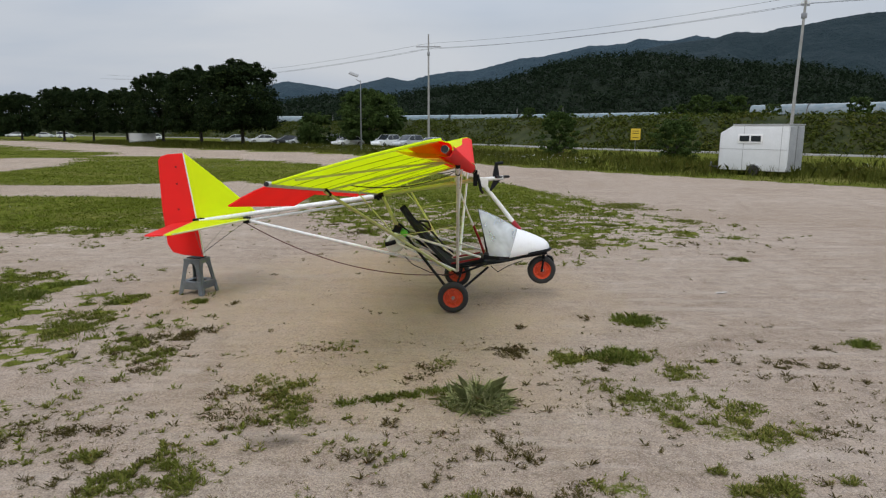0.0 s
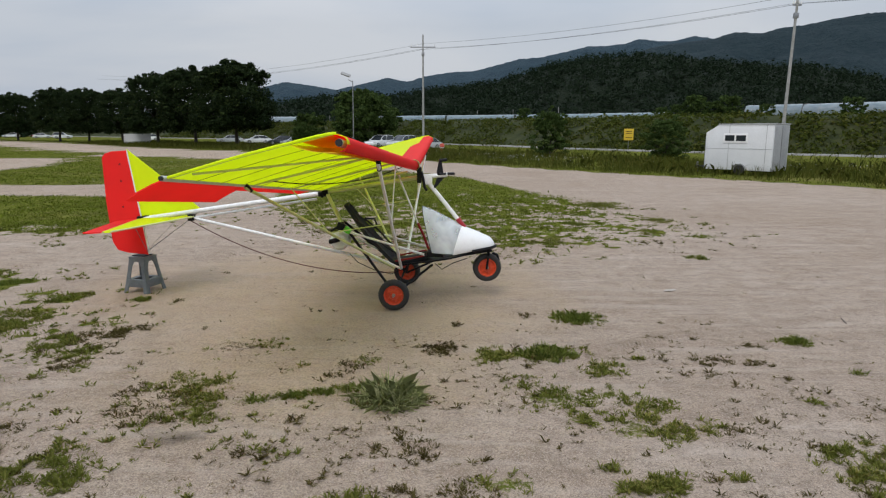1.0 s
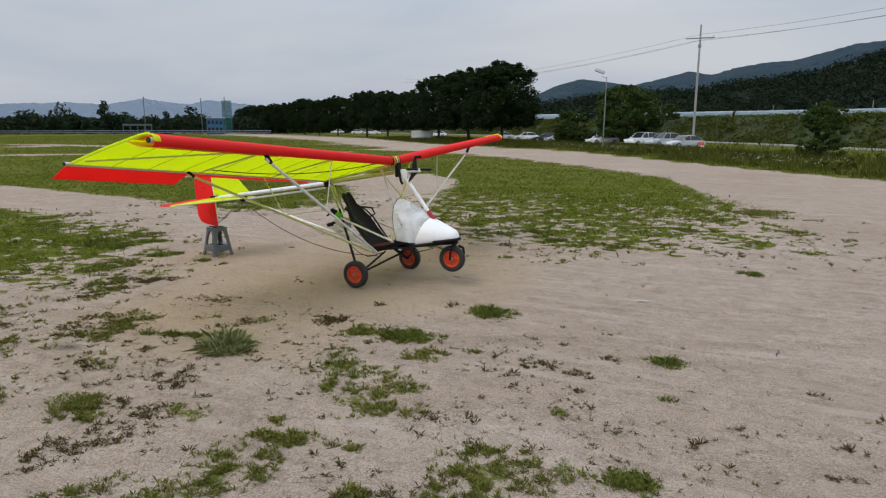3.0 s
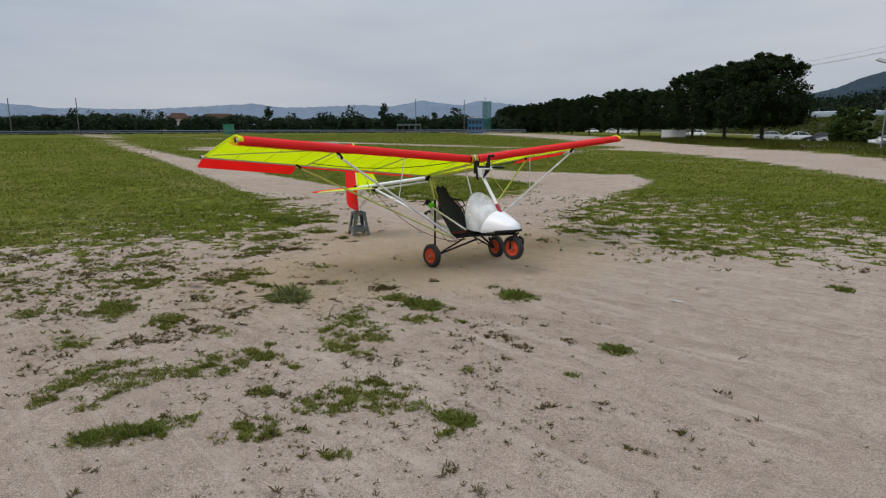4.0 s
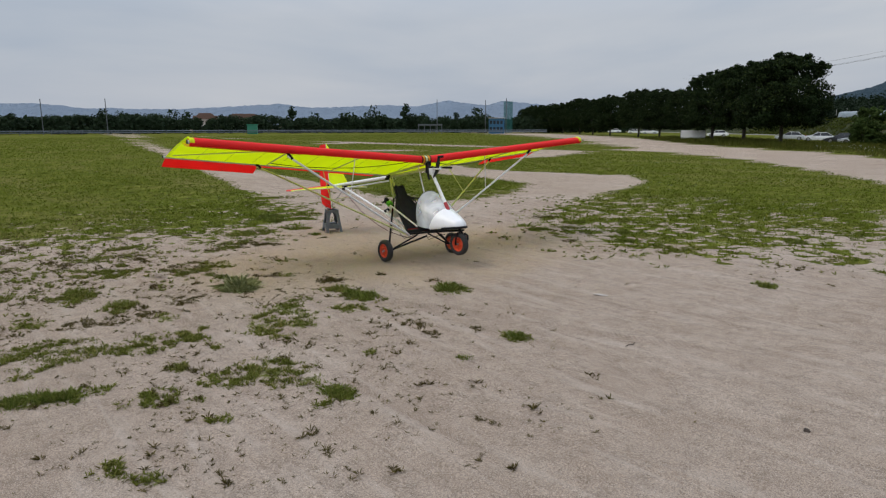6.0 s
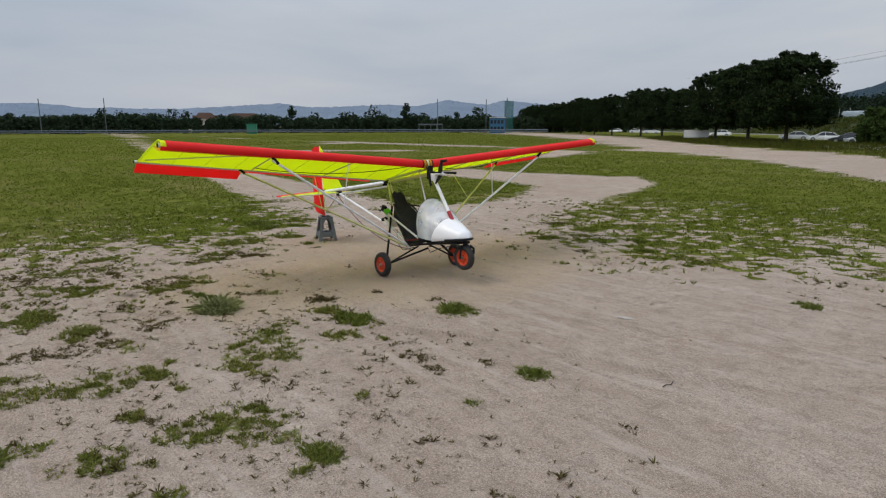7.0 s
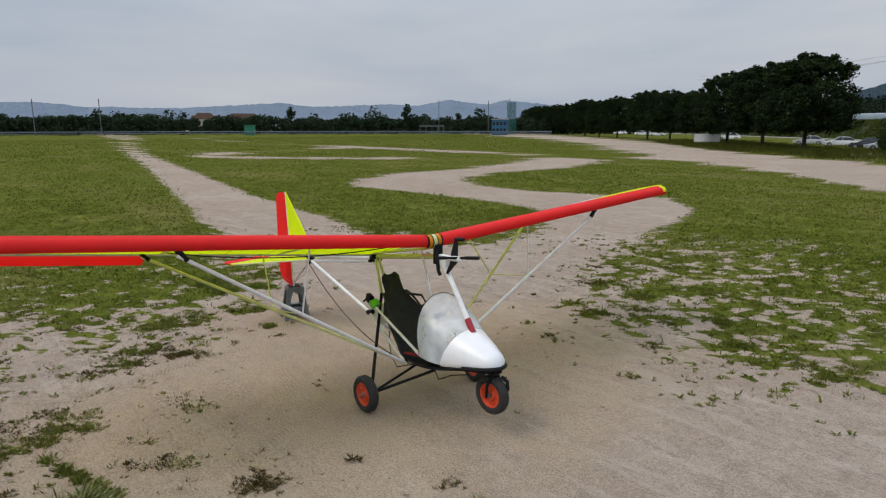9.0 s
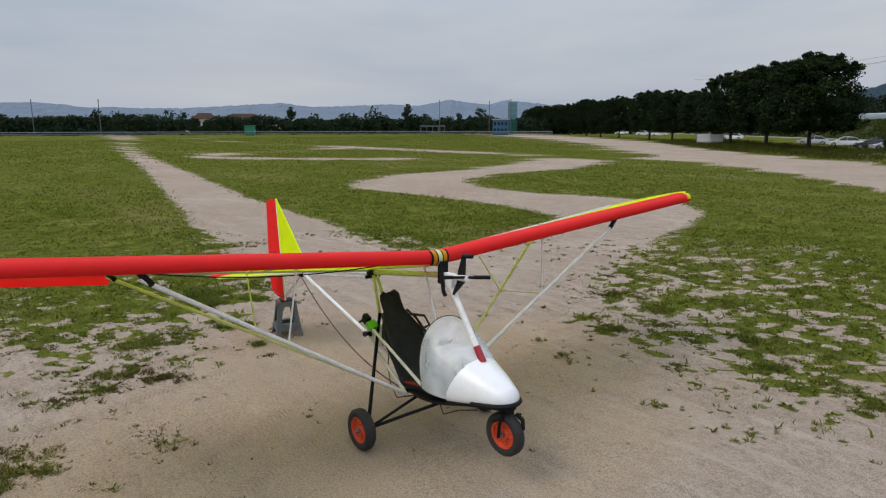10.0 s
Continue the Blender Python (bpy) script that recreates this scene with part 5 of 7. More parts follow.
part("seat_edge", sheet(bmesh.new(), lambda a, b: Vector((-0.05 + 0.40 * a, 0.215 + 0.03 * b, 0.56 + 0.08 * a)), 6, 2, 0.02), M_redseat, seat)
for s in (-1, 1):
    part("shoulder_strap", path_tube(bmesh.new(), [(-0.62, 0.16 * s, 1.12), (-0.50, 0.2 * s, 1.05), (-0.36, 0.23 * s, 0.93), (-0.2, 0.2 * s, 0.76), (-0.04, 0.14 * s, 0.64)], 0.014, 6), M_strap, seat)
part("head_strap", path_tube(bmesh.new(), [(-0.52, 0.12, 1.10), (-0.42, 0.26, 1.08), (-0.38, 0.30, 0.98), (-0.45, 0.24, 0.92)], 0.015, 6), M_strap, seat)
part("fuel_tank", lathe(bmesh.new(), [(0.001, 0.15), (0.10, 0.145), (0.13, 0.10), (0.135, -0.10), (0.10, -0.145), (0.001, -0.15)], 24, "Y", (-0.86, 0.02, 0.80)), M_tank, plane, "milky plastic fuel tank behind the seat")
part("tank_cap", tubes(0.032, ((-0.98, -0.17, 0.80), (-0.84, -0.19, 0.84)), n=12), M_black, plane)
part("green_pouch", boxes((-0.05, -0.05, -0.035, 0.05, 0.06, 0.035), bev=0.02, m=pose(-0.71, -0.24, 0.98, 10, 35, 10)), M_green, plane, "bright green pouch on the seat frame")
part("throttle_box", boxes((-0.05, -0.03, -0.05, 0.05, 0.03, 0.05), bev=0.01, m=pose(-0.80, -0.25, 1.03, 0, 20, 0)), M_black, plane)
part("throttle_lever", tubes(0.014, ((-0.80, -0.26, 1.05), (-0.93, -0.26, 0.97)), n=8), M_black, plane)
part("hanging_wire", path_tube(bmesh.new(), sag((-3.02, -0.03, 1.06), (-0.06, -0.10, 0.37), 0.24, 24), 0.0075, 6), M_wire, plane, "slack dark red wire")
part("loose_wire", path_tube(bmesh.new(), [(0.1, -0.2, 0.45), (-0.1, -0.3, 0.38), (-0.35, -0.22, 0.42), (-0.6, -0.1, 0.5), (-0.75, 0, 0.62)], 0.006, 6), M_black, plane)
part("loose_wire", path_tube(bmesh.new(), [(0.5, -0.2, 0.52), (0.6, -0.22, 0.44), (0.75, -0.16, 0.52), (0.95, -0.1, 0.58)], 0.006, 6), M_black, plane)


# ---- plastic stool under the tail ----
def stool():
    t = thing("plastic_stool", PLANE @ pose(-3.83, 0.07, 0, 0.6, 0, -12), "grey moulded plastic stool holding up the airplane tail", "stool")
    H, W0, W1 = 0.53, 0.125, 0.20
    part("stool_seat", boxes((-W0 - 0.012, -W0 - 0.012, H - 0.035, W0 + 0.012, W0 + 0.012, H), bev=0.018), M_stool, t)
    part("seat_pad", boxes((-0.11, -0.09, H, 0.11, 0.09, H + 0.012), bev=0.006), M_black, t, "folded dark cloth pad")

    def leg(sx, sy):
        """A corner leg: two plates meeting at the corner, flaring outward, widening under the seat."""
        bm = bmesh.new()
        for axis in (0, 1):
            ins, outs = [], []
            for i in range(9):
                z = (H - 0.02) * i / 8
                k = W0 + (W1 - W0) * (1 - z / H) ** 1.25
                w = 0.060 + 0.075 * max(0, (z / H - 0.62) / 0.38) ** 2.2
                outs.append(Vector((sx * k, sy * k, z)))
                ins.append(Vector((sx * (k - w), sy * k, z)) if axis == 0 else Vector((sx * k, sy * (k - w), z)))
            for a in range(8):
                slab(bm, [outs[a], ins[a], ins[a + 1], outs[a + 1]], 0.012, (0, 1, 0) if axis == 0 else (1, 0, 0))
        bmesh.ops.remove_doubles(bm, verts=bm.verts, dist=0.0005)
        part("leg", bm, M_stool, t, smooth=False)

    for sx in (-1, 1):
        for sy in (-1, 1):
            leg(sx, sy)
    for z0, z1 in ((0.085, 0.195), (0.455, 0.52)):
        k = W0 + (W1 - W0) * (1 - (z0 + z1) / 2 / H) - 0.004
        for m in range(4):
            part("apron" if z0 > 0.3 else "rail", boxes((-k + 0.02, k - 0.008, z0, k - 0.02, k + 0.004, z1), bev=0.003, m=pose(0, 0, 0, 0, 0, 90 * m)), M_stool, t)
            if z0 < 0.3:
                part("shelf", boxes((-k + 0.01, k - 0.075, z1 - 0.012, k - 0.08, k - 0.01, z1 - 0.002), bev=0.003, m=pose(0, 0, 0, 0, 0, 90 * m)), M_stool, t)


stool()


# ---- trees and bushes ----
M_bark = plain("grey_brown_bark", (0.055, 0.045, 0.036), 0.9, grain=0.25, scale=6, bump=0.5)
M_leaf = leaf_mat("dark_green_leaves", (0.0058, 0.0122, 0.0046), (0.0155, 0.0285, 0.0086), (0.0490, 0.0690, 0.0195), 0.15, scale=0.5, mottle=0.5)
M_leaf2 = leaf_mat("mid_green_leaves", (0.0240, 0.0430, 0.0115), (0.0450, 0.0740, 0.0185), (0.0920, 0.1230, 0.0360), 0.25, scale=0.6)
M_farleaf = leaf_mat("distant_leaves", (0.0120, 0.0230, 0.0120), (0.0200, 0.0345, 0.0165), (0.0350, 0.0500, 0.0240), 0.2, scale=0.05)


def leaf_cloud(centers, radii, n, size, up=0.25, flat=0.8):
    """Small bent leaf quads filling lumpy clumps, denser towards the outside."""
    k = rng.integers(0, len(centers), n)
    d = rng.normal(0, 1, (n, 3))
    d /= np.linalg.norm(d, axis=1)[:, None]
    r = rng.uniform(0.2, 1.08, n) ** 0.6
    r = np.where(rng.uniform(0, 1, n) < 0.05, rng.uniform(1.03, 1.2, n), r)
    p = centers[k] + d * radii[k][:, None] * r[:, None] * np.array([1, 1, flat])
    nrm = d * 0.8 + rng.normal(0, 0.7, (n, 3)) + np.array([0, 0, up])
    nrm /= np.linalg.norm(nrm, axis=1)[:, None]
    a = np.cross(nrm, rng.normal(0, 1, (n, 3)))
    a /= np.linalg.norm(a, axis=1)[:, None]
    b = np.cross(nrm, a)
    s = (size * rng.uniform(0.6, 1.4, n))[:, None]
    return np.stack([p - a * s, p - b * s * 0.55 + nrm * s * 0.15, p + a * s, p + b * s * 0.55 + nrm * s * 0.15], 1)


def crown_shape(h0, h1, w, n, seed):
    """Clump centres of a broad crown between two heights, w wide: sprays along its limbs, thickest near the outside, with shoots on top."""
    g = np.random.default_rng(seed)
    a = g.uniform(0, 2 * np.pi, n)
    t = g.uniform(0, 1, n)
    lobes = 0.86 + 0.20 * np.sin(3 * a + g.uniform(0, 6)) * g.uniform(0.3, 1) + 0.10 * np.sin(7 * a + 5 * t + g.uniform(0, 6))
    prof = np.sqrt(np.clip(1 - ((t - 0.42) / 0.63) ** 2, 0.02, 1))
    r = w / 2 * prof * lobes * np.where(g.uniform(0, 1, n) < 0.72, g.uniform(0.66, 1.0, n), g.uniform(0.05, 0.66, n))
    z = h0 + (h1 - h0) * t - 0.06 * (r / w * 2) ** 2 * (h1 - h0)
    c = np.stack([r * np.cos(a), r * np.sin(a), z], 1)
    rad = g.uniform(0.5, 1.2, n) * w / 12
    m = n // 5
    b, q = g.uniform(0, 2 * np.pi, m), np.sqrt(g.uniform(0, 1, m)) * w * 0.38
    top = h0 + (h1 - h0) * (0.42 + 0.63 * np.sqrt(np.clip(1 - (q / (w / 2)) ** 2, 0, 1))) + g.uniform(-0.5, 0.45, m)
    shoots = np.stack([q * np.cos(b), q * np.sin(b), top], 1)
    return np.concatenate([c, shoots]), np.concatenate([rad, g.uniform(0.3, 0.6, m) * w / 13])


def trunk_mesh(h0, h1, w, r, seed):
    g = random.Random(seed)
    bm = bmesh.new()
    pts = [(0, 0, -0.15), (0.03, 0.02, 0.5), (g.uniform(-0.1, 0.1), g.uniform(-0.1, 0.1), h0 + 0.4), (g.uniform(-0.3, 0.3), g.uniform(-0.3, 0.3), h0 + (h1 - h0) * 0.55)]
    for (p, q), (ra, rb) in zip(zip(pts, pts[1:]), ((r * 1.35, r), (r, r * 0.85), (r * 0.85, r * 0.35))):
        tube(bm, p, q, ra, 9, rb)
    for k in range(7):
        a = 2 * math.pi * k / 7 + g.uniform(-0.3, 0.3)
        z = h0 * 0.8 + (h1 - h0) * g.uniform(0.0, 0.35)
        l = w * g.uniform(0.26, 0.40)
        m = Vector((math.cos(a) * l * 0.5, math.sin(a) * l * 0.5, z + l * 0.35))
        e = Vector((math.cos(a) * l, math.sin(a) * l, z + l * g.uniform(0.5, 0.8)))
        tube(bm, (0, 0, z), m, r * 0.5, 7, r * 0.32)
        tube(bm, m, e, r * 0.32, 6, r * 0.1)
    return bm


def tree(name, h0, h1, w, n_clump, n_leaf, size, seed, mat, label, group, at, turn=0.0, r=0.22):
    t = thing(name, pose(*at, 0, 0, turn), label, "tree" if "tree" in name else "bush", group)
    part("trunk", trunk_mesh(h0, h1, w, r, seed), M_bark, t)
    c, rad = crown_shape(h0, h1, w, n_clump, seed)
    ob = new("crown", quads_mesh("crown", leaf_cloud(c, rad, n_leaf, size, 0.35, 0.62), mat, 4))
    ob.parent = t
    return t


ROW = "row of broad trees beside the dirt road"
LBL = "broad dark green leafy tree beside a dirt road"
rowtrees = [tree("tree", 2.5, 10.9, 12.6, 420, 40000, 0.165, 101, M_leaf, LBL, ROW, (-25.6, 92.0, 0), 0, 0.26),
            tree("tree", 2.4, 11.0, 12.0, 380, 36000, 0.165, 102, M_leaf, LBL, ROW, (-34.3, 100.2, 0), 0, 0.26),
            tree("tree", 2.3, 10.6, 11.6, 340, 32000, 0.165, 103, M_leaf, LBL, ROW, (-43.6, 108.6, 0), 0, 0.25)]
for k, (x, y, sc) in enumerate(((-54.6, 119.6, 0.82), (-64.2, 126.4, 0.88), (-73.6, 133.2, 0.90), (-88.5, 143.5, 0.86), (-100.5, 152.5, 0.84), (-112, 161.5, 0.9), (-126, 171, 0.84), (-139, 181, 0.88), (-153, 192, 0.86), (-168, 204, 0.9), (-184, 217, 0.86))):
    c = copy_thing(rowtrees[(k + 1) % 3], pose(x, y, 0, 0, 0, 47 * k + 20))
    c.scale = (sc, sc, sc)

tree("tree", 0.9, 7.6, 10.4, 220, 26000, 0.165, 111, M_leaf2, "rounded mid-green tree behind parked cars", "", (-8.1, 94.9, 0), 0, 0.16)
tree("tree", 0.3, 4.3, 6.6, 150, 17000, 0.14, 112, M_leaf2, "low dark green tree beside parked cars", "", (-15.9, 95.2, 0), 0, 0.12)
tree("bush", 0.15, 3.8, 4.0, 130, 16000, 0.085, 113, M_leaf2, "tall loose green bush in the weedy verge", "bushes in the verge", (12.6, 57.0, 0), 0, 0.11)
tree("bush", 0.05, 3.1, 4.2, 110, 13000, 0.08, 114, M_leaf2, "loose green bush in the weedy verge", "bushes in the verge", (21.2, 52.1, 0), 0, 0.07)
tree("tree", 1.8, 10.6, 10.2, 110, 20000, 0.16, 115, M_leaf2, "large mid-green tree on the weedy verge", "", (52.3, 59.2, 0), 0, 0.2)

# ---- verge weeds with daisies ----
def make_verge():
    co = []
    for n, ext, hmax in ((120000, (-60, 46, 24, 125), 0.8),):
        def w(x, y):
            d = edge_distance(x, y, VERGE)
            return np.clip(d / 0.8, 0, 1) * np.clip((19 - d) / 7, 0.05, 1) * np.clip((fbm(x * 0.4, y * 0.4, 71) - 0.25) * 2.2, 0.1, 1)

        b = scatter(n, *ext, w, 5, 0.16)
        m = len(b)
        d = np.clip(edge_distance(b[:, 0], b[:, 1], VERGE) / 3.5, 0.15, 1)
        h = hmax * d * (0.35 + 0.9 * fbm(b[:, 0] * 0.5, b[:, 1] * 0.5, 77)) * rng.uniform(0.5, 1.2, m)
        co.append(blades(b, h, rng.uniform(0.008, 0.022, m), rng.uniform(0.1, 0.9, m)))
    return np.concatenate(co)


stuff("verge_weeds", make_verge(), M_verge, "tall green weeds along the road verge", "weeds")


def daisies():
    def w(x, y):
        d = edge_distance(x, y, VERGE)
        return np.clip((d - 1.5) / 2, 0, 1) * np.clip((9 - d) / 3, 0, 1) * np.clip((fbm(x * 0.35, y * 0.35, 83) - 0.42) * 5, 0, 1)

    b = scatter(4200, -14, 30, 32, 80, w, 2, 0.2)
    n = len(b)
    b[:, 2] = rng.uniform(0.3, 0.62, n)
    s = rng.uniform(0.010, 0.022, n)[:, None]
    a = np.array([1.0, 0, 0]) * s
    c = np.array([0, 0.55, 0.8]) * s
    return np.stack([b - a, b - c, b + a, b + c], 1)


stuff("daisies", daisies(), M_flower, "white daisies among the verge weeds", "flowers", 4)

# ---- road along the bank, and the bank ----
BANK = [(90.1, 6.2), (57.7, 38.4), (40.5, 57.7), (29.0, 67.4), (17.3, 82.0), (10.5, 97.1), (-5.5, 118.9), (-41.0, 159.6), (-108.5, 216.3), (-216.5, 300.0), (-392.0, 432.3)]


def along(line, step):
    out = []
    for (x0, y0), (x1, y1) in zip(line, line[1:]):
        n = max(1, int(math.hypot(x1 - x0, y1 - y0) / step))
        out += [(x0 + (x1 - x0) * i / n, y0 + (y1 - y0) * i / n) for i in range(n)]
    return np.array(out + [line[-1]])


BL = along(BANK, 1.6)
for _ in range(12):
    BL[1:-1] = (BL[:-2] + 2 * BL[1:-1] + BL[2:]) / 4
tan = np.gradient(BL, axis=0)
tan /= np.linalg.norm(tan, axis=1)[:, None]
OUT = np.stack([-tan[:, 1], tan[:, 0]], 1)
if OUT[len(OUT) // 2] @ np.array([0.7, 0.7]) < 0:
    OUT = -OUT

M_concrete = Mat("pale_concrete", 0.9, 0, 0.2)
M_concrete.color(M_concrete.ramp(M_concrete.noise(0.8, 5, 0.6), (0.3, (0.17, 0.165, 0.15)), (0.7, (0.25, 0.24, 0.225))))


def strip(name, offs, mat, wobble=0.0, seed=0):
    """A long strip along the bank line; offs are (outward, height) pairs."""
    rows = []
    for o, z in offs:
        w = (fbm(BL[:, 0] * 0.25, BL[:, 1] * 0.25, seed + int(o * 3)) - 0.5) * wobble
        rows.append(np.concatenate([BL + OUT * (o + w[:, None]), (z + w * 0.5)[:, None]], 1))
    g = np.stack(rows, 1)
    n, m = g.shape[:2]
    i = np.arange(n * m).reshape(n, m)
    me = bpy.data.meshes.new(name)
    me.from_pydata(g.reshape(-1, 3), [], np.stack([i[:-1, :-1], i[1:, :-1], i[1:, 1:], i[:-1, 1:]], -1).reshape(-1, 4))
    me.materials.append(mat)
    me.shade_smooth()
    return new(name, me)


tagged(strip("bank_road", [(0, 0.0), (0.05, 0.10), (3.8, 0.10), (3.85, 0.0)], M_concrete.m), "narrow pale concrete road below the bank", "road", kind="structure")
M_bank = Mat("overgrown_bank", 0.95, 0, 0.15)
M_bank.color(M_bank.ramp(M_bank.noise(0.5, 6, 0.65), (0.3, (0.016, 0.022, 0.007)), (0.5, (0.028, 0.035, 0.011)), (0.7, (0.05, 0.05, 0.018))))
tagged(strip("bank", [(5.5, -0.2), (7.5, 0.6), (10, 1.9), (12.5, 3.2), (14.5, 3.9), (16.5, 4.2), (22, 4.3), (36, 4.2), (75, 3.4)], M_bank.m, 0.9, 91), "grassy overgrown embankment beyond the concrete road", "embankment", kind="structure")


def bank_scrub():
    n = 19000
    seen = np.nonzero((BL[:, 0] > -85) & (BL[:, 0] < 78))[0]
    k = seen[rng.integers(0, len(seen), n)]
    o = rng.uniform(5.6, 18.0, n)
    p = BL[k] + OUT[k] * o[:, None] + rng.normal(0, 0.8, (n, 2))
    z = np.interp(o, [5.5, 7.5, 10, 12.5, 14.5, 16.5, 22], [-0.1, 0.5, 1.8, 3.1, 3.8, 4.1, 4.2])
    keep = rng.uniform(0, 1, n) < np.clip((fbm(p[:, 0] * 0.25, p[:, 1] * 0.25, 95) - 0.3) * 3, 0.1, 1)
    c = np.concatenate([p, z[:, None]], 1)[keep]
    r = rng.uniform(0.25, 0.8, len(c)) * (0.6 + fbm(c[:, 0] * 0.2, c[:, 1] * 0.2, 97))
    return leaf_cloud(c, r, 135000, 0.20, 0.5)


M_scrub = leaf_mat("bank_scrub_leaves", (0.0305, 0.0425, 0.0070), (0.0525, 0.0680, 0.0110), (0.1020, 0.0980, 0.0215), 0.25, scale=0.12)
stuff("bank_scrub", bank_scrub(), M_scrub, "tangled green scrub covering the embankment", "scrub", 4)

# loose bushes along the top of the bank
top_bush = None
for k, (b, d, sc) in enumerate(((21.2, 104, 1.24), (22.6, 103, 1.54), (23.9, 101, 1.11), (25.0, 100, 1.41), (19.8, 107, 0.87), (27.8, 98, 0.86), (8.5, 117, 1.01), (-3.0, 137, 1.31), (33.5, 94, 1.09))):
    at = (1.3 + d * math.sin(radians(b)), d * math.cos(radians(b)), 3.95)
    if top_bush is None:
        top_bush = tree("bush", 0.1, 2.1, 3.2, 60, 3600, 0.14, 121, M_leaf2, "loose green bush on top of the embankment", "bushes on the bank", at, 0, 0.06)
    else:
        copy_thing(top_bush, pose(*at, 0, 0, 67 * k)).scale = (sc, sc, sc)

# pale blue greenhouse tunnels behind the bank top
M_poly = Mat("pale_blue_plastic_sheet", 0.35, 0, 0.5)
M_poly.color(M_poly.ramp(M_poly.noise(0.6, 4, 0.6, M_poly.stretch(M_poly.position(), (1, 1, 4))), (0.35, (0.095, 0.15, 0.18)), (0.7, (0.20, 0.25, 0.27))))
M_polyw = Mat("pale_white_plastic_sheet", 0.35, 0, 0.5)
M_polyw.color(M_polyw.ramp(M_polyw.noise(0.6, 4, 0.6, M_polyw.stretch(M_polyw.position(), (1, 1, 4))), (0.35, (0.13, 0.18, 0.205)), (0.7, (0.24, 0.275, 0.29))))
M_post = plain("weathered_grey_post", (0.30, 0.30, 0.29), 0.8)


def greenhouse(x0, y0, x1, y1, h, mat, base):
    L = math.hypot(x1 - x0, y1 - y0)
    t = thing("greenhouse", pose(x0, y0, base, 0, 0, math.degrees(math.atan2(y1 - y0, x1 - x0))), "long pale plastic-covered greenhouse tunnel behind the bank", "greenhouse", "greenhouse tunnels")
    part("cover", sheet(bmesh.new(), lambda a, b: (L * a, 2.6 * math.cos(math.pi * b), h * 0.7 * min(1, 6 * min(b, 1 - b)) + h * 0.3 * max(0, math.sin(math.pi * b)) ** 0.8), 24, 14, 0.02), mat, t)
    for k in range(9):
        part("hoop", path_tube(bmesh.new(), [(L * k / 8, 2.62 * math.cos(math.pi * i / 10), h * 0.7 * min(1, 6 * min(i / 10, 1 - i / 10)) + h * 0.3 * max(0, math.sin(math.pi * i / 10)) ** 0.8 + 0.01) for i in range(11)], 0.03, 5), M_post, t)


for b0, b1, d0, d1, hh, mat, base in ((26.6, 30.5, 129, 125, 1.75, M_polyw, 5.00), (30.7, 40, 124, 115, 1.72, M_polyw, 4.94), (14, 20.5, 143, 136, 1.52, M_poly, 4.35), (8, 13.8, 151, 145, 1.47, M_poly, 4.40), (2, 7.8, 161, 153, 1.49, M_poly, 4.44), (-7, 1.8, 178, 161, 1.55, M_poly, 4.41), (-15, -10, 202, 189, 1.76, M_polyw, 4.36)):
    greenhouse(1.3 + d0 * math.sin(radians(b0)), d0 * math.cos(radians(b0)), 1.3 + d1 * math.sin(radians(b1)), d1 * math.cos(radians(b1)), hh, mat.m, base)

for k in range(16):
    i = int((0.2 + 0.028 * k) * len(BL))
    p = BL[i] + OUT[i] * (26 + 8 * ((k * 7) % 3))
    post = part("fence_post", tubes(0.06, ((0, 0, 0), (0, 0, 2.6 + 0.9 * ((k * 5) % 4) / 3)), n=6), M_post)
    post.location = (p[0], p[1], 4.0)
    tagged(post, "thin grey post standing behind the bank", "post", "posts behind the bank")


# ---- hills ----
def forest_mat(name, c0, c1, c2, s):
    a = Mat(name, 0.95, 0, 0.1)
    a.color(a.mix(0.5, a.ramp(a.noise(0.035 * s, 6, 0.7), (0.35, c0), (0.52, c1), (0.7, c2)), a.ramp(a.noise(0.16 * s, 4, 0.6), (0.35, c0), (0.65, c2))))
    a.bump(a.noise(0.12 * s, 5, 0.7), 1.0, 6.0 / s)
    return a.m


def ridge(name, mat, label, dist, depth, profile, rough, seed, n=420, m=34, az=(-60, 75)):
    """A wooded ridge at a distance; profile gives its crest angle over the bearing, in degrees."""
    b = np.linspace(*az, n)
    crest = np.interp(b, *zip(*profile)) + (fbm(b * 0.5, b * 0.0 + 3, seed, 5) - 0.5) * 0.5 * rough
    crest = crest + (fbm(b * 9.0, b * 0.0 + 5, seed + 1, 4) - 0.5) * (0.10 + 0.22 * rough)
    t = np.linspace(0, 1, m)
    r = dist + depth * (t - 1)[None, :] * np.ones((n, 1))
    br = np.radians(b)[:, None]
    x, y = 3 + r * np.sin(br), r * np.cos(br)
    hmax = np.tan(np.radians(np.maximum(crest, 0.02)))[:, None] * dist
    z = hmax * np.sin(t * np.pi / 2)[None, :] ** 1.25
    # gullies and spurs stay below the crest line
    z = z * (1 - 0.62 * fbm(x / depth * 5, y / depth * 5, seed + 9, 5) * (1 - t[None, :] ** 3)) - 3 * (1 - t[None, :])
    g = np.stack([x, y, z], -1)
    back = g[:, -1:, :] * np.array([1.25, 1.25, 0.0])
    g = np.concatenate([g, back], 1)
    m += 1
    i = np.arange(n * m).reshape(n, m)
    me = bpy.data.meshes.new(name)
    me.from_pydata(g.reshape(-1, 3), [], np.stack([i[:-1, :-1], i[1:, :-1], i[1:, 1:], i[:-1, 1:]], -1).reshape(-1, 4))
    me.materials.append(mat)
    me.shade_smooth()
    tagged(new(name, me), label, "hill", kind="structure")
    return g


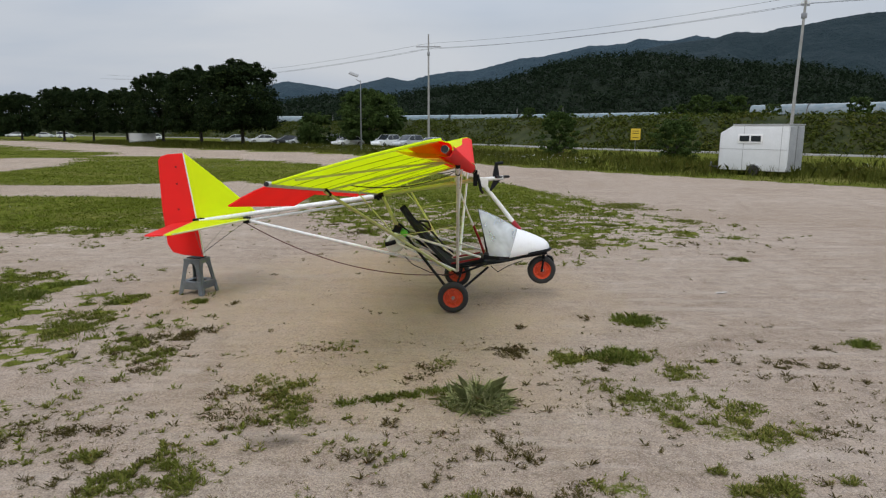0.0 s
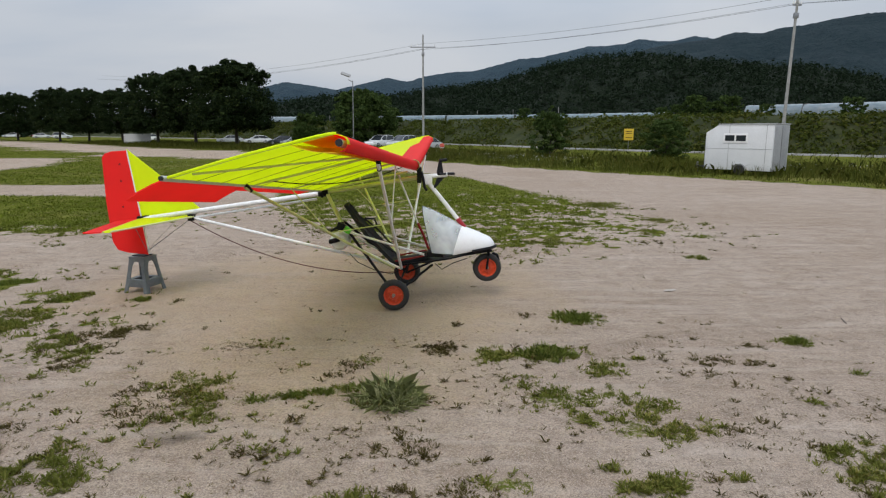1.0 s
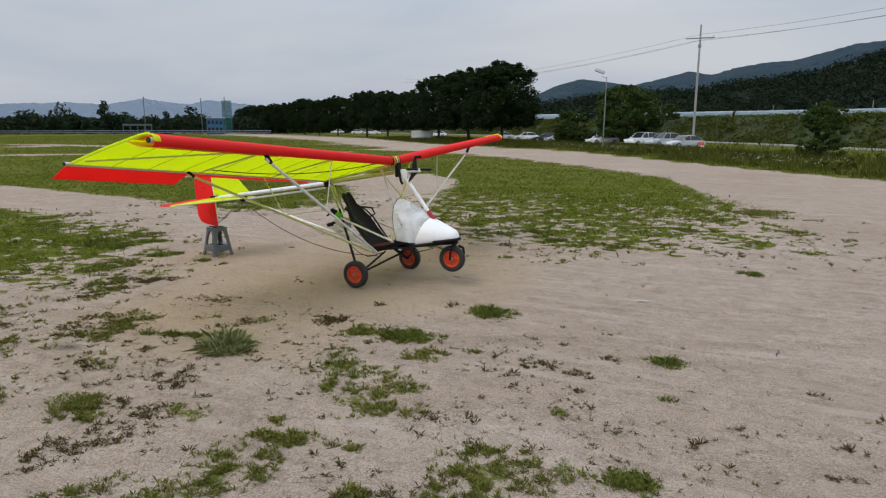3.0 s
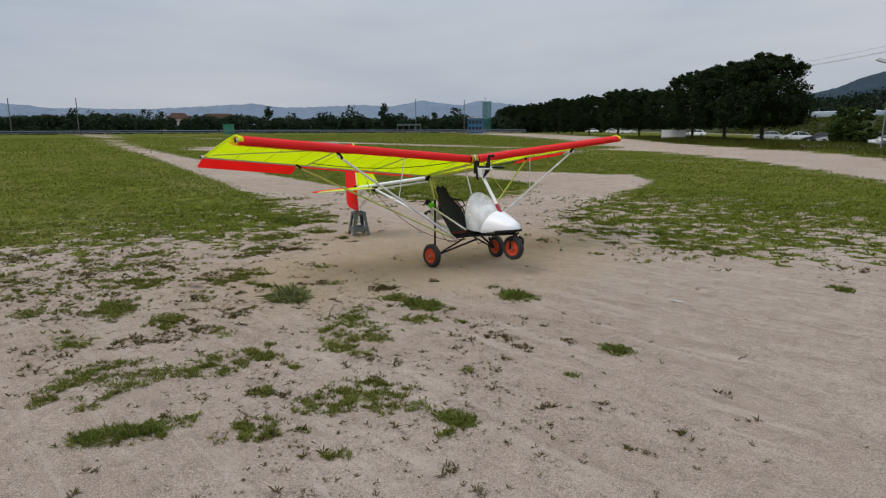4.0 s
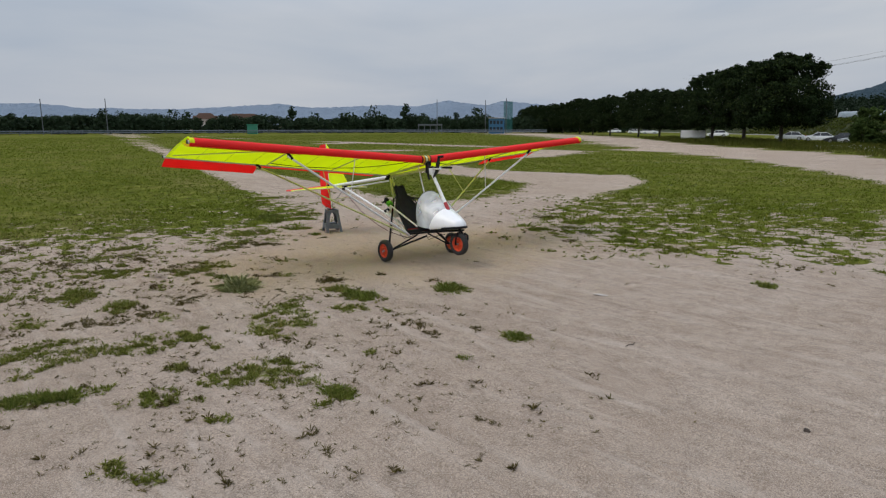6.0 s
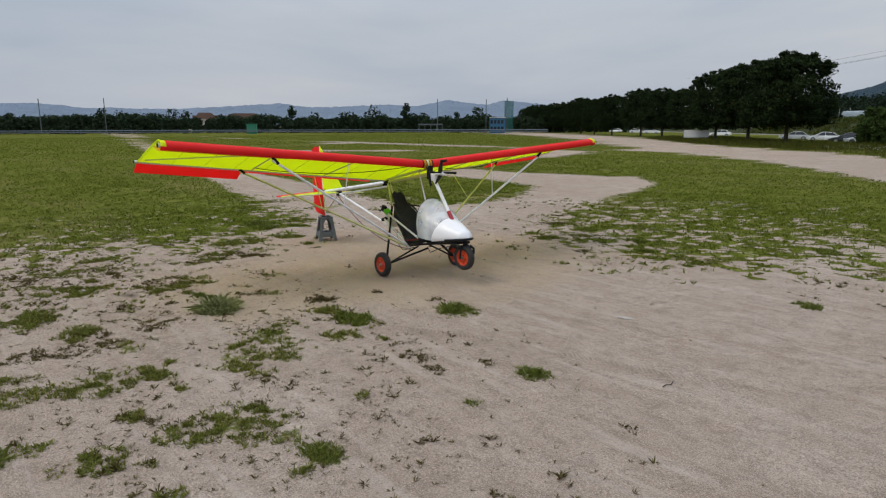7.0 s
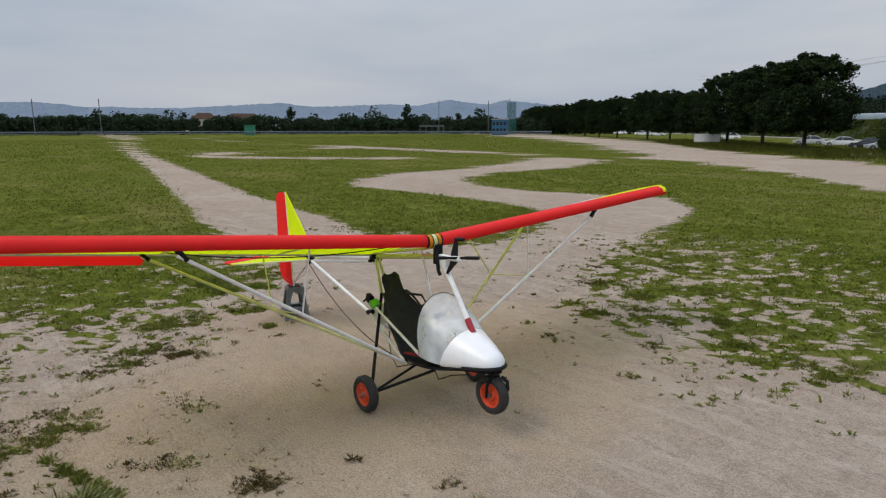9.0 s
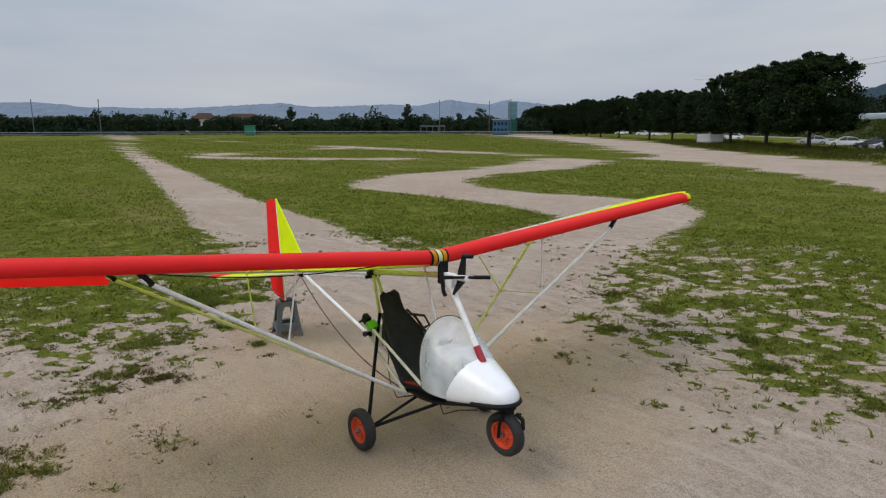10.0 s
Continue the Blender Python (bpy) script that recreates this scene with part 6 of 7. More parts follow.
M_hill = forest_mat("dark_pine_wood", (0.0062, 0.0110, 0.0058), (0.0092, 0.0150, 0.0077), (0.0140, 0.0200, 0.0102), 1.0)
# green wood shifted to blue: distance haze painted into the base colour
M_hill2 = forest_mat("far_wood_painted_haze", (0.0206, 0.0386, 0.0528), (0.0261, 0.0473, 0.0623), (0.0327, 0.0561, 0.0694), 0.4)
# the haze of distance is put into this pale blue colour
M_hill3 = forest_mat("far_hills_painted_haze", (0.1640, 0.2080, 0.2640), (0.1720, 0.2160, 0.2720), (0.1800, 0.2240, 0.2800), 0.08)
# nearer shoulder: less haze mixed into its colour, so darker slate
M_hill4 = forest_mat("shoulder_wood_painted_haze", (0.0137, 0.0251, 0.0307), (0.0175, 0.0310, 0.0368), (0.0228, 0.0376, 0.0420), 0.5)
NEAR_HILL = ridge("hill_near", M_hill, "dark wooded hill behind the greenhouses", 520, 230, [(-60, 0.1), (-30, 0.6), (-18, 1.9), (-13.0, 2.34), (-8.2, 3.0), (-3.4, 3.03), (1.5, 3.86), (4.9, 4.14), (8.8, 5.23), (11.1, 5.76), (13.4, 6.08), (15.7, 6.21), (18.0, 6.28), (20.2, 6.12), (23.6, 5.65), (26.4, 5.25), (28.4, 5.04), (30.3, 4.96), (32.1, 4.4), (34.5, 3.9), (40, 3.5), (55, 3.2), (75, 3.0)], 0.35, 201, 700, 40)
ridge("mountain_middle", M_hill4, "dark wooded mountain shoulder, lighter haze painted in as slate", 1300, 520, [(-60, 0.0), (4, 1.0), (11, 4.4), (14.9, 5.88), (16.3, 6.16), (18.0, 6.68), (19.7, 6.97), (22.9, 7.22), (24.3, 7.61), (26.3, 7.46), (27.6, 7.78), (29.2, 7.86), (31.3, 8.17), (32.9, 8.34), (33.6, 8.35), (38, 8.2), (50, 7), (75, 6)], 0.10, 207, 620, 30)
ridge("mountain_east", M_hill2, "wooded mountain ridge, haze painted in as a bluish tint", 2100, 900, [(-60, 0.0), (-30, 0.6), (-20, 1.9), (-16.1, 2.78), (-14.5, 3.52), (-12.4, 4.05), (-10.1, 3.75), (-8.2, 3.44), (-3.9, 4.47), (-2.2, 4.16), (-0.3, 4.69), (1.6, 4.97), (3.6, 5.06), (5.5, 5.52), (7.4, 6.01), (9.3, 6.17), (11.2, 6.51), (13.1, 6.92), (14.9, 6.96), (16.2, 7.1), (17.3, 7.41), (18.7, 7.19), (20.0, 7.14), (21.4, 7.46), (22.9, 7.18), (26, 6.4), (35, 4.5), (75, 2)], 0.10, 203, 620, 30)
ridge("mountain_west", M_hill3, "distant mountains on the horizon, haze painted in as pale blue", 4000, 900, [(-120, 1.4), (-95, 1.5), (-83.0, 1.68), (-81.0, 1.72), (-79.5, 1.62), (-77.7, 1.39), (-76.5, 1.4), (-73.8, 1.39), (-70.4, 1.42), (-67.3, 1.62), (-65.5, 1.73), (-63.2, 1.88), (-60.9, 1.57), (-58.1, 1.62), (-56.1, 1.77), (-53.7, 1.82), (-51.2, 1.73), (-48.8, 2.21), (-46.8, 1.92), (-45.3, 1.82), (-43.9, 2.19), (-38, 1.5), (-30, 0.9), (-15, 0.5)], 0.2, 205, 420, 14, (-120, -15))


def hill_woods():
    """Tree crowns over the near hill, each a bunch of leaf clumps."""
    g = NEAR_HILL[:, :-1]
    n, m = g.shape[:2]
    k = 12000
    i, j = rng.uniform(0, n - 1.01, k), (m - 1.01) * rng.uniform(0, 1, k) ** 0.8
    ii, jj = i.astype(int), j.astype(int)
    c = g[ii, jj] + (g[ii + 1, jj] - g[ii, jj]) * (i - ii)[:, None] + (g[ii, jj + 1] - g[ii, jj]) * (j - jj)[:, None]
    r = rng.uniform(1.8, 5.2, k)
    c[:, 2] += r * 0.4
    return leaf_cloud(c, r, 170000, 0.95, 0.5)


M_pine = leaf_mat("dark_pine_crowns", (0.0092, 0.0166, 0.0088), (0.0125, 0.0216, 0.0110), (0.0190, 0.0300, 0.0150), 0.3, scale=0.02)
stuff("hill_woods", hill_woods(), M_pine, "dense dark pine wood covering the near hill", "woods", 4)

# ---- far edge of the field ----
# bearing, height, width of the taller trees along the far edge
FAR_TREES = [(-81.4, 6.0, 18.5), (-79.6, 5.4, 10.4), (-78.1, 5.6, 10.4), (-76.0, 7.8, 11.1), (-73.8, 6.0, 9.6), (-70.9, 7.9, 11.8), (-67.4, 5.7, 14.1), (-64.7, 5.6, 8.9), (-62.0, 9.3, 6.7), (-60.0, 6.7, 13.3), (-57.6, 7.3, 13.3), (-54.7, 9.3, 13.3), (-52.5, 11.2, 5.2), (-51.3, 6.7, 6.7), (-47.8, 7.6, 4.4), (-45.7, 8.4, 10.4)]


def far_woods():
    """A low hedge of many crowns, with the taller trees standing out of it."""
    n = 560
    b = np.radians(rng.uniform(-95, -33, n))
    r = rng.uniform(232, 300, n)
    h = (4.3 + 2.2 * vnoise(np.degrees(b) * 0.9, b * 0 + 4, 301) * rng.uniform(0.5, 1.2, n)) * r / 262
    w = h * rng.uniform(0.7, 1.1, n)
    for bearing, tall, wide in FAR_TREES:
        m = max(2, int(wide / 5))
        b = np.append(b, np.radians(bearing + rng.uniform(-0.5, 0.5, m) * wide * 0.12))
        r = np.append(r, rng.uniform(240, 250, m))
        h = np.append(h, np.concatenate([[tall], tall * rng.uniform(0.72, 0.95, m - 1)]))
        w = np.append(w, np.full(m, min(wide * 0.7, tall * 0.9)))
    cs, rs = [], []
    for k in range(len(b)):
        m = 9
        q = rng.uniform(0.12, 0.9, m)
        c = np.stack([rng.normal(0, w[k] * 0.24, m), rng.normal(0, w[k] * 0.24, m), q * h[k]], 1)
        c[:, :2] *= (1.15 - 0.75 * q)[:, None]
        c[0] = (0, 0, 0.9 * h[k])
        cs.append(c + np.array([11 + r[k] * math.sin(b[k]), r[k] * math.cos(b[k]), 0]))
        rs.append(np.full(m, w[k] * 0.29))
    return leaf_cloud(np.concatenate(cs), np.concatenate(rs), 110000, 0.55)


stuff("far_woods", far_woods(), M_farleaf, "line of green trees along the far edge of the field", "woods", 4)


def polar(bearing, dist):
    """A place by bearing (degrees, to the right of +y) and distance from the middle of the walk."""
    return (11 + dist * math.sin(radians(bearing)), dist * math.cos(radians(bearing)))


M_rail = plain("pale_grey_guard_rail", (0.14, 0.165, 0.20), 0.5, grain=0.15, scale=0.5)
M_pole = plain("dark_steel_pole", (0.10, 0.11, 0.12), 0.6)
M_net = plain("dark_green_net", (0.02, 0.13, 0.115), 0.9)
rail = thing("guard_rail", pose(0, 0, 0), "long pale guard rail along the far edge of the field", "guard rail")
for k in range(26):
    b0, b1 = -92 + 2.0 * k, -90 + 2.0 * k - 0.05
    p, q = polar(b0, 214), polar(b1, 214)
    part("beam", tubes(0.13, ((*p, 0.62), (*q, 0.62)), ((*p, 1.12), (*q, 1.12)), n=5), M_rail, rail)
    part("rail_post", tubes(0.1, ((*p, 0), (*p, 1.35)), n=5), M_pole, rail)

for b, h in ((-84.6, 10.4), (-80.5, 10.2), (-76.2, 10.6), (-49.6, 11.2), (-45.4, 11.0), (-43.6, 11.6)):
    x, y = polar(b, 222)
    ob = part("net_pole", tubes(0.12, ((0, 0, 0), (0, 0, h)), n=7), M_pole)
    ob.location = (x, y, 0)
    tagged(ob, "tall thin steel net pole at the field edge", "pole", "net poles")
net = thing("ball_net", pose(*polar(-43.8, 224), 0, 0, 0, 35), "tall dark green ball net between poles", "net")
bm = bmesh.new()
for k in range(12):
    tube(bm, (k * 0.26, 0, 0.2), (k * 0.26, 0, 10.6), 0.07, 4)
for k in range(26):
    tube(bm, (0, 0, 0.3 + k * 0.4), (2.86, 0, 0.3 + k * 0.4), 0.06, 4)
part("mesh_panel", bm, M_net, net, smooth=False)

M_bluewall = plain("bright_blue_cladding", (0.012, 0.10, 0.20), 0.5)
M_glass = plain("dark_window_glass", (0.02, 0.025, 0.03), 0.1)
M_terra = plain("terracotta_roof", (0.13, 0.075, 0.052), 0.7)
M_wallw = plain("cream_wall", (0.5, 0.47, 0.42), 0.8)
M_greenwall = plain("green_sheet_cladding", (0.03, 0.22, 0.13), 0.6)
hut = thing("blue_hut", pose(*polar(-44.4, 217), 0, 0, 0, 40), "two-storey bright blue hut at the field edge", "building")
part("wall", boxes((-2.5, -1.6, 0, 2.5, 1.6, 4.9)), M_bluewall, hut, smooth=False)
part("roof", boxes((-2.7, -1.8, 4.9, 2.7, 1.8, 5.1)), M_wallw, hut, smooth=False)
for k in range(4):
    for z in (1.0, 3.1):
        part("window", boxes((-2.2 + 1.15 * k, -1.66, z, -1.4 + 1.15 * k, -1.6, z + 1.1)), M_glass, hut, smooth=False)
shed = thing("green_shed", pose(*polar(-65.3, 216), 0, 0, 0, 60), "small green sheet-metal shed at the field edge", "shed")
part("wall", boxes((-1.5, -1.2, 0, 1.5, 1.2, 2.9)), M_greenwall, shed, smooth=False)
part("roof", boxes((-1.7, -1.4, 2.9, 1.7, 1.4, 3.1)), M_greenwall, shed, smooth=False)
pav = thing("pavilion", pose(*polar(-50.2, 218), 0, 0, 0, 50), "dark open pavilion at the field edge", "pavilion")
part("roof", boxes((-4, -2, 2.6, 4, 2, 3.1)), M_pole, pav, smooth=False)
for k in range(5):
    part("post", tubes(0.12, ((-3.8 + 1.9 * k, -1.9, 0), (-3.8 + 1.9 * k, -1.9, 2.6)), n=6), M_pole, pav)
for b, d, w, h in ((-69.0, 430, 6, 10.3), (-66.0, 440, 12, 10.2)):
    house = thing("house", pose(*polar(b, d), 0, 0, 0, 65), "cream house with a terracotta roof beyond the trees", "house", "houses beyond the trees")
    part("wall", boxes((-w, -5, 0, w, 5, h - 3.5)), M_wallw, house, smooth=False)
    bm = bmesh.new()
    slab(bm, [(-w - 1, -6, h - 3.5), (w + 1, -6, h - 3.5), (w * 0.55, -6, h), (-w * 0.55, -6, h)], 0.4, (0, 1, 0))
    slab(bm, [(-w - 1, 6, h - 3.5), (w + 1, 6, h - 3.5), (w * 0.55, 6, h), (-w * 0.55, 6, h)], 0.4, (0, 1, 0))
    box(bm, -w * 0.55, -6, h - 0.5, w * 0.55, 6, h)
    box(bm, -w - 1, -6, h - 3.6, w + 1, 6, h - 1.6)
    part("roof", bm, M_terra, house, smooth=False)


# ---- poles, wires, lamp, sign ----
M_conc = plain("grey_concrete_pole", (0.34, 0.335, 0.32), 0.85, grain=0.15, scale=3)


def utility_pole(at, h, lean, arm):
    t = thing("utility_pole", pose(*at, 0, lean, 0), "tall grey concrete utility pole with a cross arm", "utility pole", "utility poles")
    part("pole", tube(bmesh.new(), (0, 0, -0.3), (0, 0, h), 0.19, 14, 0.11), M_conc, t)
    a = part("cross_arm", boxes((-arm, -0.05, h - 1.9, arm, 0.05, h - 1.75), bev=0.01), M_metal, t)
    for x in (-arm * 0.9, -arm * 0.45, arm * 0.45, arm * 0.9):
        part("insulator", tube(bmesh.new(), (x, 0, h - 1.75), (x, 0, h - 1.45), 0.07, 8, 0.04), M_tube, a)
    part("bracket", boxes((-0.22, -0.16, h - 3.1, 0.22, 0.16, h - 2.6), bev=0.03), M_metal, t)
    return t


utility_pole((0.7, 101.0, 0), 16.6, 0, 1.9)
roadside = utility_pole((38.2, 66.0, 0), 16.5, 1.1, 0.45)
M_hazard = plain("yellow_hazard_paint", (0.55, 0.36, 0.02), 0.6)
for k in range(6):
    z = 0.5 + 0.34 * k
    part("hazard_band", tube(bmesh.new(), (0, 0, z), (0, 0, z + 0.17), 0.196 - 0.002 * k, 14, 0.195 - 0.002 * k), M_hazard, roadside, "yellow hazard band")
    part("hazard_band", tube(bmesh.new(), (0, 0, z + 0.17), (0, 0, z + 0.34), 0.195 - 0.002 * k, 14, 0.194 - 0.002 * k), M_black, roadside, "black hazard band")
for z, o in ((15.3, 0.0), (14.5, -1.5), (14.5, 1.5)):
    bm = path_tube(bmesh.new(), sag((0.7 + o * 0.6, 101.0 - o * 0.6, z), (38.5 + o * 0.25, 66.0, z + 0.3), 0.7, 20), 0.018, 4)
    path_tube(bm, sag((0.7 + o * 0.6, 101.0 - o * 0.6, z), (-78 + o, 162, z), 1.9, 20), 0.019, 4)
    path_tube(bm, sag((38.5 + o * 0.25, 66.0, z + 0.3), (86 + o, 12, z), 1.2, 14), 0.018, 4)
    tagged(part("overhead_wire", bm, M_pole), "thin overhead wire between utility poles", "wire", "overhead wires")
lamp = thing("street_lamp", pose(-6.4, 69.5, 0, 0, 0.6, 0), "tall thin street lamp with a flat tilted head", "street lamp")
part("pole", tube(bmesh.new(), (0, 0, -0.1), (0, 0, 7.5), 0.075, 10, 0.04), M_metal, lamp)
part("arm", tubes(0.035, ((0, 0, 7.35), (-0.5, 0, 7.6)), n=8), M_metal, lamp)
part("lamp_head", boxes((-1.55, -0.28, -0.06, -0.55, 0.28, 0.06), bev=0.03, m=pose(0.25, 0, 7.75, 25, 20, 0)), M_post, lamp)
M_sign = plain("yellow_sign_paint", (0.62, 0.42, 0.02), 0.5)
sign = thing("notice_sign", pose(25.5, 76.6, 0.95, 0, 0, -15), "yellow notice sign on a thin post in the weeds", "sign")
part("board", boxes((-0.55, -0.02, 0.25, 0.55, 0.02, 1.6), bev=0.01), M_sign, sign)
part("post", tubes(0.03, ((0, 0.03, -1.0), (0, 0.03, 1.6)), n=8), M_metal, sign)
for z in (1.3, 1.05, 0.55):
    part("writing_bar", boxes((-0.36, -0.026, z - 0.04, 0.36, -0.021, z + 0.035)), M_black, sign, smooth=False)

# ---- cargo trailer by the road ----
M_panel = plain("off_white_panel", (0.66, 0.67, 0.68), 0.5, grain=0.05, scale=2.0)
M_panel2 = plain("grey_white_panel", (0.36, 0.365, 0.37), 0.5, grain=0.12, scale=2.0)
trl = thing("box_trailer", pose(17.15, 34.8, 0, 0, 0, -50.8), "white panelled box trailer with a small window, standing in weeds", "trailer")
L, W, Z0, Z1 = 3.6, 1.9, 0.27, 2.66
bm = bmesh.new()
slab(bm, [(0, W / 2, Z0), (L, W / 2, Z0), (L, W / 2, Z1), (0.72, W / 2, Z1), (0, W / 2, Z1 - 0.42)], W, (0, 1, 0))
bmesh.ops.bevel(bm, geom=bm.edges[:], offset=0.03, segments=2, profile=0.6, affect="EDGES")
part("body", bm, M_panel, trl)
part("end_door", boxes((L + 0.002, 0.12, Z0 + 0.08, L + 0.03, W - 0.12, Z1 - 0.1), bev=0.008), M_panel2, trl, "grey rear door")
part("door_post", boxes((L + 0.002, W * 0.5 - 0.02, Z0 + 0.06, L + 0.045, W * 0.5 + 0.02, Z1 - 0.08)), M_metal, trl)
part("roof_trim", boxes((0.68, -0.03, Z1 - 0.02, L + 0.04, W + 0.03, Z1 + 0.05), bev=0.015), M_panel2, trl)
win = part("window", boxes((1.0, -0.035, 1.70, 2.32, 0.0, 2.2), bev=0.012), M_white, trl, "white framed window")
part("pane", boxes((1.10, -0.047, 1.80, 1.61, -0.036, 2.10)), M_glass, win, smooth=False)
part("pane", boxes((1.71, -0.047, 1.80, 2.22, -0.036, 2.10)), M_glass, win, smooth=False)
for x in (0.0, 1.3, 3.25):
    part("panel_seam", boxes((x, -0.012, Z0, x + 0.02, 0.0, 1.9 if x < 1 else Z1 - 0.03)), M_panel2, trl, smooth=False)
part("panel_seam", boxes((0.02, -0.012, 1.38, L - 0.02, 0.0, 1.40)), M_panel2, trl, smooth=False)
part("mudguard", sheet(bmesh.new(), lambda a, b: (1.98 + 0.36 * math.cos(math.pi * a), -0.13 + 0.15 * b, 0.29 + 0.33 * math.sin(math.pi * a)), 14, 2, 0.01), M_panel2, trl)
part("wheel", lathe(bmesh.new(), [(0.05, 0.08), (0.18, 0.09), (0.25, 0.08), (0.275, 0.05), (0.275, -0.05), (0.25, -0.08), (0.18, -0.09), (0.05, -0.08)], 28, "Y", (1.98, -0.02, 0.275)), M_rubber, trl)
part("wheel", lathe(bmesh.new(), [(0.05, 0.08), (0.18, 0.09), (0.25, 0.08), (0.275, 0.05), (0.275, -0.05), (0.25, -0.08), (0.18, -0.09), (0.05, -0.08)], 28, "Y", (1.98, W + 0.02, 0.275)), M_rubber, trl)
part("chassis", boxes((-0.1, 0.25, 0.27, L, 0.35, 0.38), (-0.1, W - 0.35, 0.27, L, W - 0.25, 0.38)), M_black, trl, smooth=False)
part("drawbar", tubes(0.05, ((0.0, 0.3, 0.33), (-1.0, W / 2, 0.36)), ((0.0, W - 0.3, 0.33), (-1.0, W / 2, 0.36)), n=8), M_black, trl)
part("jockey_wheel", tubes(0.05, ((-0.9, W / 2, 0.0), (-0.9, W / 2, 0.62)), n=8), M_metal, trl)

# ---- banner on the trees ----
ban = thing("banner", pose(-47.0, 108.6, 0, 0, 0, 30), "white cloth banner tied between posts by the trees", "banner")
part("cloth", sheet(bmesh.new(), lambda a, b: (-2.0 + 4.0 * a, 0.05 * math.sin(a * 9), 0.2 + 1.5 * b), 12, 4, 0.01), M_white, ban)
for x in (-2.05, 2.05):
    part("post", tubes(0.04, ((x, 0, -0.1), (x, 0, 1.8)), n=6), M_metal, ban)


# ---- parked cars: x forward ----
def paint(name, c):
    a = Mat(name, 0.3, 0.0, 0.5)
    a.b.inputs["Coat Weight"].default_value = 0.6
    a.color(a.ramp(a.noise(3, 4, 0.6, a.coord()), (0.3, tuple(v * 0.9 for v in c)), (0.6, c)))
    return a.m


M_lamp = plain("clear_lamp_glass", (0.6, 0.62, 0.65), 0.15)
M_tail = plain("red_lamp_glass", (0.4, 0.01, 0.01), 0.25)
M_alloy = plain("alloy_rim", (0.45, 0.45, 0.46), 0.35, 0.8)


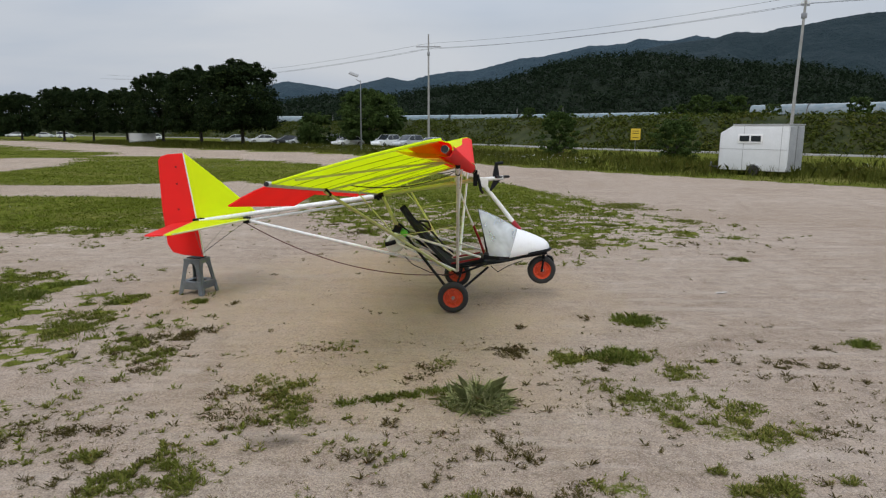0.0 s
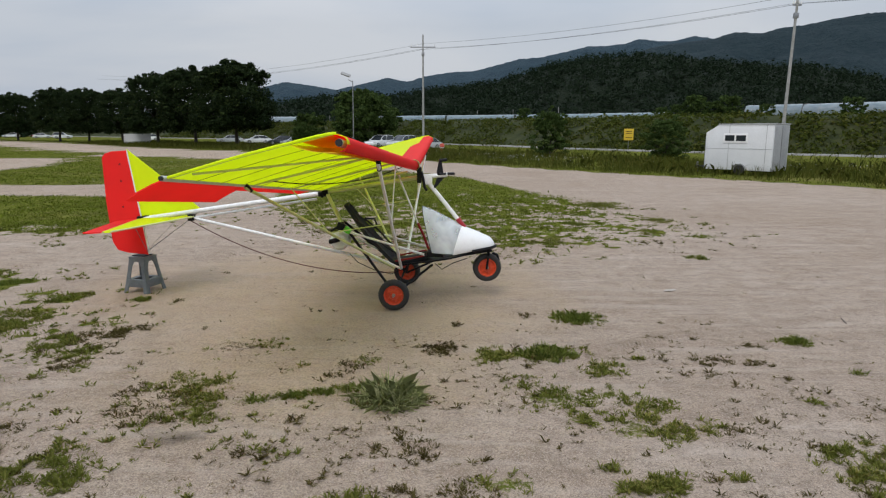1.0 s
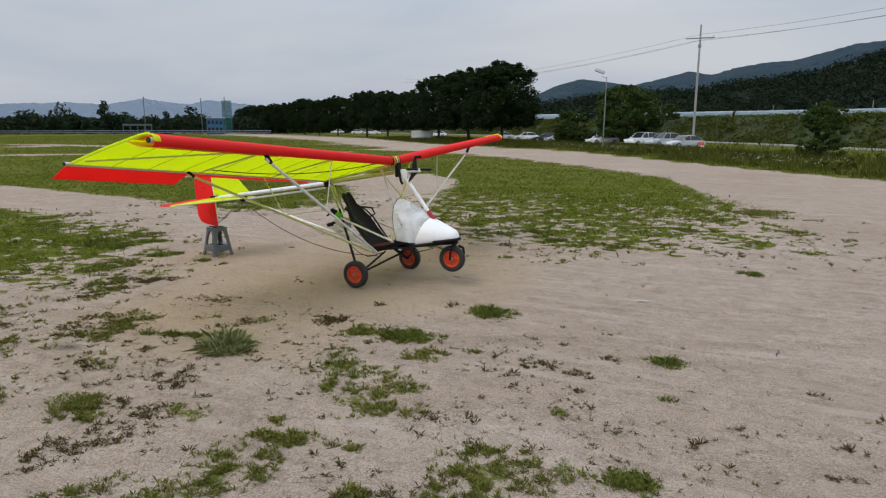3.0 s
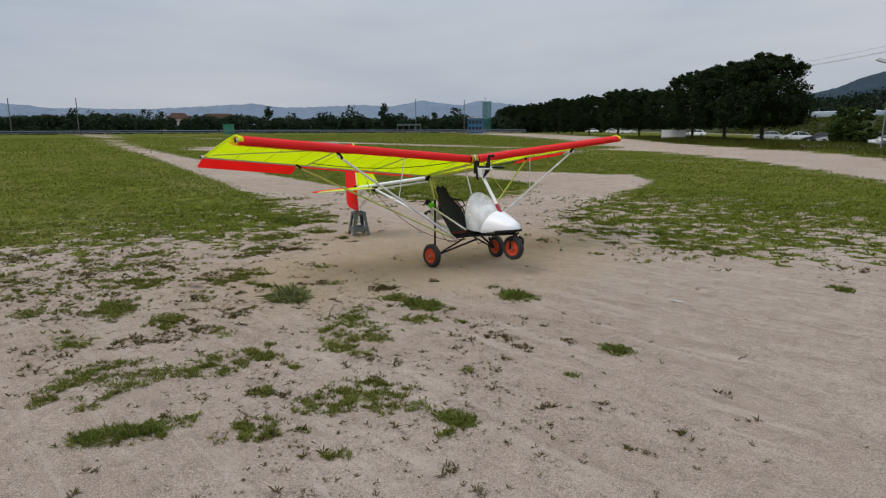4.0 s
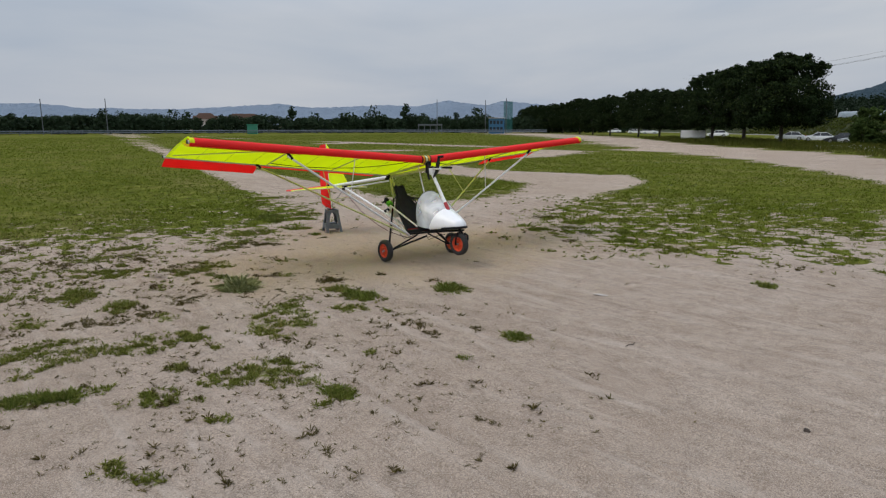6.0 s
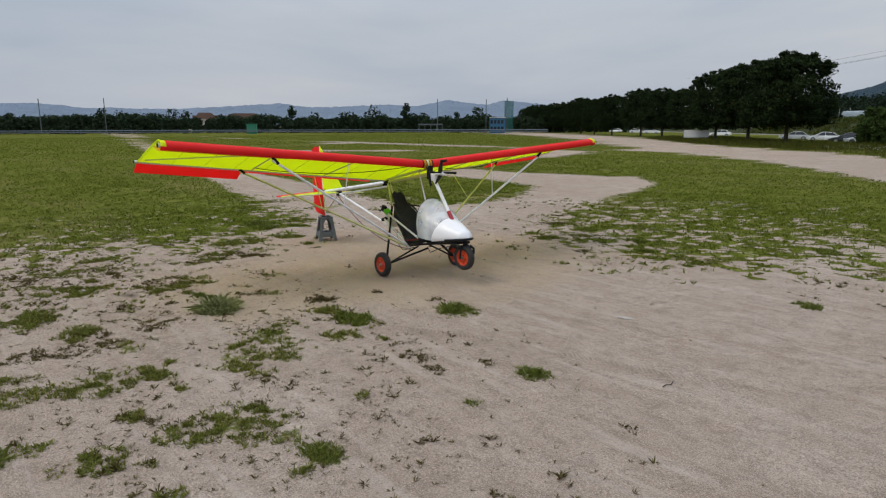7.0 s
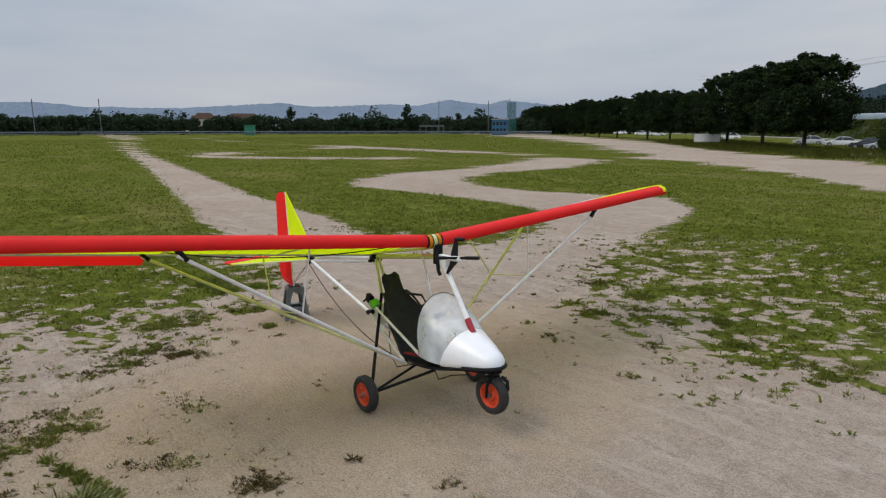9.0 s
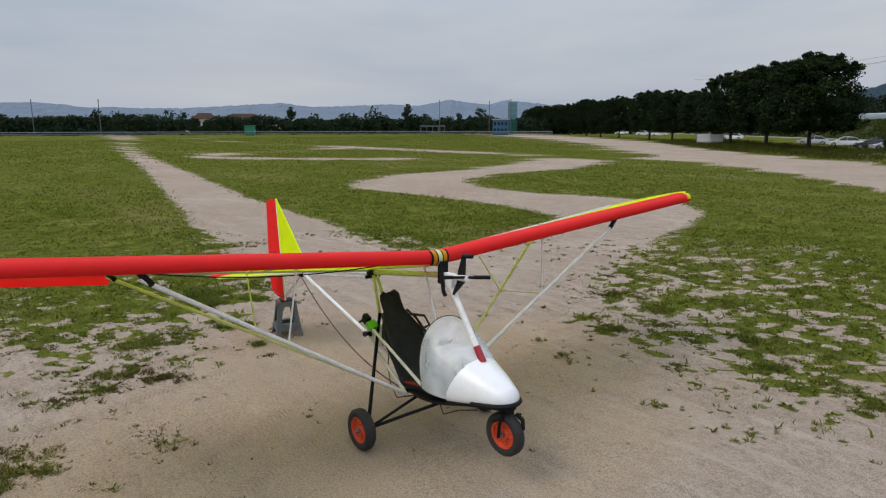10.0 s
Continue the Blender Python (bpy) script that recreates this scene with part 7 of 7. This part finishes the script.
def car(name, at, turn, mat, label, suv=False):
    t = thing(name, pose(*at, 0, 0, turn), label, "car", "parked cars")
    h = 1.68 if suv else 1.46
    L, W = (4.6, 1.86) if suv else (4.65, 1.8)
    b = 0.95 if suv else 0.86

    def shell(prof, inset, nm, material, parent):
        bm = bmesh.new()
        n = len(prof)
        l = [bm.verts.new((x, -W / 2 * w + inset, z)) for x, z, w in prof]
        r = [bm.verts.new((x, W / 2 * w - inset, z)) for x, z, w in prof]
        bm.faces.new(l)
        bm.faces.new(r[::-1])
        for i in range(n):
            j = (i + 1) % n
            bm.faces.new((l[i], r[i], r[j], l[j]))
        bmesh.ops.bevel(bm, geom=bm.edges[:], offset=0.05, segments=2, profile=0.6, affect="EDGES", clamp_overlap=True)
        return part(nm, bm, material, parent)

    F, R = L / 2, -L / 2
    body = [(R, 0.35, 0.96), (R, 0.75, 0.98), (R + 0.08, b, 0.97), (R + 0.5, b + 0.05, 0.97), (F - 1.25, b + 0.04, 0.97), (F - 0.25, b - 0.16, 0.94), (F, b - 0.32, 0.9), (F, 0.35, 0.92), (F - 0.4, 0.22, 0.95), (R + 0.4, 0.22, 0.95)]
    shell(body, 0.0, "body", mat, t)
    if suv:
        cab = [(R + 0.06, b, 0.94), (R + 0.35, h - 0.06, 0.80), (R + 1.2, h, 0.80), (F - 2.25, h - 0.02, 0.80), (F - 1.3, b, 0.94)]
    else:
        cab = [(R + 0.35, b, 0.94), (R + 1.15, h - 0.06, 0.78), (R + 1.8, h, 0.78), (F - 2.2, h - 0.02, 0.78), (F - 1.2, b, 0.94)]
    shell(cab, 0.0, "glasshouse", M_glass, t)
    roof = [(cab[1][0] + 0.02, h - 0.055, 0.80), (cab[2][0], h + 0.012, 0.81), (cab[3][0] - 0.02, h - 0.008, 0.81), (cab[3][0] - 0.05, h - 0.06, 0.81), (cab[1][0] + 0.15, h - 0.10, 0.81)]
    shell(roof, 0.0, "roof", mat, t)
    for s in (-1, 1):
        y0, y1 = s * (W / 2 * 0.94 + 0.004), s * (W / 2 * 0.795 + 0.008)
        xm = (cab[2][0] + cab[3][0]) / 2
        for p, q in (((cab[0][0], y0, cab[0][1]), (cab[1][0], y1, cab[1][1])), ((cab[4][0], y0, cab[4][1]), (cab[3][0], y1, cab[3][1])), ((xm, y0, b), (xm, y1, h - 0.03))):
            part("pillar", tube(bmesh.new(), p, q, 0.024, 6), mat, t)
        part("mirror", boxes((F - 1.55, s * W / 2 - 0.02, b + 0.04, F - 1.38, s * (W / 2 + 0.16), b + 0.18), bev=0.03), mat, t)
        part("headlight", boxes((F - 0.28, s * W * 0.44 - 0.16, b - 0.27, F - 0.02, s * W * 0.44 + 0.06 * s, b - 0.15), bev=0.02), M_lamp, t)
        part("tail_light", boxes((R - 0.012, s * W * 0.42 - 0.15, 0.68, R + 0.14, s * W * 0.42 + 0.10 * s, 0.84), bev=0.02), M_tail, t)
        for x in (F - 0.88, R + 0.92):
            w = new("wheel")
            w.parent = t
            w.matrix_basis = pose(x, s * (W / 2 - 0.11), 0.325)
            part("tyre", lathe(bmesh.new(), [(0.21, 0.10), (0.29, 0.115), (0.325, 0.08), (0.325, -0.08), (0.29, -0.115), (0.21, -0.10)], 24), M_rubber, w)
            part("rim", lathe(bmesh.new(), [(0.02, 0.10), (0.10, 0.105), (0.20, 0.118), (0.215, 0.10), (0.215, -0.10), (0.20, -0.118), (0.10, -0.105), (0.02, -0.10)], 20), M_alloy, w)
    return t


P_white, P_silver, P_black = paint("white_car_paint", (0.74, 0.75, 0.76)), paint("silver_car_paint", (0.42, 0.44, 0.46)), paint("black_car_paint", (0.02, 0.022, 0.026))
CW, CS, CB = "white sedan parked on the gravel", "white sport utility vehicle parked on the gravel", "black sedan parked under the trees"
sedan_w = car("car", (-28.3, 113.0, 0), 203, P_white, CW)
suv_w = car("car", (-14.0, 100.0, 0), 228, P_white, CS, True)
sedan_s = car("car", (1.1, 78.5, 0), 225, P_silver, "silver sedan parked at the end of the row")
car("car", (-2.0, 85.5, 0), 232, P_silver, "silver sport utility vehicle parked beside the verge", True)
sedan_b = car("car", (-22.2, 104.5, 0), 200, P_black, CB)
copy_thing(sedan_w, pose(-10.9, 93.4, 0, 0, 0, 222))
copy_thing(sedan_w, pose(-19.0, 100.5, 0, 0, 0, 204))
copy_thing(suv_w, pose(-5.2, 90.0, 0, 0, 0, 236))
copy_thing(sedan_b, pose(-8.9, 98.0, 0, 0, 0, 200))
copy_thing(sedan_s, pose(-34.9, 119.0, 0, 0, 0, 200))
copy_thing(sedan_w, pose(-61.2, 146.1, 0, 0, 0, 200))
copy_thing(suv_w, pose(-97.7, 177.2, 0, 0, 0, 20))
copy_thing(sedan_w, pose(-107.1, 183.9, 0, 0, 0, 25))
copy_thing(sedan_w, pose(-126.0, 200.1, 0, 0, 0, 200))
M_cone = plain("red_plastic_barrier", (0.55, 0.07, 0.04), 0.5)
bar = thing("traffic_drum", pose(3.2, 73.5, 0), "red and white plastic traffic drum beside a parked car", "drum")
part("drum", lathe(bmesh.new(), [(0.02, 0.0), (0.28, 0.0), (0.30, 0.05), (0.26, 0.75), (0.2, 0.85), (0.02, 0.85)], 20, "Z"), M_cone, bar)
part("white_band", lathe(bmesh.new(), [(0.285, 0.30), (0.292, 0.30), (0.28, 0.48), (0.27, 0.48)], 20, "Z"), M_white, bar)
